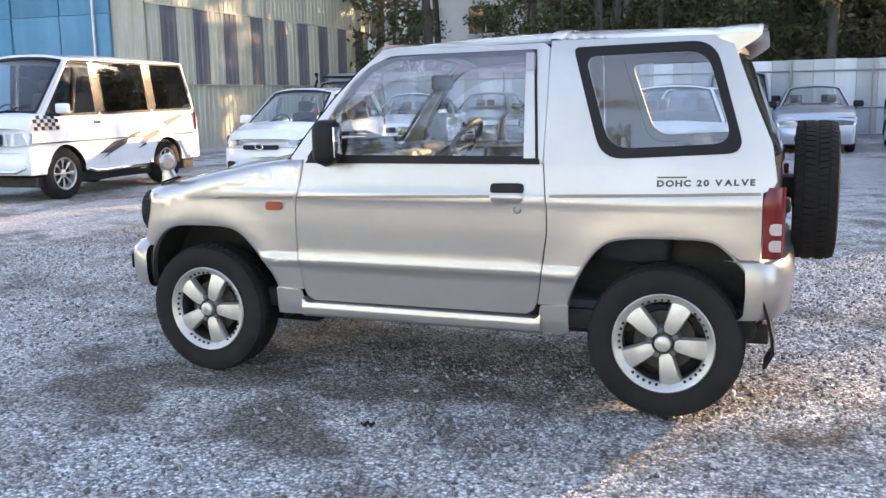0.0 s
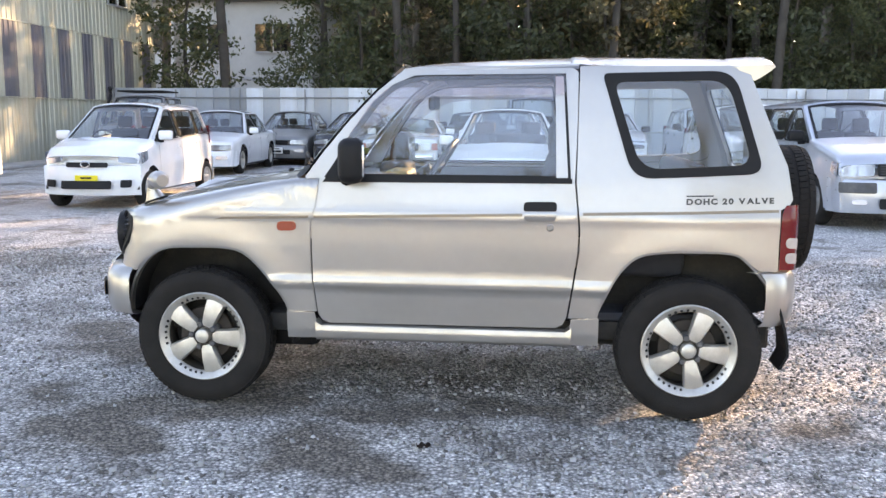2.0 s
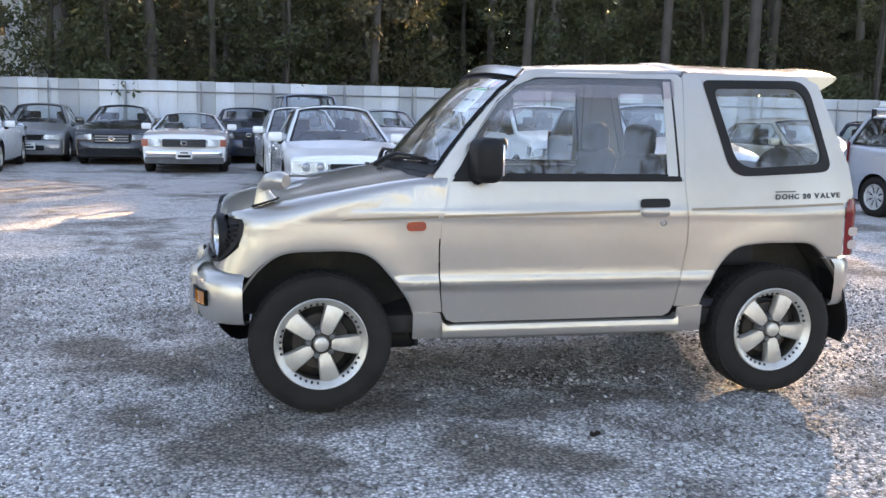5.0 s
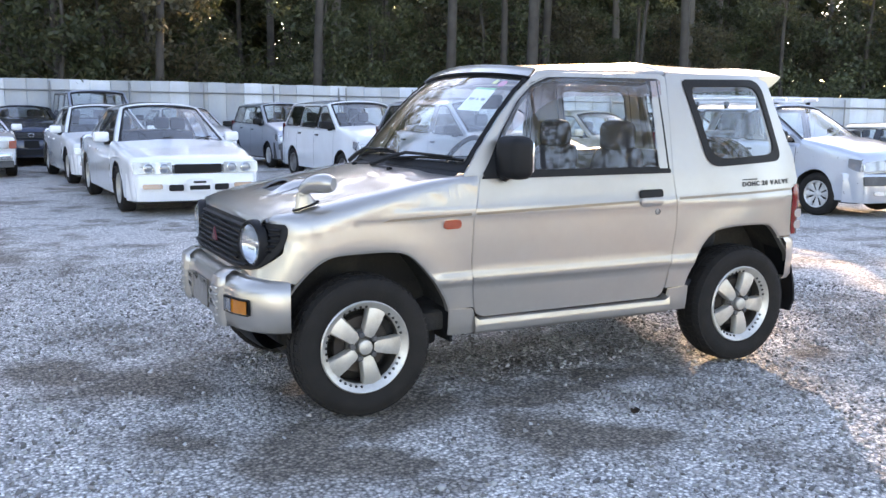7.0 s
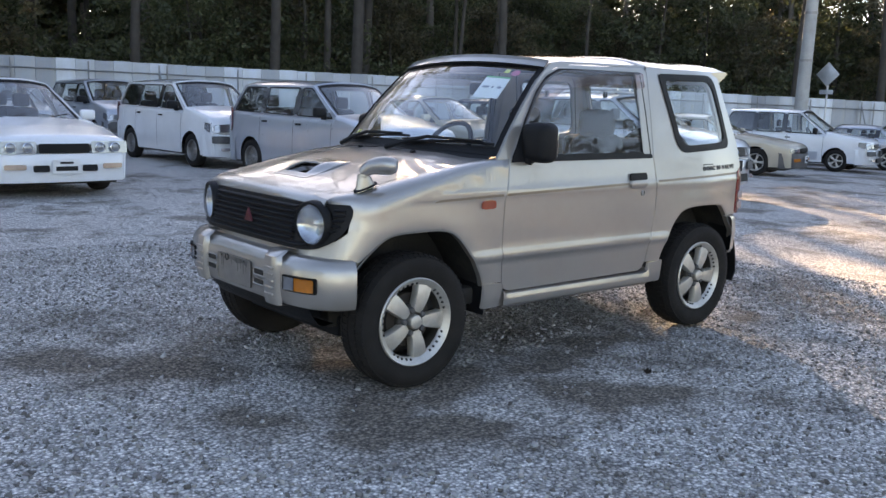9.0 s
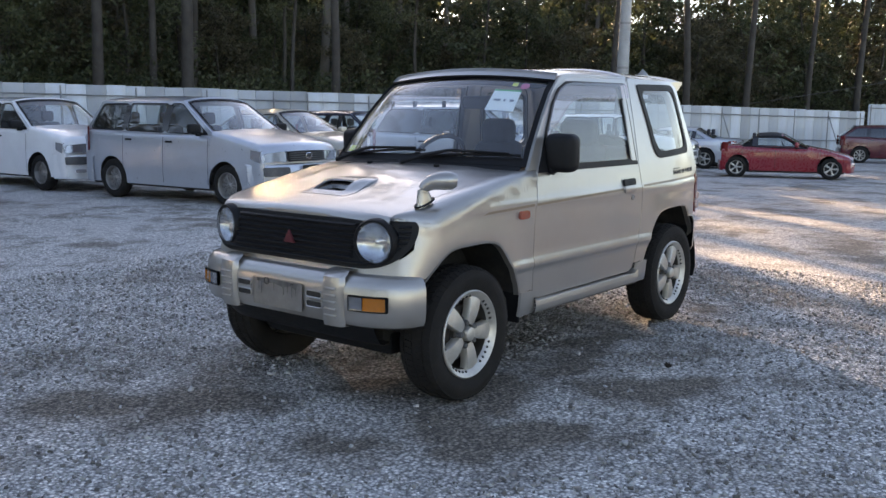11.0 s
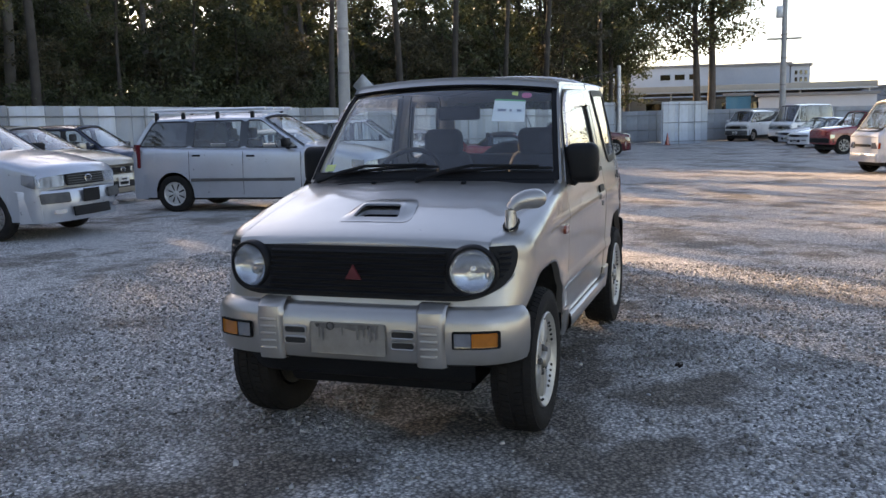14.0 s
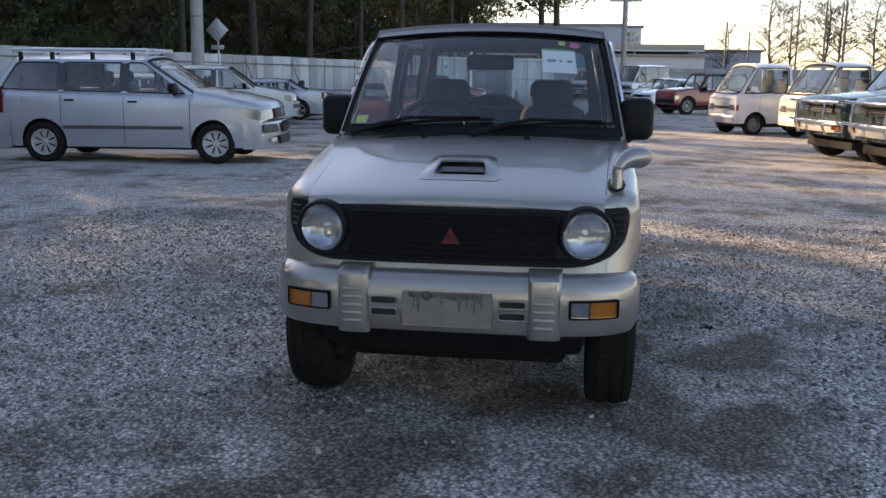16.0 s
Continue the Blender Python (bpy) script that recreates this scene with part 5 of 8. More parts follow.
on_screen(-0.655, -0.60, 0.815, 0.868, "date_sticker", "lime", "small yellow sticker")
on_screen(0.83, 0.92, 0.12, 0.19, "permit_sticker", "lime", "small yellow green sticker")
bm = bmesh.new()
rows = []
for j in range(25):
    q = -0.97 + 1.94 * j / 24
    a = Vector(screen(q, 0.02))
    rows.append([a + Vector((-0.006, 0, 0.004)), a + Vector((-0.03, 0, -0.012)), a + Vector((-0.085 + 0.03 * abs(q), 0, -0.030))])
grid(bm, rows)
part("cowl", bm, "plastic", hero)
for q0, q1, t1 in ((0.90, -0.02, 0.13), (0.03, -0.86, 0.12)):
    bm = bmesh.new()
    s0 = Vector(screen(q0, 0.0)) + Vector((-0.045, 0, 0.005))
    p1 = Vector(screen(q0 + (q1 - q0) * 0.45, 0.10)) + Vector((-0.030, 0, 0.028))
    p2 = Vector(screen(q1, t1)) + Vector((-0.018, 0, 0.018))
    tube(bm, [s0, s0.lerp(p1, 0.5) + Vector((0, 0, 0.006)), p1, p2], [0.014, 0.012, 0.009, 0.006], 6)
    wp = part("wiper", bm, "plastic", hero)
    bm = bmesh.new()
    tube(bm, [Vector(screen(q0 + (q1 - q0) * (0.12 + 0.98 * j / 9), 0.055 + (t1 - 0.02) * math.sin(j / 9 * 1.6) * 0.62)) + Vector((-0.010, 0, 0.010)) for j in range(10)], 0.007, 5)
    part("wiper_blade", bm, "plastic", wp)

# tailgate, rear window, spoiler, spare wheel
def tail_x(y, z):
    x = lerp_pts([(0.60, 1.512), (0.95, 1.530), (1.05, 1.522), (1.12, 1.505), (1.27, 1.443), (1.50, 1.348), (1.60, 1.30)], z)
    return x - 0.045 * (abs(y) / 0.6) ** 3
tw = lambda z: hero_w(1.5, z) - 0.012
rw_hole = rounded([(-0.535, 1.065), (0.535, 1.065), (0.485, 1.475), (-0.485, 1.475)], 0.05)
tg = part("tailgate", panel([(-tw(0.66), 0.66), (tw(0.66), 0.66), (tw(1.0), 1.0), (tw(1.55), 1.555), (-tw(1.55), 1.555), (-tw(1.0), 1.0)], lambda y, z: (tail_x(y, z), y, z), 0.02, 0.06, [rw_hole]), "silver", hero)
part("rear_gasket", panel(rounded([(-0.575, 1.03), (0.575, 1.03), (0.520, 1.508), (-0.520, 1.508)], 0.06), lambda y, z: (tail_x(y, z) + 0.006, y, z), 0.008, 0.06, [rw_hole]), "plastic", tg)
pane = part("rear_glass", panel(rw_hole, lambda y, z: (tail_x(y, z) + 0.003, y, z), 0.004, 0.1, skirt=False), "clear", tg)
pane.visible_shadow = False
part("gate_handle", boxed(1.52, 1.565, -0.56, -0.47, 0.845, 0.905, 0.015), "plastic", tg)
bm = bmesh.new()
rows = []
for j in range(33):
    y = -0.556 * math.cos(math.pi * j / 32)
    e = smoothstep(0.42, 0.540, abs(y))
    z = roof(1.25, y)[2] + 0.002
    d = 0.046 * e                                      # the ends turn down to the quarter panels
    rows.append([(1.255, y, z), (1.30, y, z + 0.006), (1.35, y, z + 0.009), (1.405, y, z + 0.010), (1.428, y, z + 0.008), (1.434, y, z + 0.002), (1.422, y, z - 0.006 - d * 0.10), (1.390, y, z - 0.009 - d * 0.55), (1.350, y, z - 0.012 - d), (1.318, y, z - 0.012 - d * 0.9), (1.275, y, z - 0.006)])
vs_ = grid(bm, rows)
bm.faces.new(vs_[0])
bm.faces.new(vs_[-1][::-1])
sp = part("roof_spoiler", bm, "silver", hero, "silver roof spoiler with downturned ends", smooth=40)
part("stop_lamp", boxed(1.405, 1.436, -0.13, 0.13, 1.588, 1.600, 0.004), "redlens", sp)

# wheels
def hero_wheel(parent, m, nm="wheel"):
    ob = new(nm)
    ob.parent, ob.matrix_basis = parent, m
    return ob


R, RIM, TW = 0.315, 0.203, 0.182
first = hero_wheel(hero, Matrix.Translation((-1.1, -0.605, R)))
bm = bmesh.new()
h = TW / 2
prof = [(RIM - 0.010, -h * 0.72), (RIM + 0.006, -h * 0.88), (RIM + 0.020, -h * 0.93), (0.250, -h * 1.02), (0.268, -h * 1.04), (0.288, -h * 0.99), (0.300, -h * 0.93), (0.3085, -h * 0.80), (0.3115, -h * 0.45), (0.312, 0), (0.3115, h * 0.45), (0.3085, h * 0.80), (0.300, h * 0.93), (0.288, h * 0.99), (0.250, h * 1.02), (RIM + 0.006, h * 0.88), (RIM - 0.010, h * 0.72)]
revolve(bm, prof, 72)
tyre = part("tyre", bm, "rubber", first, "all-terrain tyre with open tread blocks")
bm = bmesh.new()                                      # tread blocks
for k in range(64):
    a = 2 * math.pi * k / 64
    for lane, (y0, y1, sh) in enumerate(((-0.086, -0.056, 0.0), (-0.046, -0.010, 0.5), (0.010, 0.046, 0.0), (0.056, 0.086, 0.5))):
        aa = a + sh * 2 * math.pi / 64
        da = math.pi / 64 * 0.78
        ro, ri = (0.3175, 0.305) if lane in (1, 2) else (0.3155, 0.298)
        sk = (0.010 if lane % 2 else -0.010)
        vs = []
        for rr in (ri, ro):
            for (s_, y) in ((-1, y0), (1, y0), (1, y1), (-1, y1)):
                ang = aa + s_ * da * (1 if rr == ro else 1.1) + (sk if y == y1 else -sk)
                r2 = rr - (0.010 if (lane == 0 and y == y0) or (lane == 3 and y == y1) else 0.0)
                vs.append(bm.verts.new((r2 * math.cos(ang), y, r2 * math.sin(ang))))
        for f in ((4, 5, 6, 7), (0, 1, 5, 4), (1, 2, 6, 5), (2, 3, 7, 6), (3, 0, 4, 7)):
            bm.faces.new([vs[i] for i in f])
tread = part("tread", bm, "rubber", tyre, smooth=0)
tread["kind"] = "stuff"
bm = bmesh.new()                                      # rim: lip, barrel
revolve(bm, [(RIM + 0.004, -h * 0.80), (RIM + 0.005, -h * 0.93), (RIM, -h * 0.98), (RIM - 0.006, -h * 0.95), (RIM - 0.020, -h * 0.80), (RIM - 0.030, -h * 0.72), (RIM - 0.034, -h * 0.60)], 60)
rim = part("rim", bm, "alloy", first, "silver five-spoke alloy rim with riveted lip")
for k in range(5):
    a0 = math.pi / 2 + 2 * math.pi * k / 5 - 0.38
    bm = bmesh.new()
    rows = []
    for t in range(7):
        q = t / 6
        r_ = 0.046 + (0.178 - 0.046) * q
        half = 0.0265 + 0.0205 * q ** 0.85
        y = -0.068 - 0.008 * math.sin(q * math.pi) + 0.004 * q
        row = []
        for s_, dy in ((-1.0, 0.040), (-1.0, 0.010), (-0.86, 0.0), (0.0, -0.004), (0.86, 0.0), (1.0, 0.010), (1.0, 0.040)):
            px, pz = r_, s_ * half
            row.append((px * math.cos(a0) - pz * math.sin(a0), y + dy, px * math.sin(a0) + pz * math.cos(a0)))
        rows.append(row)
    grid(bm, rows)
    part("spoke", bm, "alloy", rim)
bm = bmesh.new()
revolve(bm, [(0.078, -0.02), (0.078, -0.044), (0.070, -0.052), (0.034, -0.052), (0.001, -0.052)], 30)
part("hub", bm, "shaded_alloy", rim)
bm = bmesh.new()
revolve(bm, [(0.034, -0.04), (0.034, -0.080), (0.031, -0.088), (0.022, -0.092), (0.001, -0.093)], 30)
part("centre_cap", bm, "alloy", rim)
for k in range(5):
    a0 = math.pi / 2 + 2 * math.pi * (k + 0.5) / 5 - 0.38
    bm = bmesh.new()
    revolve(bm, [(0.0150, -0.048), (0.0150, -0.072), (0.011, -0.079), (0.001, -0.080)], 8)
    bm.transform(Matrix.Translation((0.056 * math.cos(a0), 0, 0.056 * math.sin(a0))))
    part("wheel_nut", bm, "trim", rim)
    for d in (-0.30, -0.15, 0.0, 0.15, 0.30):
        bm = bmesh.new()
        revolve(bm, [(0.0065, -h * 0.70), (0.0065, -h * 0.80), (0.004, -h * 0.84), (0.001, -h * 0.84)], 7)
        bm.transform(Matrix.Translation((0.180 * math.cos(a0 + d), 0, 0.180 * math.sin(a0 + d))))
        part("rivet", bm, "under", rim)
bm = bmesh.new()
revolve(bm, [(0.001, -0.02), (0.125, -0.02), (0.130, -0.012), (0.130, 0.0), (0.001, 0.0)], 36)
part("brake_disc", bm, "rust_steel", first)
bm = bmesh.new()
revolve(bm, [(RIM - 0.034, -h * 0.60), (RIM - 0.036, -h * 0.45), (RIM - 0.030, h * 0.2), (RIM - 0.02, h * 0.8)], 48)
part("rim_barrel", bm, "shaded_alloy", first)
bm = bmesh.new()
revolve(bm, [(0.001, 0.045), (0.150, 0.045), (0.182, 0.060), (0.186, 0.075), (0.150, 0.082), (0.001, 0.085)], 30)
part("backing_plate", bm, "under", first)


def same_wheel(m):
    made = {}
    for o_ in (first, *first.children_recursive):
        made[o_] = o_.copy()
        scene.collection.objects.link(made[o_])
        made[o_].parent = made.get(o_.parent, hero)
    made[first].matrix_basis = m
    return made[first]


TURNY = Matrix.Rotation(radians(3), 4, "Y")
same_wheel(Matrix.Translation((1.1, -0.605, R)) @ TURNY)
same_wheel(Matrix.Translation((-1.1, 0.605, R)) @ Matrix.Rotation(math.pi, 4, "Z"))
same_wheel(Matrix.Translation((1.1, 0.605, R)) @ Matrix.Rotation(math.pi, 4, "Z") @ TURNY)
spare = same_wheel(Matrix.Translation((1.662, 0.14, 0.872)) @ Matrix.Rotation(math.pi / 2, 4, "Z"))
part("spare_bracket", boxed(1.50, 1.60, 0.06, 0.22, 0.80, 0.94, 0.02), "plastic", tg)

# underbody
part("floor_pan", boxed(-1.35, 1.45, -0.60, 0.60, 0.33, 0.42, 0.02), "under", hero)
for x in (-1.1, 1.1):
    bm = bmesh.new()
    tube(bm, [(x, -0.56, R), (x, 0.56, R)], 0.035, 10)
    part("axle", bm, "under", hero)
bm = bmesh.new()
tube(bm, [(1.1, -0.14, R), (1.1, -0.08, R), (1.1, 0.0, R), (1.1, 0.08, R), (1.1, 0.14, R)], [0.04, 0.11, 0.13, 0.11, 0.04], 14)
part("differential", bm, "under", hero)
for y in (-0.38, 0.38):
    part("chassis_rail", boxed(-1.40, 1.50, y - 0.035, y + 0.035, 0.27, 0.36, 0.01), "under", hero)
bm = bmesh.new()
tube(bm, [(-0.6, -0.20, 0.27), (0.5, -0.22, 0.27), (0.9, -0.30, 0.30), (1.5, -0.35, 0.30)], 0.03, 8)
part("exhaust_pipe", bm, "under", hero)
bm = bmesh.new()
tube(bm, [(1.40, -0.50, 0.44), (1.41, -0.50, 0.38), (1.44, -0.50, 0.36), (1.47, -0.50, 0.39), (1.475, -0.50, 0.44)], 0.009, 6)
part("tow_hook", bm, "under", hero)

# cabin
part("dashboard", boxed(-0.60, -0.26, -0.57, 0.57, 0.72, 1.035, 0.06, 3), "dash", hero)
part("cabin_floor", boxed(-0.55, 1.40, -0.60, 0.60, 0.42, 0.46, 0.01), "fabric", hero)
for y in (-0.30, 0.30):
    st = part("front_seat", boxed(-0.08, 0.42, y - 0.23, y + 0.23, 0.46, 0.70, 0.06, 3), "fabric", hero)
    bm = boxed(0.36, 0.49, y - 0.22, y + 0.22, 0.62, 1.16, 0.06, 3)
    for v in bm.verts:
        v.co.x += (v.co.z - 0.62) * 0.22
        v.co.y = y + (v.co.y - y) * (1.0 - 0.25 * smoothstep(0.95, 1.16, v.co.z))
    part("backrest", bm, "fabric", st)
    bm = boxed(0.475, 0.575, y - 0.125, y + 0.125, 1.13, 1.30, 0.05, 3)
    part("headrest", bm, "fabric", st)
rs_ = part("rear_bench", boxed(0.78, 1.10, -0.50, 0.50, 0.60, 0.76, 0.05, 3), "fabric", hero)
part("bench_back", boxed(1.08, 1.20, -0.50, 0.50, 0.70, 1.12, 0.05, 3), "fabric", rs_)
bm = bmesh.new()
pts = [(-0.12 + 0.10 * math.sin(a), 0.30 + 0.185 * math.cos(a), 1.045 + 0.150 * math.sin(a)) for a in [k * 2 * math.pi / 24 for k in range(25)]]
tube(bm, pts, 0.015, 8, False)
sw = part("steering_wheel", bm, "plastic", hero)
bm = bmesh.new()
tube(bm, [(-0.15, 0.30, 1.03), (-0.35, 0.30, 0.94)], [0.05, 0.03], 10)
for a in (0.15, math.pi - 0.15, -math.pi / 2):
    tube(bm, [(-0.15, 0.30, 1.03), (-0.12 + 0.10 * math.sin(a), 0.30 + 0.185 * math.cos(a), 1.045 + 0.150 * math.sin(a))], 0.012, 6)
part("steering_spokes", bm, "plastic", sw)
bm = boxed(-0.12, -0.085, -0.12, 0.12, 1.355, 1.43, 0.017, 3)
part("rear_view_mirror", bm, "plastic", hero)
con = part("centre_console", boxed(-0.34, -0.215, -0.135, 0.135, 0.60, 1.058, 0.02), "beige", hero, "beige centre console with two dark air vents")
for y in (-0.062, 0.062):
    part("air_vent", boxed(-0.222, -0.209, y - 0.048, y + 0.048, 0.975, 1.035, 0.005), "plastic", con)
part("radio", boxed(-0.222, -0.209, -0.10, 0.10, 0.88, 0.955, 0.005), "plastic", con)
part("airbag_cover", boxed(-0.40, -0.235, -0.50, -0.20, 0.97, 1.05, 0.03, 3), "dash", hero)
part("instrument_hood", boxed(-0.42, -0.26, 0.14, 0.46, 0.98, 1.085, 0.035, 3), "dash", hero)
part("head_lining", panel([(-0.10, -0.50), (-0.10, 0.50), (1.25, 0.50), (1.25, -0.50)], lift(roof, (0.04, 0, -0.035)), 0.01, 0.2), "dash", hero)
bm = bmesh.new()
tube(bm, [(0.66, -0.56, 1.46), (0.64, -0.60, 1.20), (0.62, -0.62, 0.80)], 0.018, 6)
part("seat_belt", bm, "fabric", hero)

# the lettering on the rear quarter
let = new("lettering")
let.parent = hero
let["label"] = "grey lettering DOHC 20 VALVE"
cursor = 1.064
for word in "DOHC 20 VALVE":
    if word == " ":
        cursor += 0.016
        continue
    cu = bpy.data.curves.new("letter", "FONT")
    cu.body, cu.size, cu.extrude, cu.offset = word, 0.033, 0.0006, 0.0016
    tob = bpy.data.objects.new("letter", cu)
    scene.collection.objects.link(tob)
    me = bpy.data.meshes.new_from_object(tob.evaluated_get(bpy.context.evaluated_depsgraph_get()))
    bpy.data.objects.remove(tob)
    x0 = min(v.co.x for v in me.vertices)
    wide = (max(v.co.x for v in me.vertices) - x0) * 1.18
    for v in me.vertices:
        x = cursor + (v.co.x - x0) * 1.18
        z = 0.957 + v.co.y + (x - 1.064) * 0.02
        v.co = (x, -(hero_w(x, z) + 0.0055) - v.co.z, z)
    cursor += wide + 0.0052
    me.materials.append(M["greyink"])
    new("letter", me).parent = let
part("lettering_bar", panel([(1.064, 0.989), (1.178, 0.991), (1.178, 0.997), (1.064, 0.995)], off(flank, 0.0055), 0.001, 0.05), "greyink", hero)
# ---- ground ----
def gravel_material():
    m = bpy.data.materials.new("gravel")
    m.use_nodes = True
    n, l = m.node_tree.nodes, m.node_tree.links
    b = n["Principled BSDF"]
    tc = n.new("ShaderNodeTexCoord")
    def noise_(scale, detail=5, rough=0.55):
        k = n.new("ShaderNodeTexNoise")
        k.inputs["Scale"].default_value, k.inputs["Detail"].default_value, k.inputs["Roughness"].default_value = scale, detail, rough
        l.new(tc.outputs["Object"], k.inputs["Vector"])
        return k.outputs["Fac"]
    def remap(v, a, b_, c, d):
        k = n.new("ShaderNodeMapRange")
        k.inputs[1].default_value, k.inputs[2].default_value, k.inputs[3].default_value, k.inputs[4].default_value = a, b_, c, d
        l.new(v, k.inputs[0])
        return k.outputs[0]
    def math_(op, a, b_):
        k = n.new("ShaderNodeMath")
        k.operation = op
        for i, q in enumerate((a, b_)):
            if isinstance(q, (int, float)):
                k.inputs[i].default_value = q
            else:
                l.new(q, k.inputs[i])
        return k.outputs[0]
    v1, v2 = n.new("ShaderNodeTexVoronoi"), n.new("ShaderNodeTexVoronoi")
    v1.inputs["Scale"].default_value, v2.inputs["Scale"].default_value = 58, 130
    for v in (v1, v2):
        l.new(tc.outputs["Object"], v.inputs["Vector"])
    sep = n.new("ShaderNodeSeparateColor")
    l.new(v1.outputs["Color"], sep.inputs[0])
    sep2 = n.new("ShaderNodeSeparateColor")
    l.new(v2.outputs["Color"], sep2.inputs[0])
    stone = math_("ADD", remap(sep.outputs[0], 0, 1, 0.50, 1.42), remap(sep2.outputs[1], 0, 1, -0.30, 0.30))
    # shade in the crevices between stones, multiplied into the colour
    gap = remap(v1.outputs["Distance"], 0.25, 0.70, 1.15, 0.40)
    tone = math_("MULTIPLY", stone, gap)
    patch = math_("ADD", math_("MULTIPLY", noise_(0.55, 6, 0.6), 0.65), math_("MULTIPLY", noise_(2.2, 6, 0.65), 0.35))
    worn = remap(patch, 0.49, 0.60, 0.0, 0.85)
    wob = n.new("ShaderNodeTexNoise")
    wob.inputs["Scale"].default_value, wob.inputs["Detail"].default_value = 2.6, 6
    l.new(tc.outputs["Object"], wob.inputs["Vector"])
    off_ = n.new("ShaderNodeVectorMath")
    off_.operation = "MULTIPLY_ADD"
    l.new(wob.outputs["Color"], off_.inputs[0])
    off_.inputs[1].default_value = (0.9, 0.9, 0.0)
    l.new(tc.outputs["Object"], off_.inputs[2])
    # bare earth, and shade round the car, mixed into the gravel's colour
    for (px, py, rx, ry) in EARTH_AND_SHADE:
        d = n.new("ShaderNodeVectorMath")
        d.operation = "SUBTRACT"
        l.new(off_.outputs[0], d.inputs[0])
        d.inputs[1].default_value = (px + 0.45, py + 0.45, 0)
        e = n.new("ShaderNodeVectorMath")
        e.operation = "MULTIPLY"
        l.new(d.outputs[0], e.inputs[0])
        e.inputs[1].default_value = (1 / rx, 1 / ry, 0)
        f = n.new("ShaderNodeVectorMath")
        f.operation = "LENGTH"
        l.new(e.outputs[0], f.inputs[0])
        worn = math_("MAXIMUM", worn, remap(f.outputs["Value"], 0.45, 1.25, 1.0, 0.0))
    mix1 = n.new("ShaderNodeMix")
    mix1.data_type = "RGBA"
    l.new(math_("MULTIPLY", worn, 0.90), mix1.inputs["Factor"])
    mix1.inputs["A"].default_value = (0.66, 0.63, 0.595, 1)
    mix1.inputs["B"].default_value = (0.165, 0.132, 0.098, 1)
    sc = n.new("ShaderNodeVectorMath")
    sc.operation = "SCALE"
    l.new(mix1.outputs["Result"], sc.inputs[0])
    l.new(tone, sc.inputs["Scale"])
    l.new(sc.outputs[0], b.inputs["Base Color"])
    b.inputs["Roughness"].default_value = 0.9
    bp = n.new("ShaderNodeBump")
    bp.inputs["Strength"].default_value, bp.inputs["Distance"].default_value = 0.65, 0.02
    l.new(math_("ADD", math_("MULTIPLY", v1.outputs["Distance"], -1.0), math_("MULTIPLY", v2.outputs["Distance"], -0.5)), bp.inputs["Height"])
    l.new(bp.outputs[0], b.inputs["Normal"])
    return m


# worn earth, some of it painted shade by the car: x, y, half sizes
EARTH_AND_SHADE = [(-1.45, -1.05, 0.45, 0.25), (-1.9, 0.3, 0.5, 0.4), (-1.9, -0.6, 0.3, 0.3), (0.2, -0.6, 0.9, 0.2), (-2.3, 0.65, 0.45, 0.35), (-0.49, -1.24, 0.3, 0.35), (-0.97, -0.73, 0.3, 0.3), (-1.4, -1.19, 0.35, 0.3), (-1.13, -0.2, 0.35, 0.35), (-0.82, -0.7, 0.35, 0.35), (-0.27, -1.35, 0.3, 0.3), (-1.29, -1.18, 0.35, 0.3), (-0.15, -1.4, 0.28, 0.2), (-1.36, -0.76, 0.4, 0.35), (-0.31, -0.74, 0.3, 0.25), (-1.56, -1.14, 0.35, 0.18), (-0.24, -1.28, 0.25, 0.12), (1.7, -0.73, 0.3, 0.12), (-1.61, -1.01, 0.4, 0.2), (-1.13, -1.33, 0.3, 0.15), (-0.25, -1.35, 0.35, 0.12)]
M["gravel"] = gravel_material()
def spread(lo, hi, fine_lo, fine_hi, fine, n):
    a = list(np.arange(fine_lo, fine_hi + 1e-6, fine))
    k = np.linspace(0, 1, n + 1)[1:]
    return sorted([float(fine_lo - (fine_lo - lo) * q ** 2.5) for q in k] + [float(v) for v in a] + [float(fine_hi + (hi - fine_hi) * q ** 2.5) for q in k])


bm = bmesh.new()
gx, gy = spread(-900, 900, -10, 12, 0.25, 24), spread(-900, 900, -8, 12, 0.25, 24)
grid(bm, [[(x, y, (ground_z(x, y) if x < 60 else ground_z(60, y)) + (0.012 * noise.noise((x * 0.9, y * 0.9, 0)) - 0.004 if -11 < x < 13 and -9 < y < 13 else 0.0)) for y in gy] for x in gx])
tagged(part("ground", bm, "gravel"), "pale grey crushed gravel yard with worn earthy patches, some painted as car shade", "ground", kind="structure")

M["stone"] = bpy.data.materials.new("crushed stone")
M["stone"].use_nodes = True
n_, l_ = M["stone"].node_tree.nodes, M["stone"].node_tree.links
geo_ = n_.new("ShaderNodeNewGeometry")
rp_ = n_.new("ShaderNodeValToRGB")
rp_.color_ramp.elements[0].color, rp_.color_ramp.elements[1].color = (0.14, 0.125, 0.11, 1), (0.70, 0.68, 0.655, 1)
rp_.color_ramp.elements.new(0.35).color = (0.36, 0.335, 0.305, 1)
rp_.color_ramp.elements.new(0.75).color = (0.54, 0.52, 0.495, 1)
l_.new(geo_.outputs["Random Per Island"], rp_.inputs[0])
nz_ = n_.new("ShaderNodeTexNoise")
nz_.inputs["Scale"].default_value = 150
mz_ = n_.new("ShaderNodeMix")
mz_.data_type, mz_.blend_type = "RGBA", "MULTIPLY"
mz_.inputs["Factor"].default_value = 0.5
l_.new(rp_.outputs[0], mz_.inputs["A"])
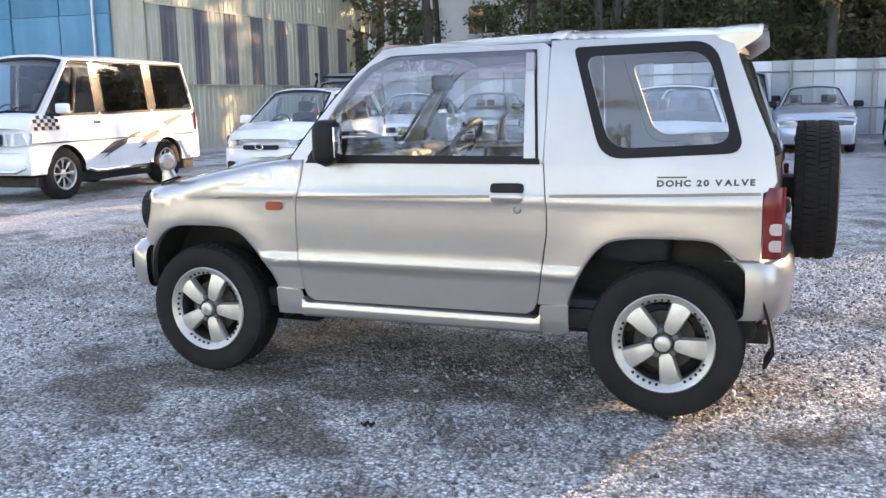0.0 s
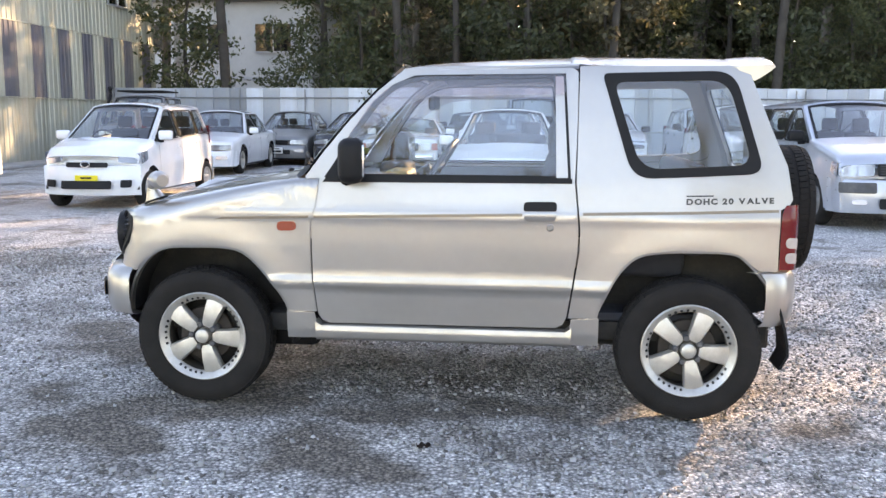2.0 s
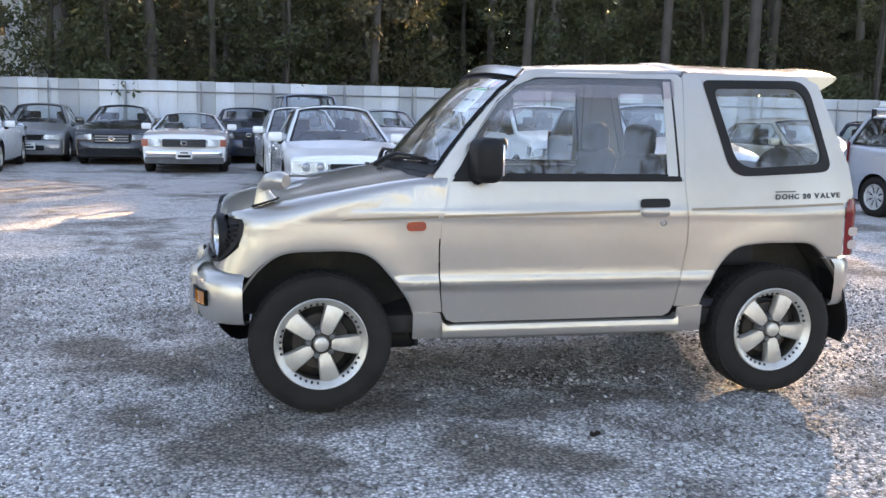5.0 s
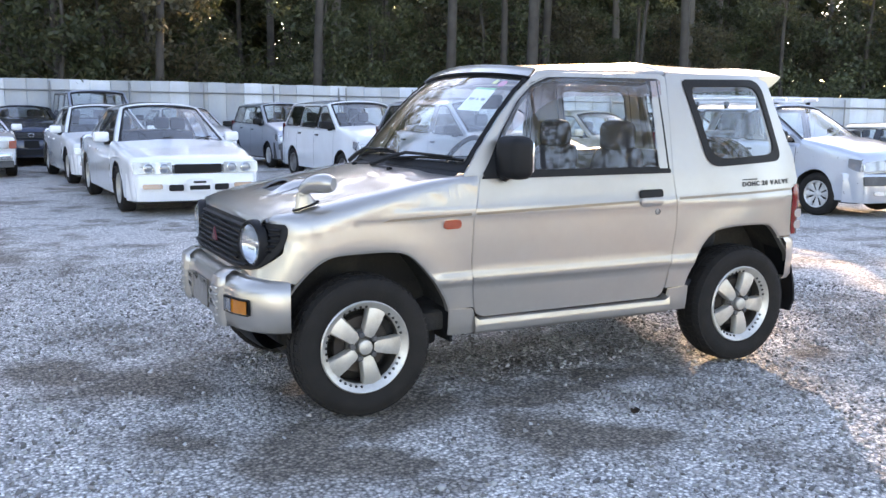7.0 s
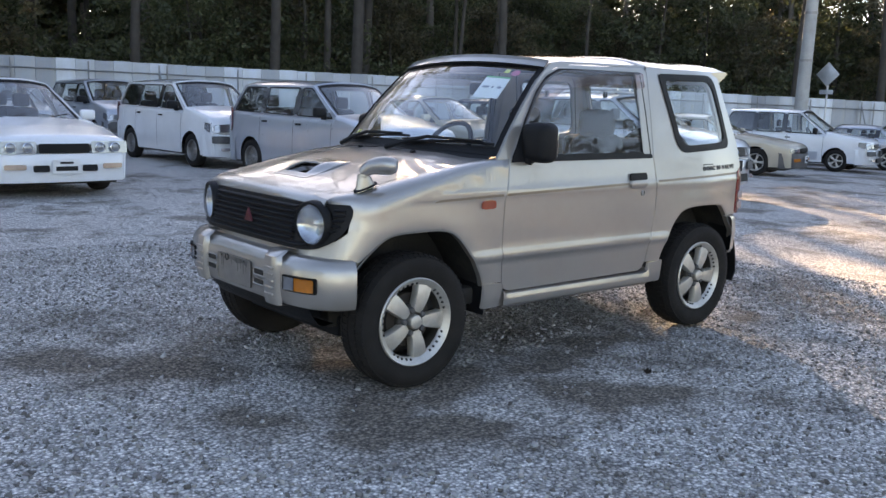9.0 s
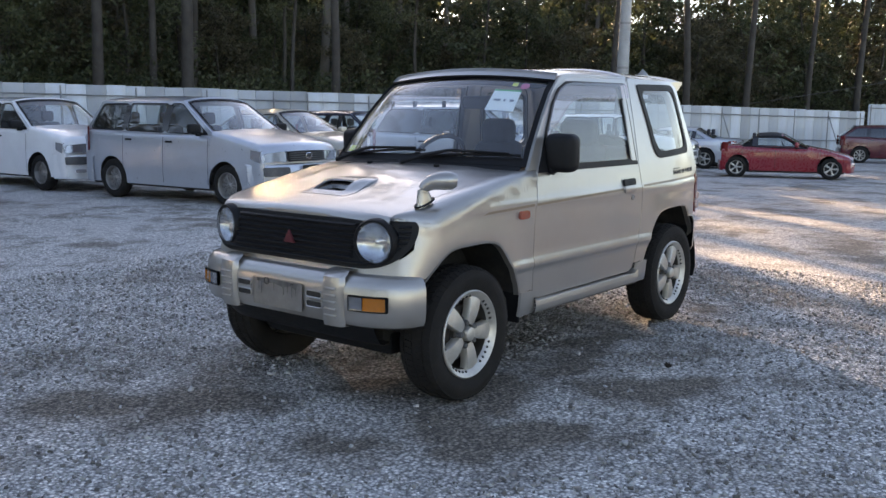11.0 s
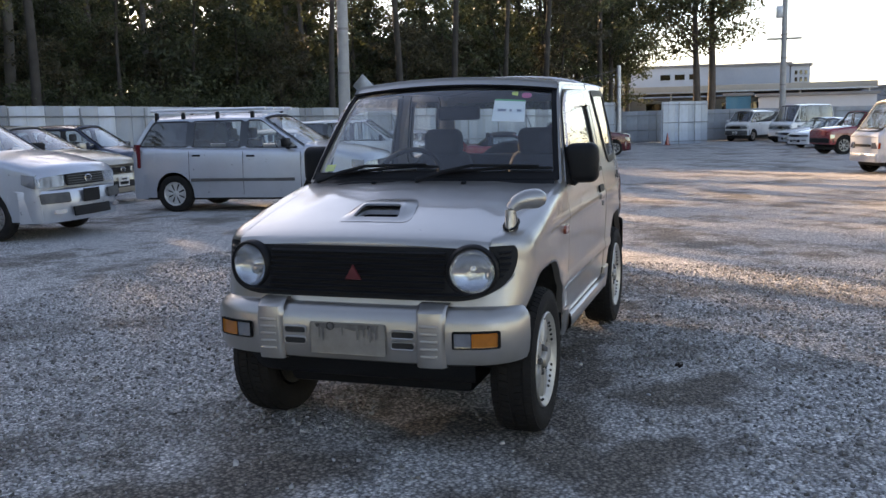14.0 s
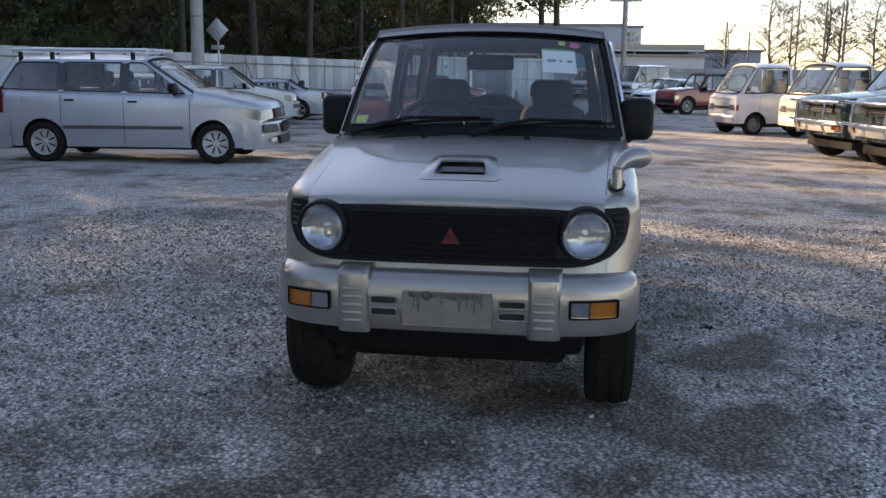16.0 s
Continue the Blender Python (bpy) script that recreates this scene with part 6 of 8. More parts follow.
l_.new(nz_.outputs["Color"], mz_.inputs["B"])
l_.new(mz_.outputs["Result"], n_["Principled BSDF"].inputs["Base Color"])
n_["Principled BSDF"].inputs["Roughness"].default_value = 0.85


def scatter_stones(n, seed):
    """Loose chips lying on the yard round the car, fewer on the bare and shade-painted spots."""
    g = np.random.default_rng(seed)
    p = np.stack([g.uniform(-5.2, 3.6, n), g.uniform(-3.9, 4.0, n)], axis=1)
    keep = np.ones(n, bool)
    for (a, b, rx, ry) in EARTH_AND_SHADE:
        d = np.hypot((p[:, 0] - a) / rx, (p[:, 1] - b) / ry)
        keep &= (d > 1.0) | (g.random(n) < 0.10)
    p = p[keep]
    n = len(p)
    cube = np.array([(x, y, z) for x in (-1, 1) for y in (-1, 1) for z in (-1, 1)], float)
    s = (0.0035 + 0.008 * g.random((n, 1, 1)) ** 2.2) * g.uniform(0.6, 1.3, (n, 1, 3))
    v = cube[None] * s * g.uniform(0.55, 1.1, (n, 8, 3))
    a, t1, t2 = g.uniform(0, 6.28, n), g.uniform(-0.6, 0.6, n), g.uniform(-0.6, 0.6, n)
    x = v[:, :, 0] * np.cos(a)[:, None] - v[:, :, 1] * np.sin(a)[:, None]
    y = v[:, :, 0] * np.sin(a)[:, None] + v[:, :, 1] * np.cos(a)[:, None]
    z = v[:, :, 2] * 0.75 + x * np.sin(t1)[:, None] + y * np.sin(t2)[:, None]
    gz = np.array([ground_z(q[0], q[1]) + 0.012 * noise.noise((q[0] * 0.9, q[1] * 0.9, 0)) - 0.004 for q in p])
    co = np.stack([x + p[:, 0:1], y + p[:, 1:2], z + gz[:, None] + 0.003], axis=2).reshape(-1, 3)
    quad = np.array([(0, 1, 3, 2), (4, 6, 7, 5), (0, 4, 5, 1), (2, 3, 7, 6), (0, 2, 6, 4), (1, 5, 7, 3)])
    idx = (quad[None] + 8 * np.arange(n)[:, None, None]).reshape(-1)
    me = bpy.data.meshes.new("loose_stones")
    me.vertices.add(8 * n)
    me.vertices.foreach_set("co", co.astype(np.float32).ravel())
    me.loops.add(len(idx))
    me.loops.foreach_set("vertex_index", idx.astype(np.int32))
    me.polygons.add(6 * n)
    me.polygons.foreach_set("loop_start", np.arange(0, 24 * n, 4, dtype=np.int32))
    me.update(calc_edges=True)
    me.materials.append(M["stone"])
    return tagged(new("loose_stones", me), "loose pale grey stone chips on the yard", "gravel", kind="stuff")


scatter_stones(66000, 3)
M["dead_leaf"] = mat("dead leaf", (0.035, 0.022, 0.015), 0.8, 0, 0.3, 40, 0.3, 200)
bm = bmesh.new()
grid(bm, [[(-0.030 + 0.06 * i / 6, (j - 1) * 0.022 * math.sin(math.pi * (i + 0.3) / 6.6), 0.012 + 0.012 * abs(j - 1) + 0.008 * math.sin(i * 2.3 + j)) for j in range(3)] for i in range(7)])
bmesh.ops.solidify(bm, geom=bm.faces[:], thickness=0.002)
lf = tagged(part("dead_leaf", bm, "dead_leaf"), "curled dark brown dead leaf on the gravel", "leaf")
lf.matrix_basis = pose(0.0, -1.18, 0.0, 0, 0, 20)

# ---- cars ----
ROW = "cars parked along the fence"
EAST = "vehicles parked across the yard"
van = build_car("van", "white four-wheel-drive van with grey splash decals and dark windows", "van", ROW, spec_van("white"))
put_car(van, -8.9, 7.0, -87)
# decals on the van's flank
def van_decal(o, mt, nm):
    s_ = spec_van("white")
    f = lambda x, z: (x, -(s_["W"] * (1 - (0.035 * max(0, (z - 0.55) / 0.5) ** 2)) + 0.016), z)
    part(nm, panel(o, f, 0.002, 0.1, skirt=False), mt, van)
for o in ([(0.30, 0.62), (0.95, 0.86), (0.88, 0.90), (0.62, 0.84), (0.40, 0.72), (0.55, 0.68)], [(0.85, 0.86), (1.65, 1.10), (1.95, 1.13), (1.50, 1.12), (1.05, 1.02), (1.15, 0.97)], [(-0.55, 0.52), (0.05, 0.72), (0.10, 0.80), (-0.25, 0.76), (-0.60, 0.60), (-0.40, 0.60)], [(0.1, 0.78), (0.45, 0.86), (0.40, 0.90), (0.15, 0.84)]):
    van_decal(o, "greyink", "splash_decal")
for i in range(7):
    for j in range(4):
        if (i + j) % 2 == 0:
            van_decal([(-1.86 + 0.07 * i, 0.98 + 0.05 * j), (-1.79 + 0.07 * i, 0.98 + 0.05 * j), (-1.79 + 0.07 * i, 1.03 + 0.05 * j), (-1.86 + 0.07 * i, 1.03 + 0.05 * j)], "ink", "check")
van_decal([(-1.95, 0.795), (1.9, 0.795), (1.9, 0.815), (-1.95, 0.815)], "greyink", "pinstripe")
bm = bmesh.new()
tube(bm, [(-0.85, -0.80, 0.42), (-0.72, -0.88, 0.36), (0.55, -0.88, 0.36), (0.68, -0.80, 0.42)], 0.025, 8)
part("side_step", bm, "chrome", van)
bm = bmesh.new()
tube(bm, [(-2.02, 0.80, 0.50), (-2.10, 0.70, 0.44), (-2.14, 0.0, 0.44), (-2.10, -0.70, 0.44), (-2.02, -0.80, 0.50)], 0.028, 8)
part("nudge_bar", bm, "chrome", van)

kei = put_car(build_car("hatchback", "white small hatchback with a yellow number plate", "car", ROW, spec_kei("white", bow=0.20)), -6.0, 9.3, -88)
put_car(build_car("sedan", "white four-door sedan with slim headlights", "car", ROW, spec_sedan("white")), -7.35, 17.0, -86)
put_car(build_car("sedan", "dark grey saloon half hidden by the fence", "car", ROW, spec_sedan("grey", xF=-2.15, xR=2.1, hood=[(-2.15, 0.70), (-2.0, 0.77), (-1.5, 0.85), (-0.92, 0.93)], deck=[(1.62, 0.95), (2.0, 0.93), (2.1, 0.86)], xf=-1.3, xr=1.3)), -6.75, 21.2, -87)
put_car(build_car("sedan", "glossy black saloon with a wide chrome grille", "car", ROW, spec_sedan("black", H=1.45, W=0.90, hood=[(-2.33, 0.76), (-2.2, 0.83), (-1.6, 0.92), (-0.92, 0.99)], belt=(0.94, 0.98), deck=[(1.62, 1.0), (2.2, 0.98), (2.33, 0.9)],
      front=[("headlight", 0.46, 0.84, 0.60, 0.76, -0.0, "lens"), ("grille", -0.40, 0.40, 0.52, 0.74, 0.03, "plastic"), ("air_intake", -0.6, 0.6, 0.26, 0.40, 0.07, "plastic")], slats=[(-0.38, 0.38, 0.54, 0.72, 3, "steel", 0.04)], emblem=(0.63, 0.07), plate=None)), -4.65, 20.6, -89)
put_car(build_car("coupe", "white classic coupe with square lamps and dark side panels", "car", ROW, spec_sedan("white", W=0.89, H=1.30, xF=-2.16, xR=2.2, xf=-1.28, xr=1.17, A0=-0.55, A1=0.05, C1=0.85, C0=1.45, hood=[(-2.16, 0.73), (-2.05, 0.80), (-1.5, 0.86), (-0.55, 0.90)], belt=(0.86, 0.88),
      deck=[(1.45, 0.90), (2.1, 0.86), (2.2, 0.78)], pillars=[0.95], doors=1, bumper=(0.36, 0.50), bmat="chrome", bow=0.08, sill=0.26,
      front=[("headlight", 0.48, 0.72, 0.58, 0.73, 0.02, "lens"), ("indicator", 0.73, 0.86, 0.58, 0.73, 0.02, "orange"), ("grille", -0.44, 0.44, 0.57, 0.73, 0.03, "plastic"), ("valance_panel", -0.80, 0.80, 0.22, 0.35, -0.02, "trim")],
      slats=[(-0.43, 0.43, 0.58, 0.72, 4, "trim", 0.04)], emblem=(0.65, 0.07), seats=[(0.35, 1)])), -2.75, 17.4, -90)
put_car(build_car("sedan", "dark estate car behind the coupe", "car", ROW, spec_wagon("navy", H=1.45)), -1.5, 21.4, -88)
put_car(build_car("minivan", "blue grey people carrier with tall cabin", "van", ROW, spec_wagon("bluegrey", H=1.85, xF=-2.2, xR=2.3, A0=-1.25, A1=-0.35, C1=2.0, C0=2.25, hood=[(-2.2, 0.85), (-2.0, 0.95), (-1.6, 1.03), (-1.25, 1.10)], deck=[(2.25, 1.08), (2.3, 1.0)], belt=(1.05, 1.08), Wr=0.68, xf=-1.4, xr=1.45, r=0.31)), 0.15, 20.7, -86)
put_car(build_car("sedan", "white older saloon with chrome trim", "car", ROW, spec_sedan("white", W=0.84, mirror="white")), -0.38, 15.15, -87)
put_car(build_car("sedan", "white hardtop saloon with twin round lamps and dark grille", "car", ROW, spec_sedan("white", bow=0.10, front=[("headlight", 0.33, 0.80, 0.545, 0.690, 0.016, "lens"), ("grille", -0.30, 0.30, 0.555, 0.665, 0.02, "plastic"), ("fog_lamp", 0.46, 0.70, 0.36, 0.42, 0.085, "fog"), ("air_intake", 0.20, 0.38, 0.33, 0.41, 0.075, "plastic")],
      round=[(0.43, 0.618, 0.055, 0.035), (0.62, 0.618, 0.055, 0.045)], plate=(0.31, "white"))), -0.14, 9.87, -88)
put_car(build_car("sedan", "pale silver compact saloon with a dark grille", "car", ROW, spec_sedan("grey_silver", W=0.845, H=1.46, xF=-2.15, xR=2.2, xf=-1.3, xr=1.3, A0=-1.05, A1=-0.2, hood=[(-2.15, 0.74), (-2.0, 0.83), (-1.6, 0.92), (-1.05, 0.99)], belt=(0.93, 0.97), deck=[(1.62, 1.0), (2.1, 0.98), (2.2, 0.9)],
      front=[("headlight", 0.40, 0.80, 0.60, 0.77, -0.01, "lens"), ("grille", -0.36, 0.36, 0.60, 0.70, 0.02, "plastic"), ("air_intake", -0.42, 0.42, 0.26, 0.38, 0.075, "plastic")], emblem=(0.66, 0.05), plate=None, mirror="plastic")), 1.95, 18.7, -89)
put_car(build_car("van", "silver boxy delivery wagon with dark bumpers", "van", ROW, spec_wagon("grey_silver", bmat="trim")), 4.45, 18.6, -88)
put_car(build_car("wagon", "white delivery wagon with black lower bumper", "car", ROW, spec_wagon("white", wheel="steel")), 4.2, 13.0, -87)
put_car(build_car("wagon", "silver delivery wagon with plain steel wheels", "car", ROW, spec_wagon("grey_silver", wheel="steel")), 4.55, 8.6, -85.5)
put_car(build_car("sedan", "pale gold compact saloon parked between wagons", "car", ROW, spec_sedan("gold", H=1.47, W=0.84, xF=-2.15, xR=2.15, xf=-1.3, xr=1.25, hood=[(-2.15, 0.74), (-2.0, 0.82), (-1.6, 0.90), (-0.98, 0.98)], A0=-0.98, belt=(0.92, 0.96), deck=[(1.62, 0.98), (2.05, 0.97), (2.15, 0.9)], emblem=(0.62, 0.06), bmat="gold")), 9.0, 11.6, -86)
put_car(build_car("hatchback", "dark blue small hatchback at the back of the row", "car", ROW, spec_kei("navy", plate=None)), 13.5, 14.0, -84)
rackcar = build_car("wagon", "silver wagon with hubcaps and an aluminium roof rack", "car", ROW, spec_wagon("grey_silver", strip=[(0.50, 0.55, "trim", -0.82, 0.95)]))
put_car(rackcar, 8.6, 6.1, -84)
rk = new("roof_rack")
rk.parent = rackcar
for x in (-0.05, 0.55, 1.15, 1.62):
    bm = bmesh.new()
    tube(bm, [(x, -0.62, 1.60), (x, 0.62, 1.60)], 0.014, 6)
    part("crossbar", bm, "rack", rk)
    for y in (-0.60, 0.60):
        part("foot", boxed(x - 0.028, x + 0.028, y - 0.03, y + 0.03, 1.45, 1.60, 0.012), "plastic", rk)
for y in (-0.55, -0.2, 0.2, 0.55):
    bm = bmesh.new()
    tube(bm, [(-0.25, y, 1.635), (1.95 if abs(y) < 0.5 else 1.5, y, 1.635)], 0.026, 8)
    part("rail", bm, "rack", rk)
put_car(build_car("sedan", "dark gold saloon with yellow fog lamps", "car", ROW, spec_sedan("gold", H=1.36, front=[("headlight", 0.42, 0.82, 0.56, 0.66, 0.0, "lens"), ("grille", -0.38, 0.38, 0.57, 0.66, 0.02, "plastic"), ("fog_lamp", 0.50, 0.74, 0.36, 0.43, 0.085, "amber")], bmat="trim")), 15.6, 9.2, -72)
put_car(build_car("wagon", "white and silver two-tone family wagon", "car", ROW, spec_wagon("white", H=1.64, strip=[(0.30, 0.52, "grey_silver", -0.8, 0.8)], pillars=[0.15, 0.95], xF=-2.15, xR=2.1, hood=[(-2.15, 0.80), (-2.0, 0.88), (-1.5, 0.97), (-0.98, 1.05)], belt=(0.98, 1.0), bmat="white", wheel="alloy")), 20.6, 9.6, -76)
put_car(build_car("roadster", "red open two-seater with a raised black soft top", "car", EAST, spec_sedan("red", W=0.70, H=1.175, xF=-1.68, xR=1.62, xf=-1.12, xr=1.16, r=0.275, A0=-0.55, A1=0.10, C1=0.62, C0=1.05, hood=[(-1.68, 0.55), (-1.5, 0.62), (-1.0, 0.74), (-0.55, 0.82)], belt=(0.77, 0.80), deck=[(1.05, 0.83), (1.5, 0.82), (1.62, 0.74)], Wr=0.48, pillars=[0.72], doors=1,
      bumper=(0.18, 0.44), front=[("headlight", 0.36, 0.62, 0.45, 0.52, 0.0, "lens")], slats=[], plate=None, seats=[(0.35, 1)], zseat=0.40, sill=0.20, dpill=0.28, soft="plastic")), 19.9, 4.65, -71)
put_car(build_car("sedan", "low silver saloon with orange tail", "car", EAST, spec_sedan("grey_silver", H=1.3)), 23.6, 9.6, 100)
put_car(build_car("hatchback", "wine red crossover with a green-tinted windscreen", "car", EAST, spec_wagon("wine", privacy=1, H=1.56, W=0.88, A0=-0.98, A1=-0.15, C1=1.45, C0=1.98, hood=[(-2.08, 0.85), (-1.95, 0.93), (-1.5, 1.0), (-0.98, 1.06)], belt=(0.98, 1.08), wheel="multi", r=0.34, front=[("headlight", 0.46, 0.82, 0.70, 0.80, -0.0, "lens"), ("grille", -0.42, 0.42, 0.52, 0.76, 0.02, "plastic")], plate=None, slats=[], emblem=None, bmat="wine")), 36.4, 5.6000000000000005, -70)
for (x, y, hd, lab, pt, sp_) in ((56.5, -1.7, 150, "white delivery van with a dark bumper", "white", spec_van("white", bmat="trim", H=1.9)), (53.4, -4.4, 140, "white high-roof van facing the yard", "white", spec_van("white", H=2.2))):
    put_car(build_car("van", lab, "van", EAST, sp_), x, y, hd)
put_car(build_car("sedan", "pale blue silver saloon parked by vans", "car", EAST, spec_sedan("bluegrey", paint="grey_silver")), 49.0, -5.2, 130)
put_car(build_car("sedan", "white saloon parked by vans", "car", EAST, spec_sedan("white")), 45.0, -5.6, 125)


def spec_truck(colour, **k):
    s = spec_van(colour, W=0.70, H=1.78, xf=-1.05, xr=0.86, xF=-1.62, xR=1.64, r=0.27, rw=0.15, A0=-1.42, A1=-0.98, C1=-0.02, C0=0.02, hood=[(-1.62, 0.95), (-1.42, 1.08)], deck=[(0.02, 0.82), (1.64, 0.82)], belt=(1.04, 1.04), Wr=0.58, pillars=[],
                  bumper=(0.30, 0.52), slope=0.10, zref=0.6, bow=0.07, sill=0.30, front=[("headlight", 0.40, 0.62, 0.62, 0.76, 0.0, "lens"), ("indicator", 0.62, 0.69, 0.62, 0.76, 0.0, "orange"), ("grille_bar", -0.36, 0.36, 0.66, 0.72, 0.01, "plastic")],
                  slats=[], plate=None, seats=[(-0.42, 1)], zseat=0.85, gaps=[-0.95, 0.0], tail=(0.6, 0.8), wheel="steel", dpill=0.10, privacy=0.5, doors=0, wsbow=0.06, roofbow=0.03, rwbow=0.0, bwrap=0.1)
    s.update(k)
    return s


put_car(build_car("kei_truck", "small white cab-over truck with plain steel wheels", "truck", EAST, spec_truck("white", bmat="grey_silver")), 19.95, -5.6, 112)
put_car(build_car("kei_truck", "small cream white cab-over truck with chrome front trim", "truck", EAST, spec_truck("cream", bmat="cream")), 18.1, -6.95, 115)


def spec_suv(colour, **k):
    s = spec_wagon(colour, W=0.80, H=1.80, xF=-1.95, xR=2.0, xf=-1.25, xr=1.2, r=0.36, rw=0.23, A0=-0.72, A1=-0.22, C1=1.75, C0=1.92, hood=[(-1.95, 0.98), (-1.85, 1.04), (-1.3, 1.09), (-0.72, 1.13)], deck=[(1.92, 1.12), (2.0, 1.0)], belt=(1.08, 1.10), Wr=0.66, sill=0.42, bumper=(0.48, 0.66), bmat="cream", bow=0.07, zref=0.8, slope=0.08,
                   front=[("headlight", 0.48, 0.70, 0.80, 0.95, 0.0, "lens"), ("grille", -0.44, 0.44, 0.80, 0.95, 0.01, "plastic"), ("fog_lamp", 0.52, 0.70, 0.53, 0.61, 0.08, "amber")], slats=[(-0.42, 0.42, 0.81, 0.94, 3, "chrome", 0.02)], emblem=None, plate=None, zseat=0.85, wheel="multi", strip=[(0.50, 0.72, "grey_silver", -0.8, 0.75)])
    s.update(k)
    return s


for x, y, hd in ((11.9, -6.35, 106), (9.75, -6.65, 106)):
    b = put_car(build_car("off_roader", "dark green off-roader with chrome nudge bar and silver lower body", "car", EAST, spec_suv("green")), x, y, hd)
    bg_ = new("nudge_guard")
    bg_.parent = b
    for yy in (-0.42, 0.42):
        bm = bmesh.new()
        tube(bm, [(-2.02, yy, 0.45), (-2.10, yy, 0.60), (-2.08, yy, 0.98), (-2.0, yy, 1.02)], 0.026, 8)
        part("upright", bm, "chrome", bg_)
    for z in (0.66, 0.98):
        bm = bmesh.new()
        tube(bm, [(-2.02, -0.75, z), (-2.10, -0.42, z), (-2.10, 0.42, z), (-2.02, 0.75, z)], 0.024, 8)
        part("crossbar", bm, "chrome", bg_)
jeep = put_car(build_car("jeep", "red open-bodied jeep with wide black tyres", "car", EAST, spec_suv("red", H=1.75, W=0.78, r=0.38, strip=[], bmat="ink", soft="plastic", belt=(1.0, 1.0), front=[("grille", -0.5, 0.5, 0.72, 0.95, 0.01, "red")], slats=[])), 36.3, -5.9, 118)
suv = build_car("off_roader", "dark grey off-roader with roof rack and raised air intake", "car", ROW, spec_suv("grey", H=1.86, bmat="trim", strip=[]))
put_car(suv, -10.3, 19.0, -80)
part("roof_rack", boxed(-0.1, 1.6, -0.62, 0.62, 1.93, 1.97, 0.015), "plastic", suv)
bm = bmesh.new()
tube(bm, [(-0.85, 0.80, 0.95), (-0.75, 0.82, 1.15), (-0.25, 0.74, 1.85), (-0.25, 0.74, 2.0), (-0.33, 0.74, 2.02)], [0.04, 0.04, 0.035, 0.05, 0.05], 8)
part("air_intake", bm, "plastic", suv)
# ---- fence of flat steel sheets on posts ----
M["sheet"] = mat("pale steel sheet", (0.38, 0.42, 0.47), 0.45, 0.25, 0.10, 1.5, 0.03, 60, dirt=(0.36, 0.34, 0.30), dirt_amt=0.5, per_object=0.38, streak=0.4)
M["fence_tube"] = mat("dull scaffold tube", (0.24, 0.25, 0.26), 0.5, 0.5, 0.15, 5, 0.04, 120, dirt=(0.20, 0.16, 0.12), dirt_amt=0.4)
M["gate_sheet"] = mat("bluish gate sheet", (0.38, 0.44, 0.51), 0.45, 0.3, 0.12, 2.0, 0.03, 60, dirt=(0.30, 0.28, 0.25), dirt_amt=0.4, per_object=0.14)
M["old_sheet"] = mat("grey weathered sheet", (0.30, 0.33, 0.36), 0.6, 0.2, 0.15, 2.0, 0.03, 60, dirt=(0.22, 0.20, 0.17), dirt_amt=0.5, per_object=0.14)


def sheet_mesh(w, h):
    """One folded sheet: flat pan, turned-in edges."""
    bm = bmesh.new()
    prof = [(0.0, 0.020), (0.006, 0.0), (0.03, -0.004), (w * 0.5, 0.0), (w - 0.03, -0.004), (w - 0.006, 0.0), (w - 0.001, 0.020)]
    grid(bm, [[(x, y, z) for z in (0.0, 0.02, h - 0.02, h)] for x, y in prof])
    return bm


def build_fence(name, label, pts, h, w, material, post_gap=2.0, inner=-1, rails=(0.12, 0.85, 1.85), props=False):
    """Sheets along a line, with posts and rails on the yard's side."""
    top = thing(name, label, "fence")
    src = None
    for (x0, y0), (x1, y1) in zip(pts, pts[1:]):
        L = math.hypot(x1 - x0, y1 - y0)
        n = max(1, round(L / w))
        a = math.atan2(y1 - y0, x1 - x0)
        nx, ny = math.sin(a) , -math.cos(a)
        for i in range(n):
            k = i / n
            x, y = x0 + (x1 - x0) * k, y0 + (y1 - y0) * k
            m = Matrix.Translation((x, y, ground_z(x, y) + 0.02 + random.uniform(-0.012, 0.012))) @ Matrix.Rotation(a, 4, "Z") @ Matrix.Diagonal((L / n / w, 1, 1, 1))
            if src is None:
                src = part("panel", sheet_mesh(w, h), material, top)
                src.matrix_basis = m
            else:
                share("panel", src, top, m)
        for z in rails:
            bm = bmesh.new()
            tube(bm, [(x0 + (x1 - x0) * j / 6 + nx * 0.06, y0 + (y1 - y0) * j / 6 + ny * 0.06, ground_z(x0 + (x1 - x0) * j / 6, 0) + z * h / 2.13) for j in range(7)], 0.024, 6)
            part("rail", bm, "fence_tube", top)
        for i in range(int(L / post_gap) + 1):
            k = i * post_gap / L
            x, y = x0 + (x1 - x0) * k + nx * 0.11, y0 + (y1 - y0) * k + ny * 0.11
            g = ground_z(x, y)
            bm = bmesh.new()
            tube(bm, [(x, y, g - 0.1), (x, y, g + h - 0.03)], 0.025, 7)
            part("post", bm, "fence_tube", top)
            if props and i % 3 == 1:
                bm = bmesh.new()
                tube(bm, [(x, y, g + h * 0.92), (x + nx * 0.9, y + ny * 0.9, g)], 0.025, 7)
                part("brace", bm, "fence_tube", top)
    return top


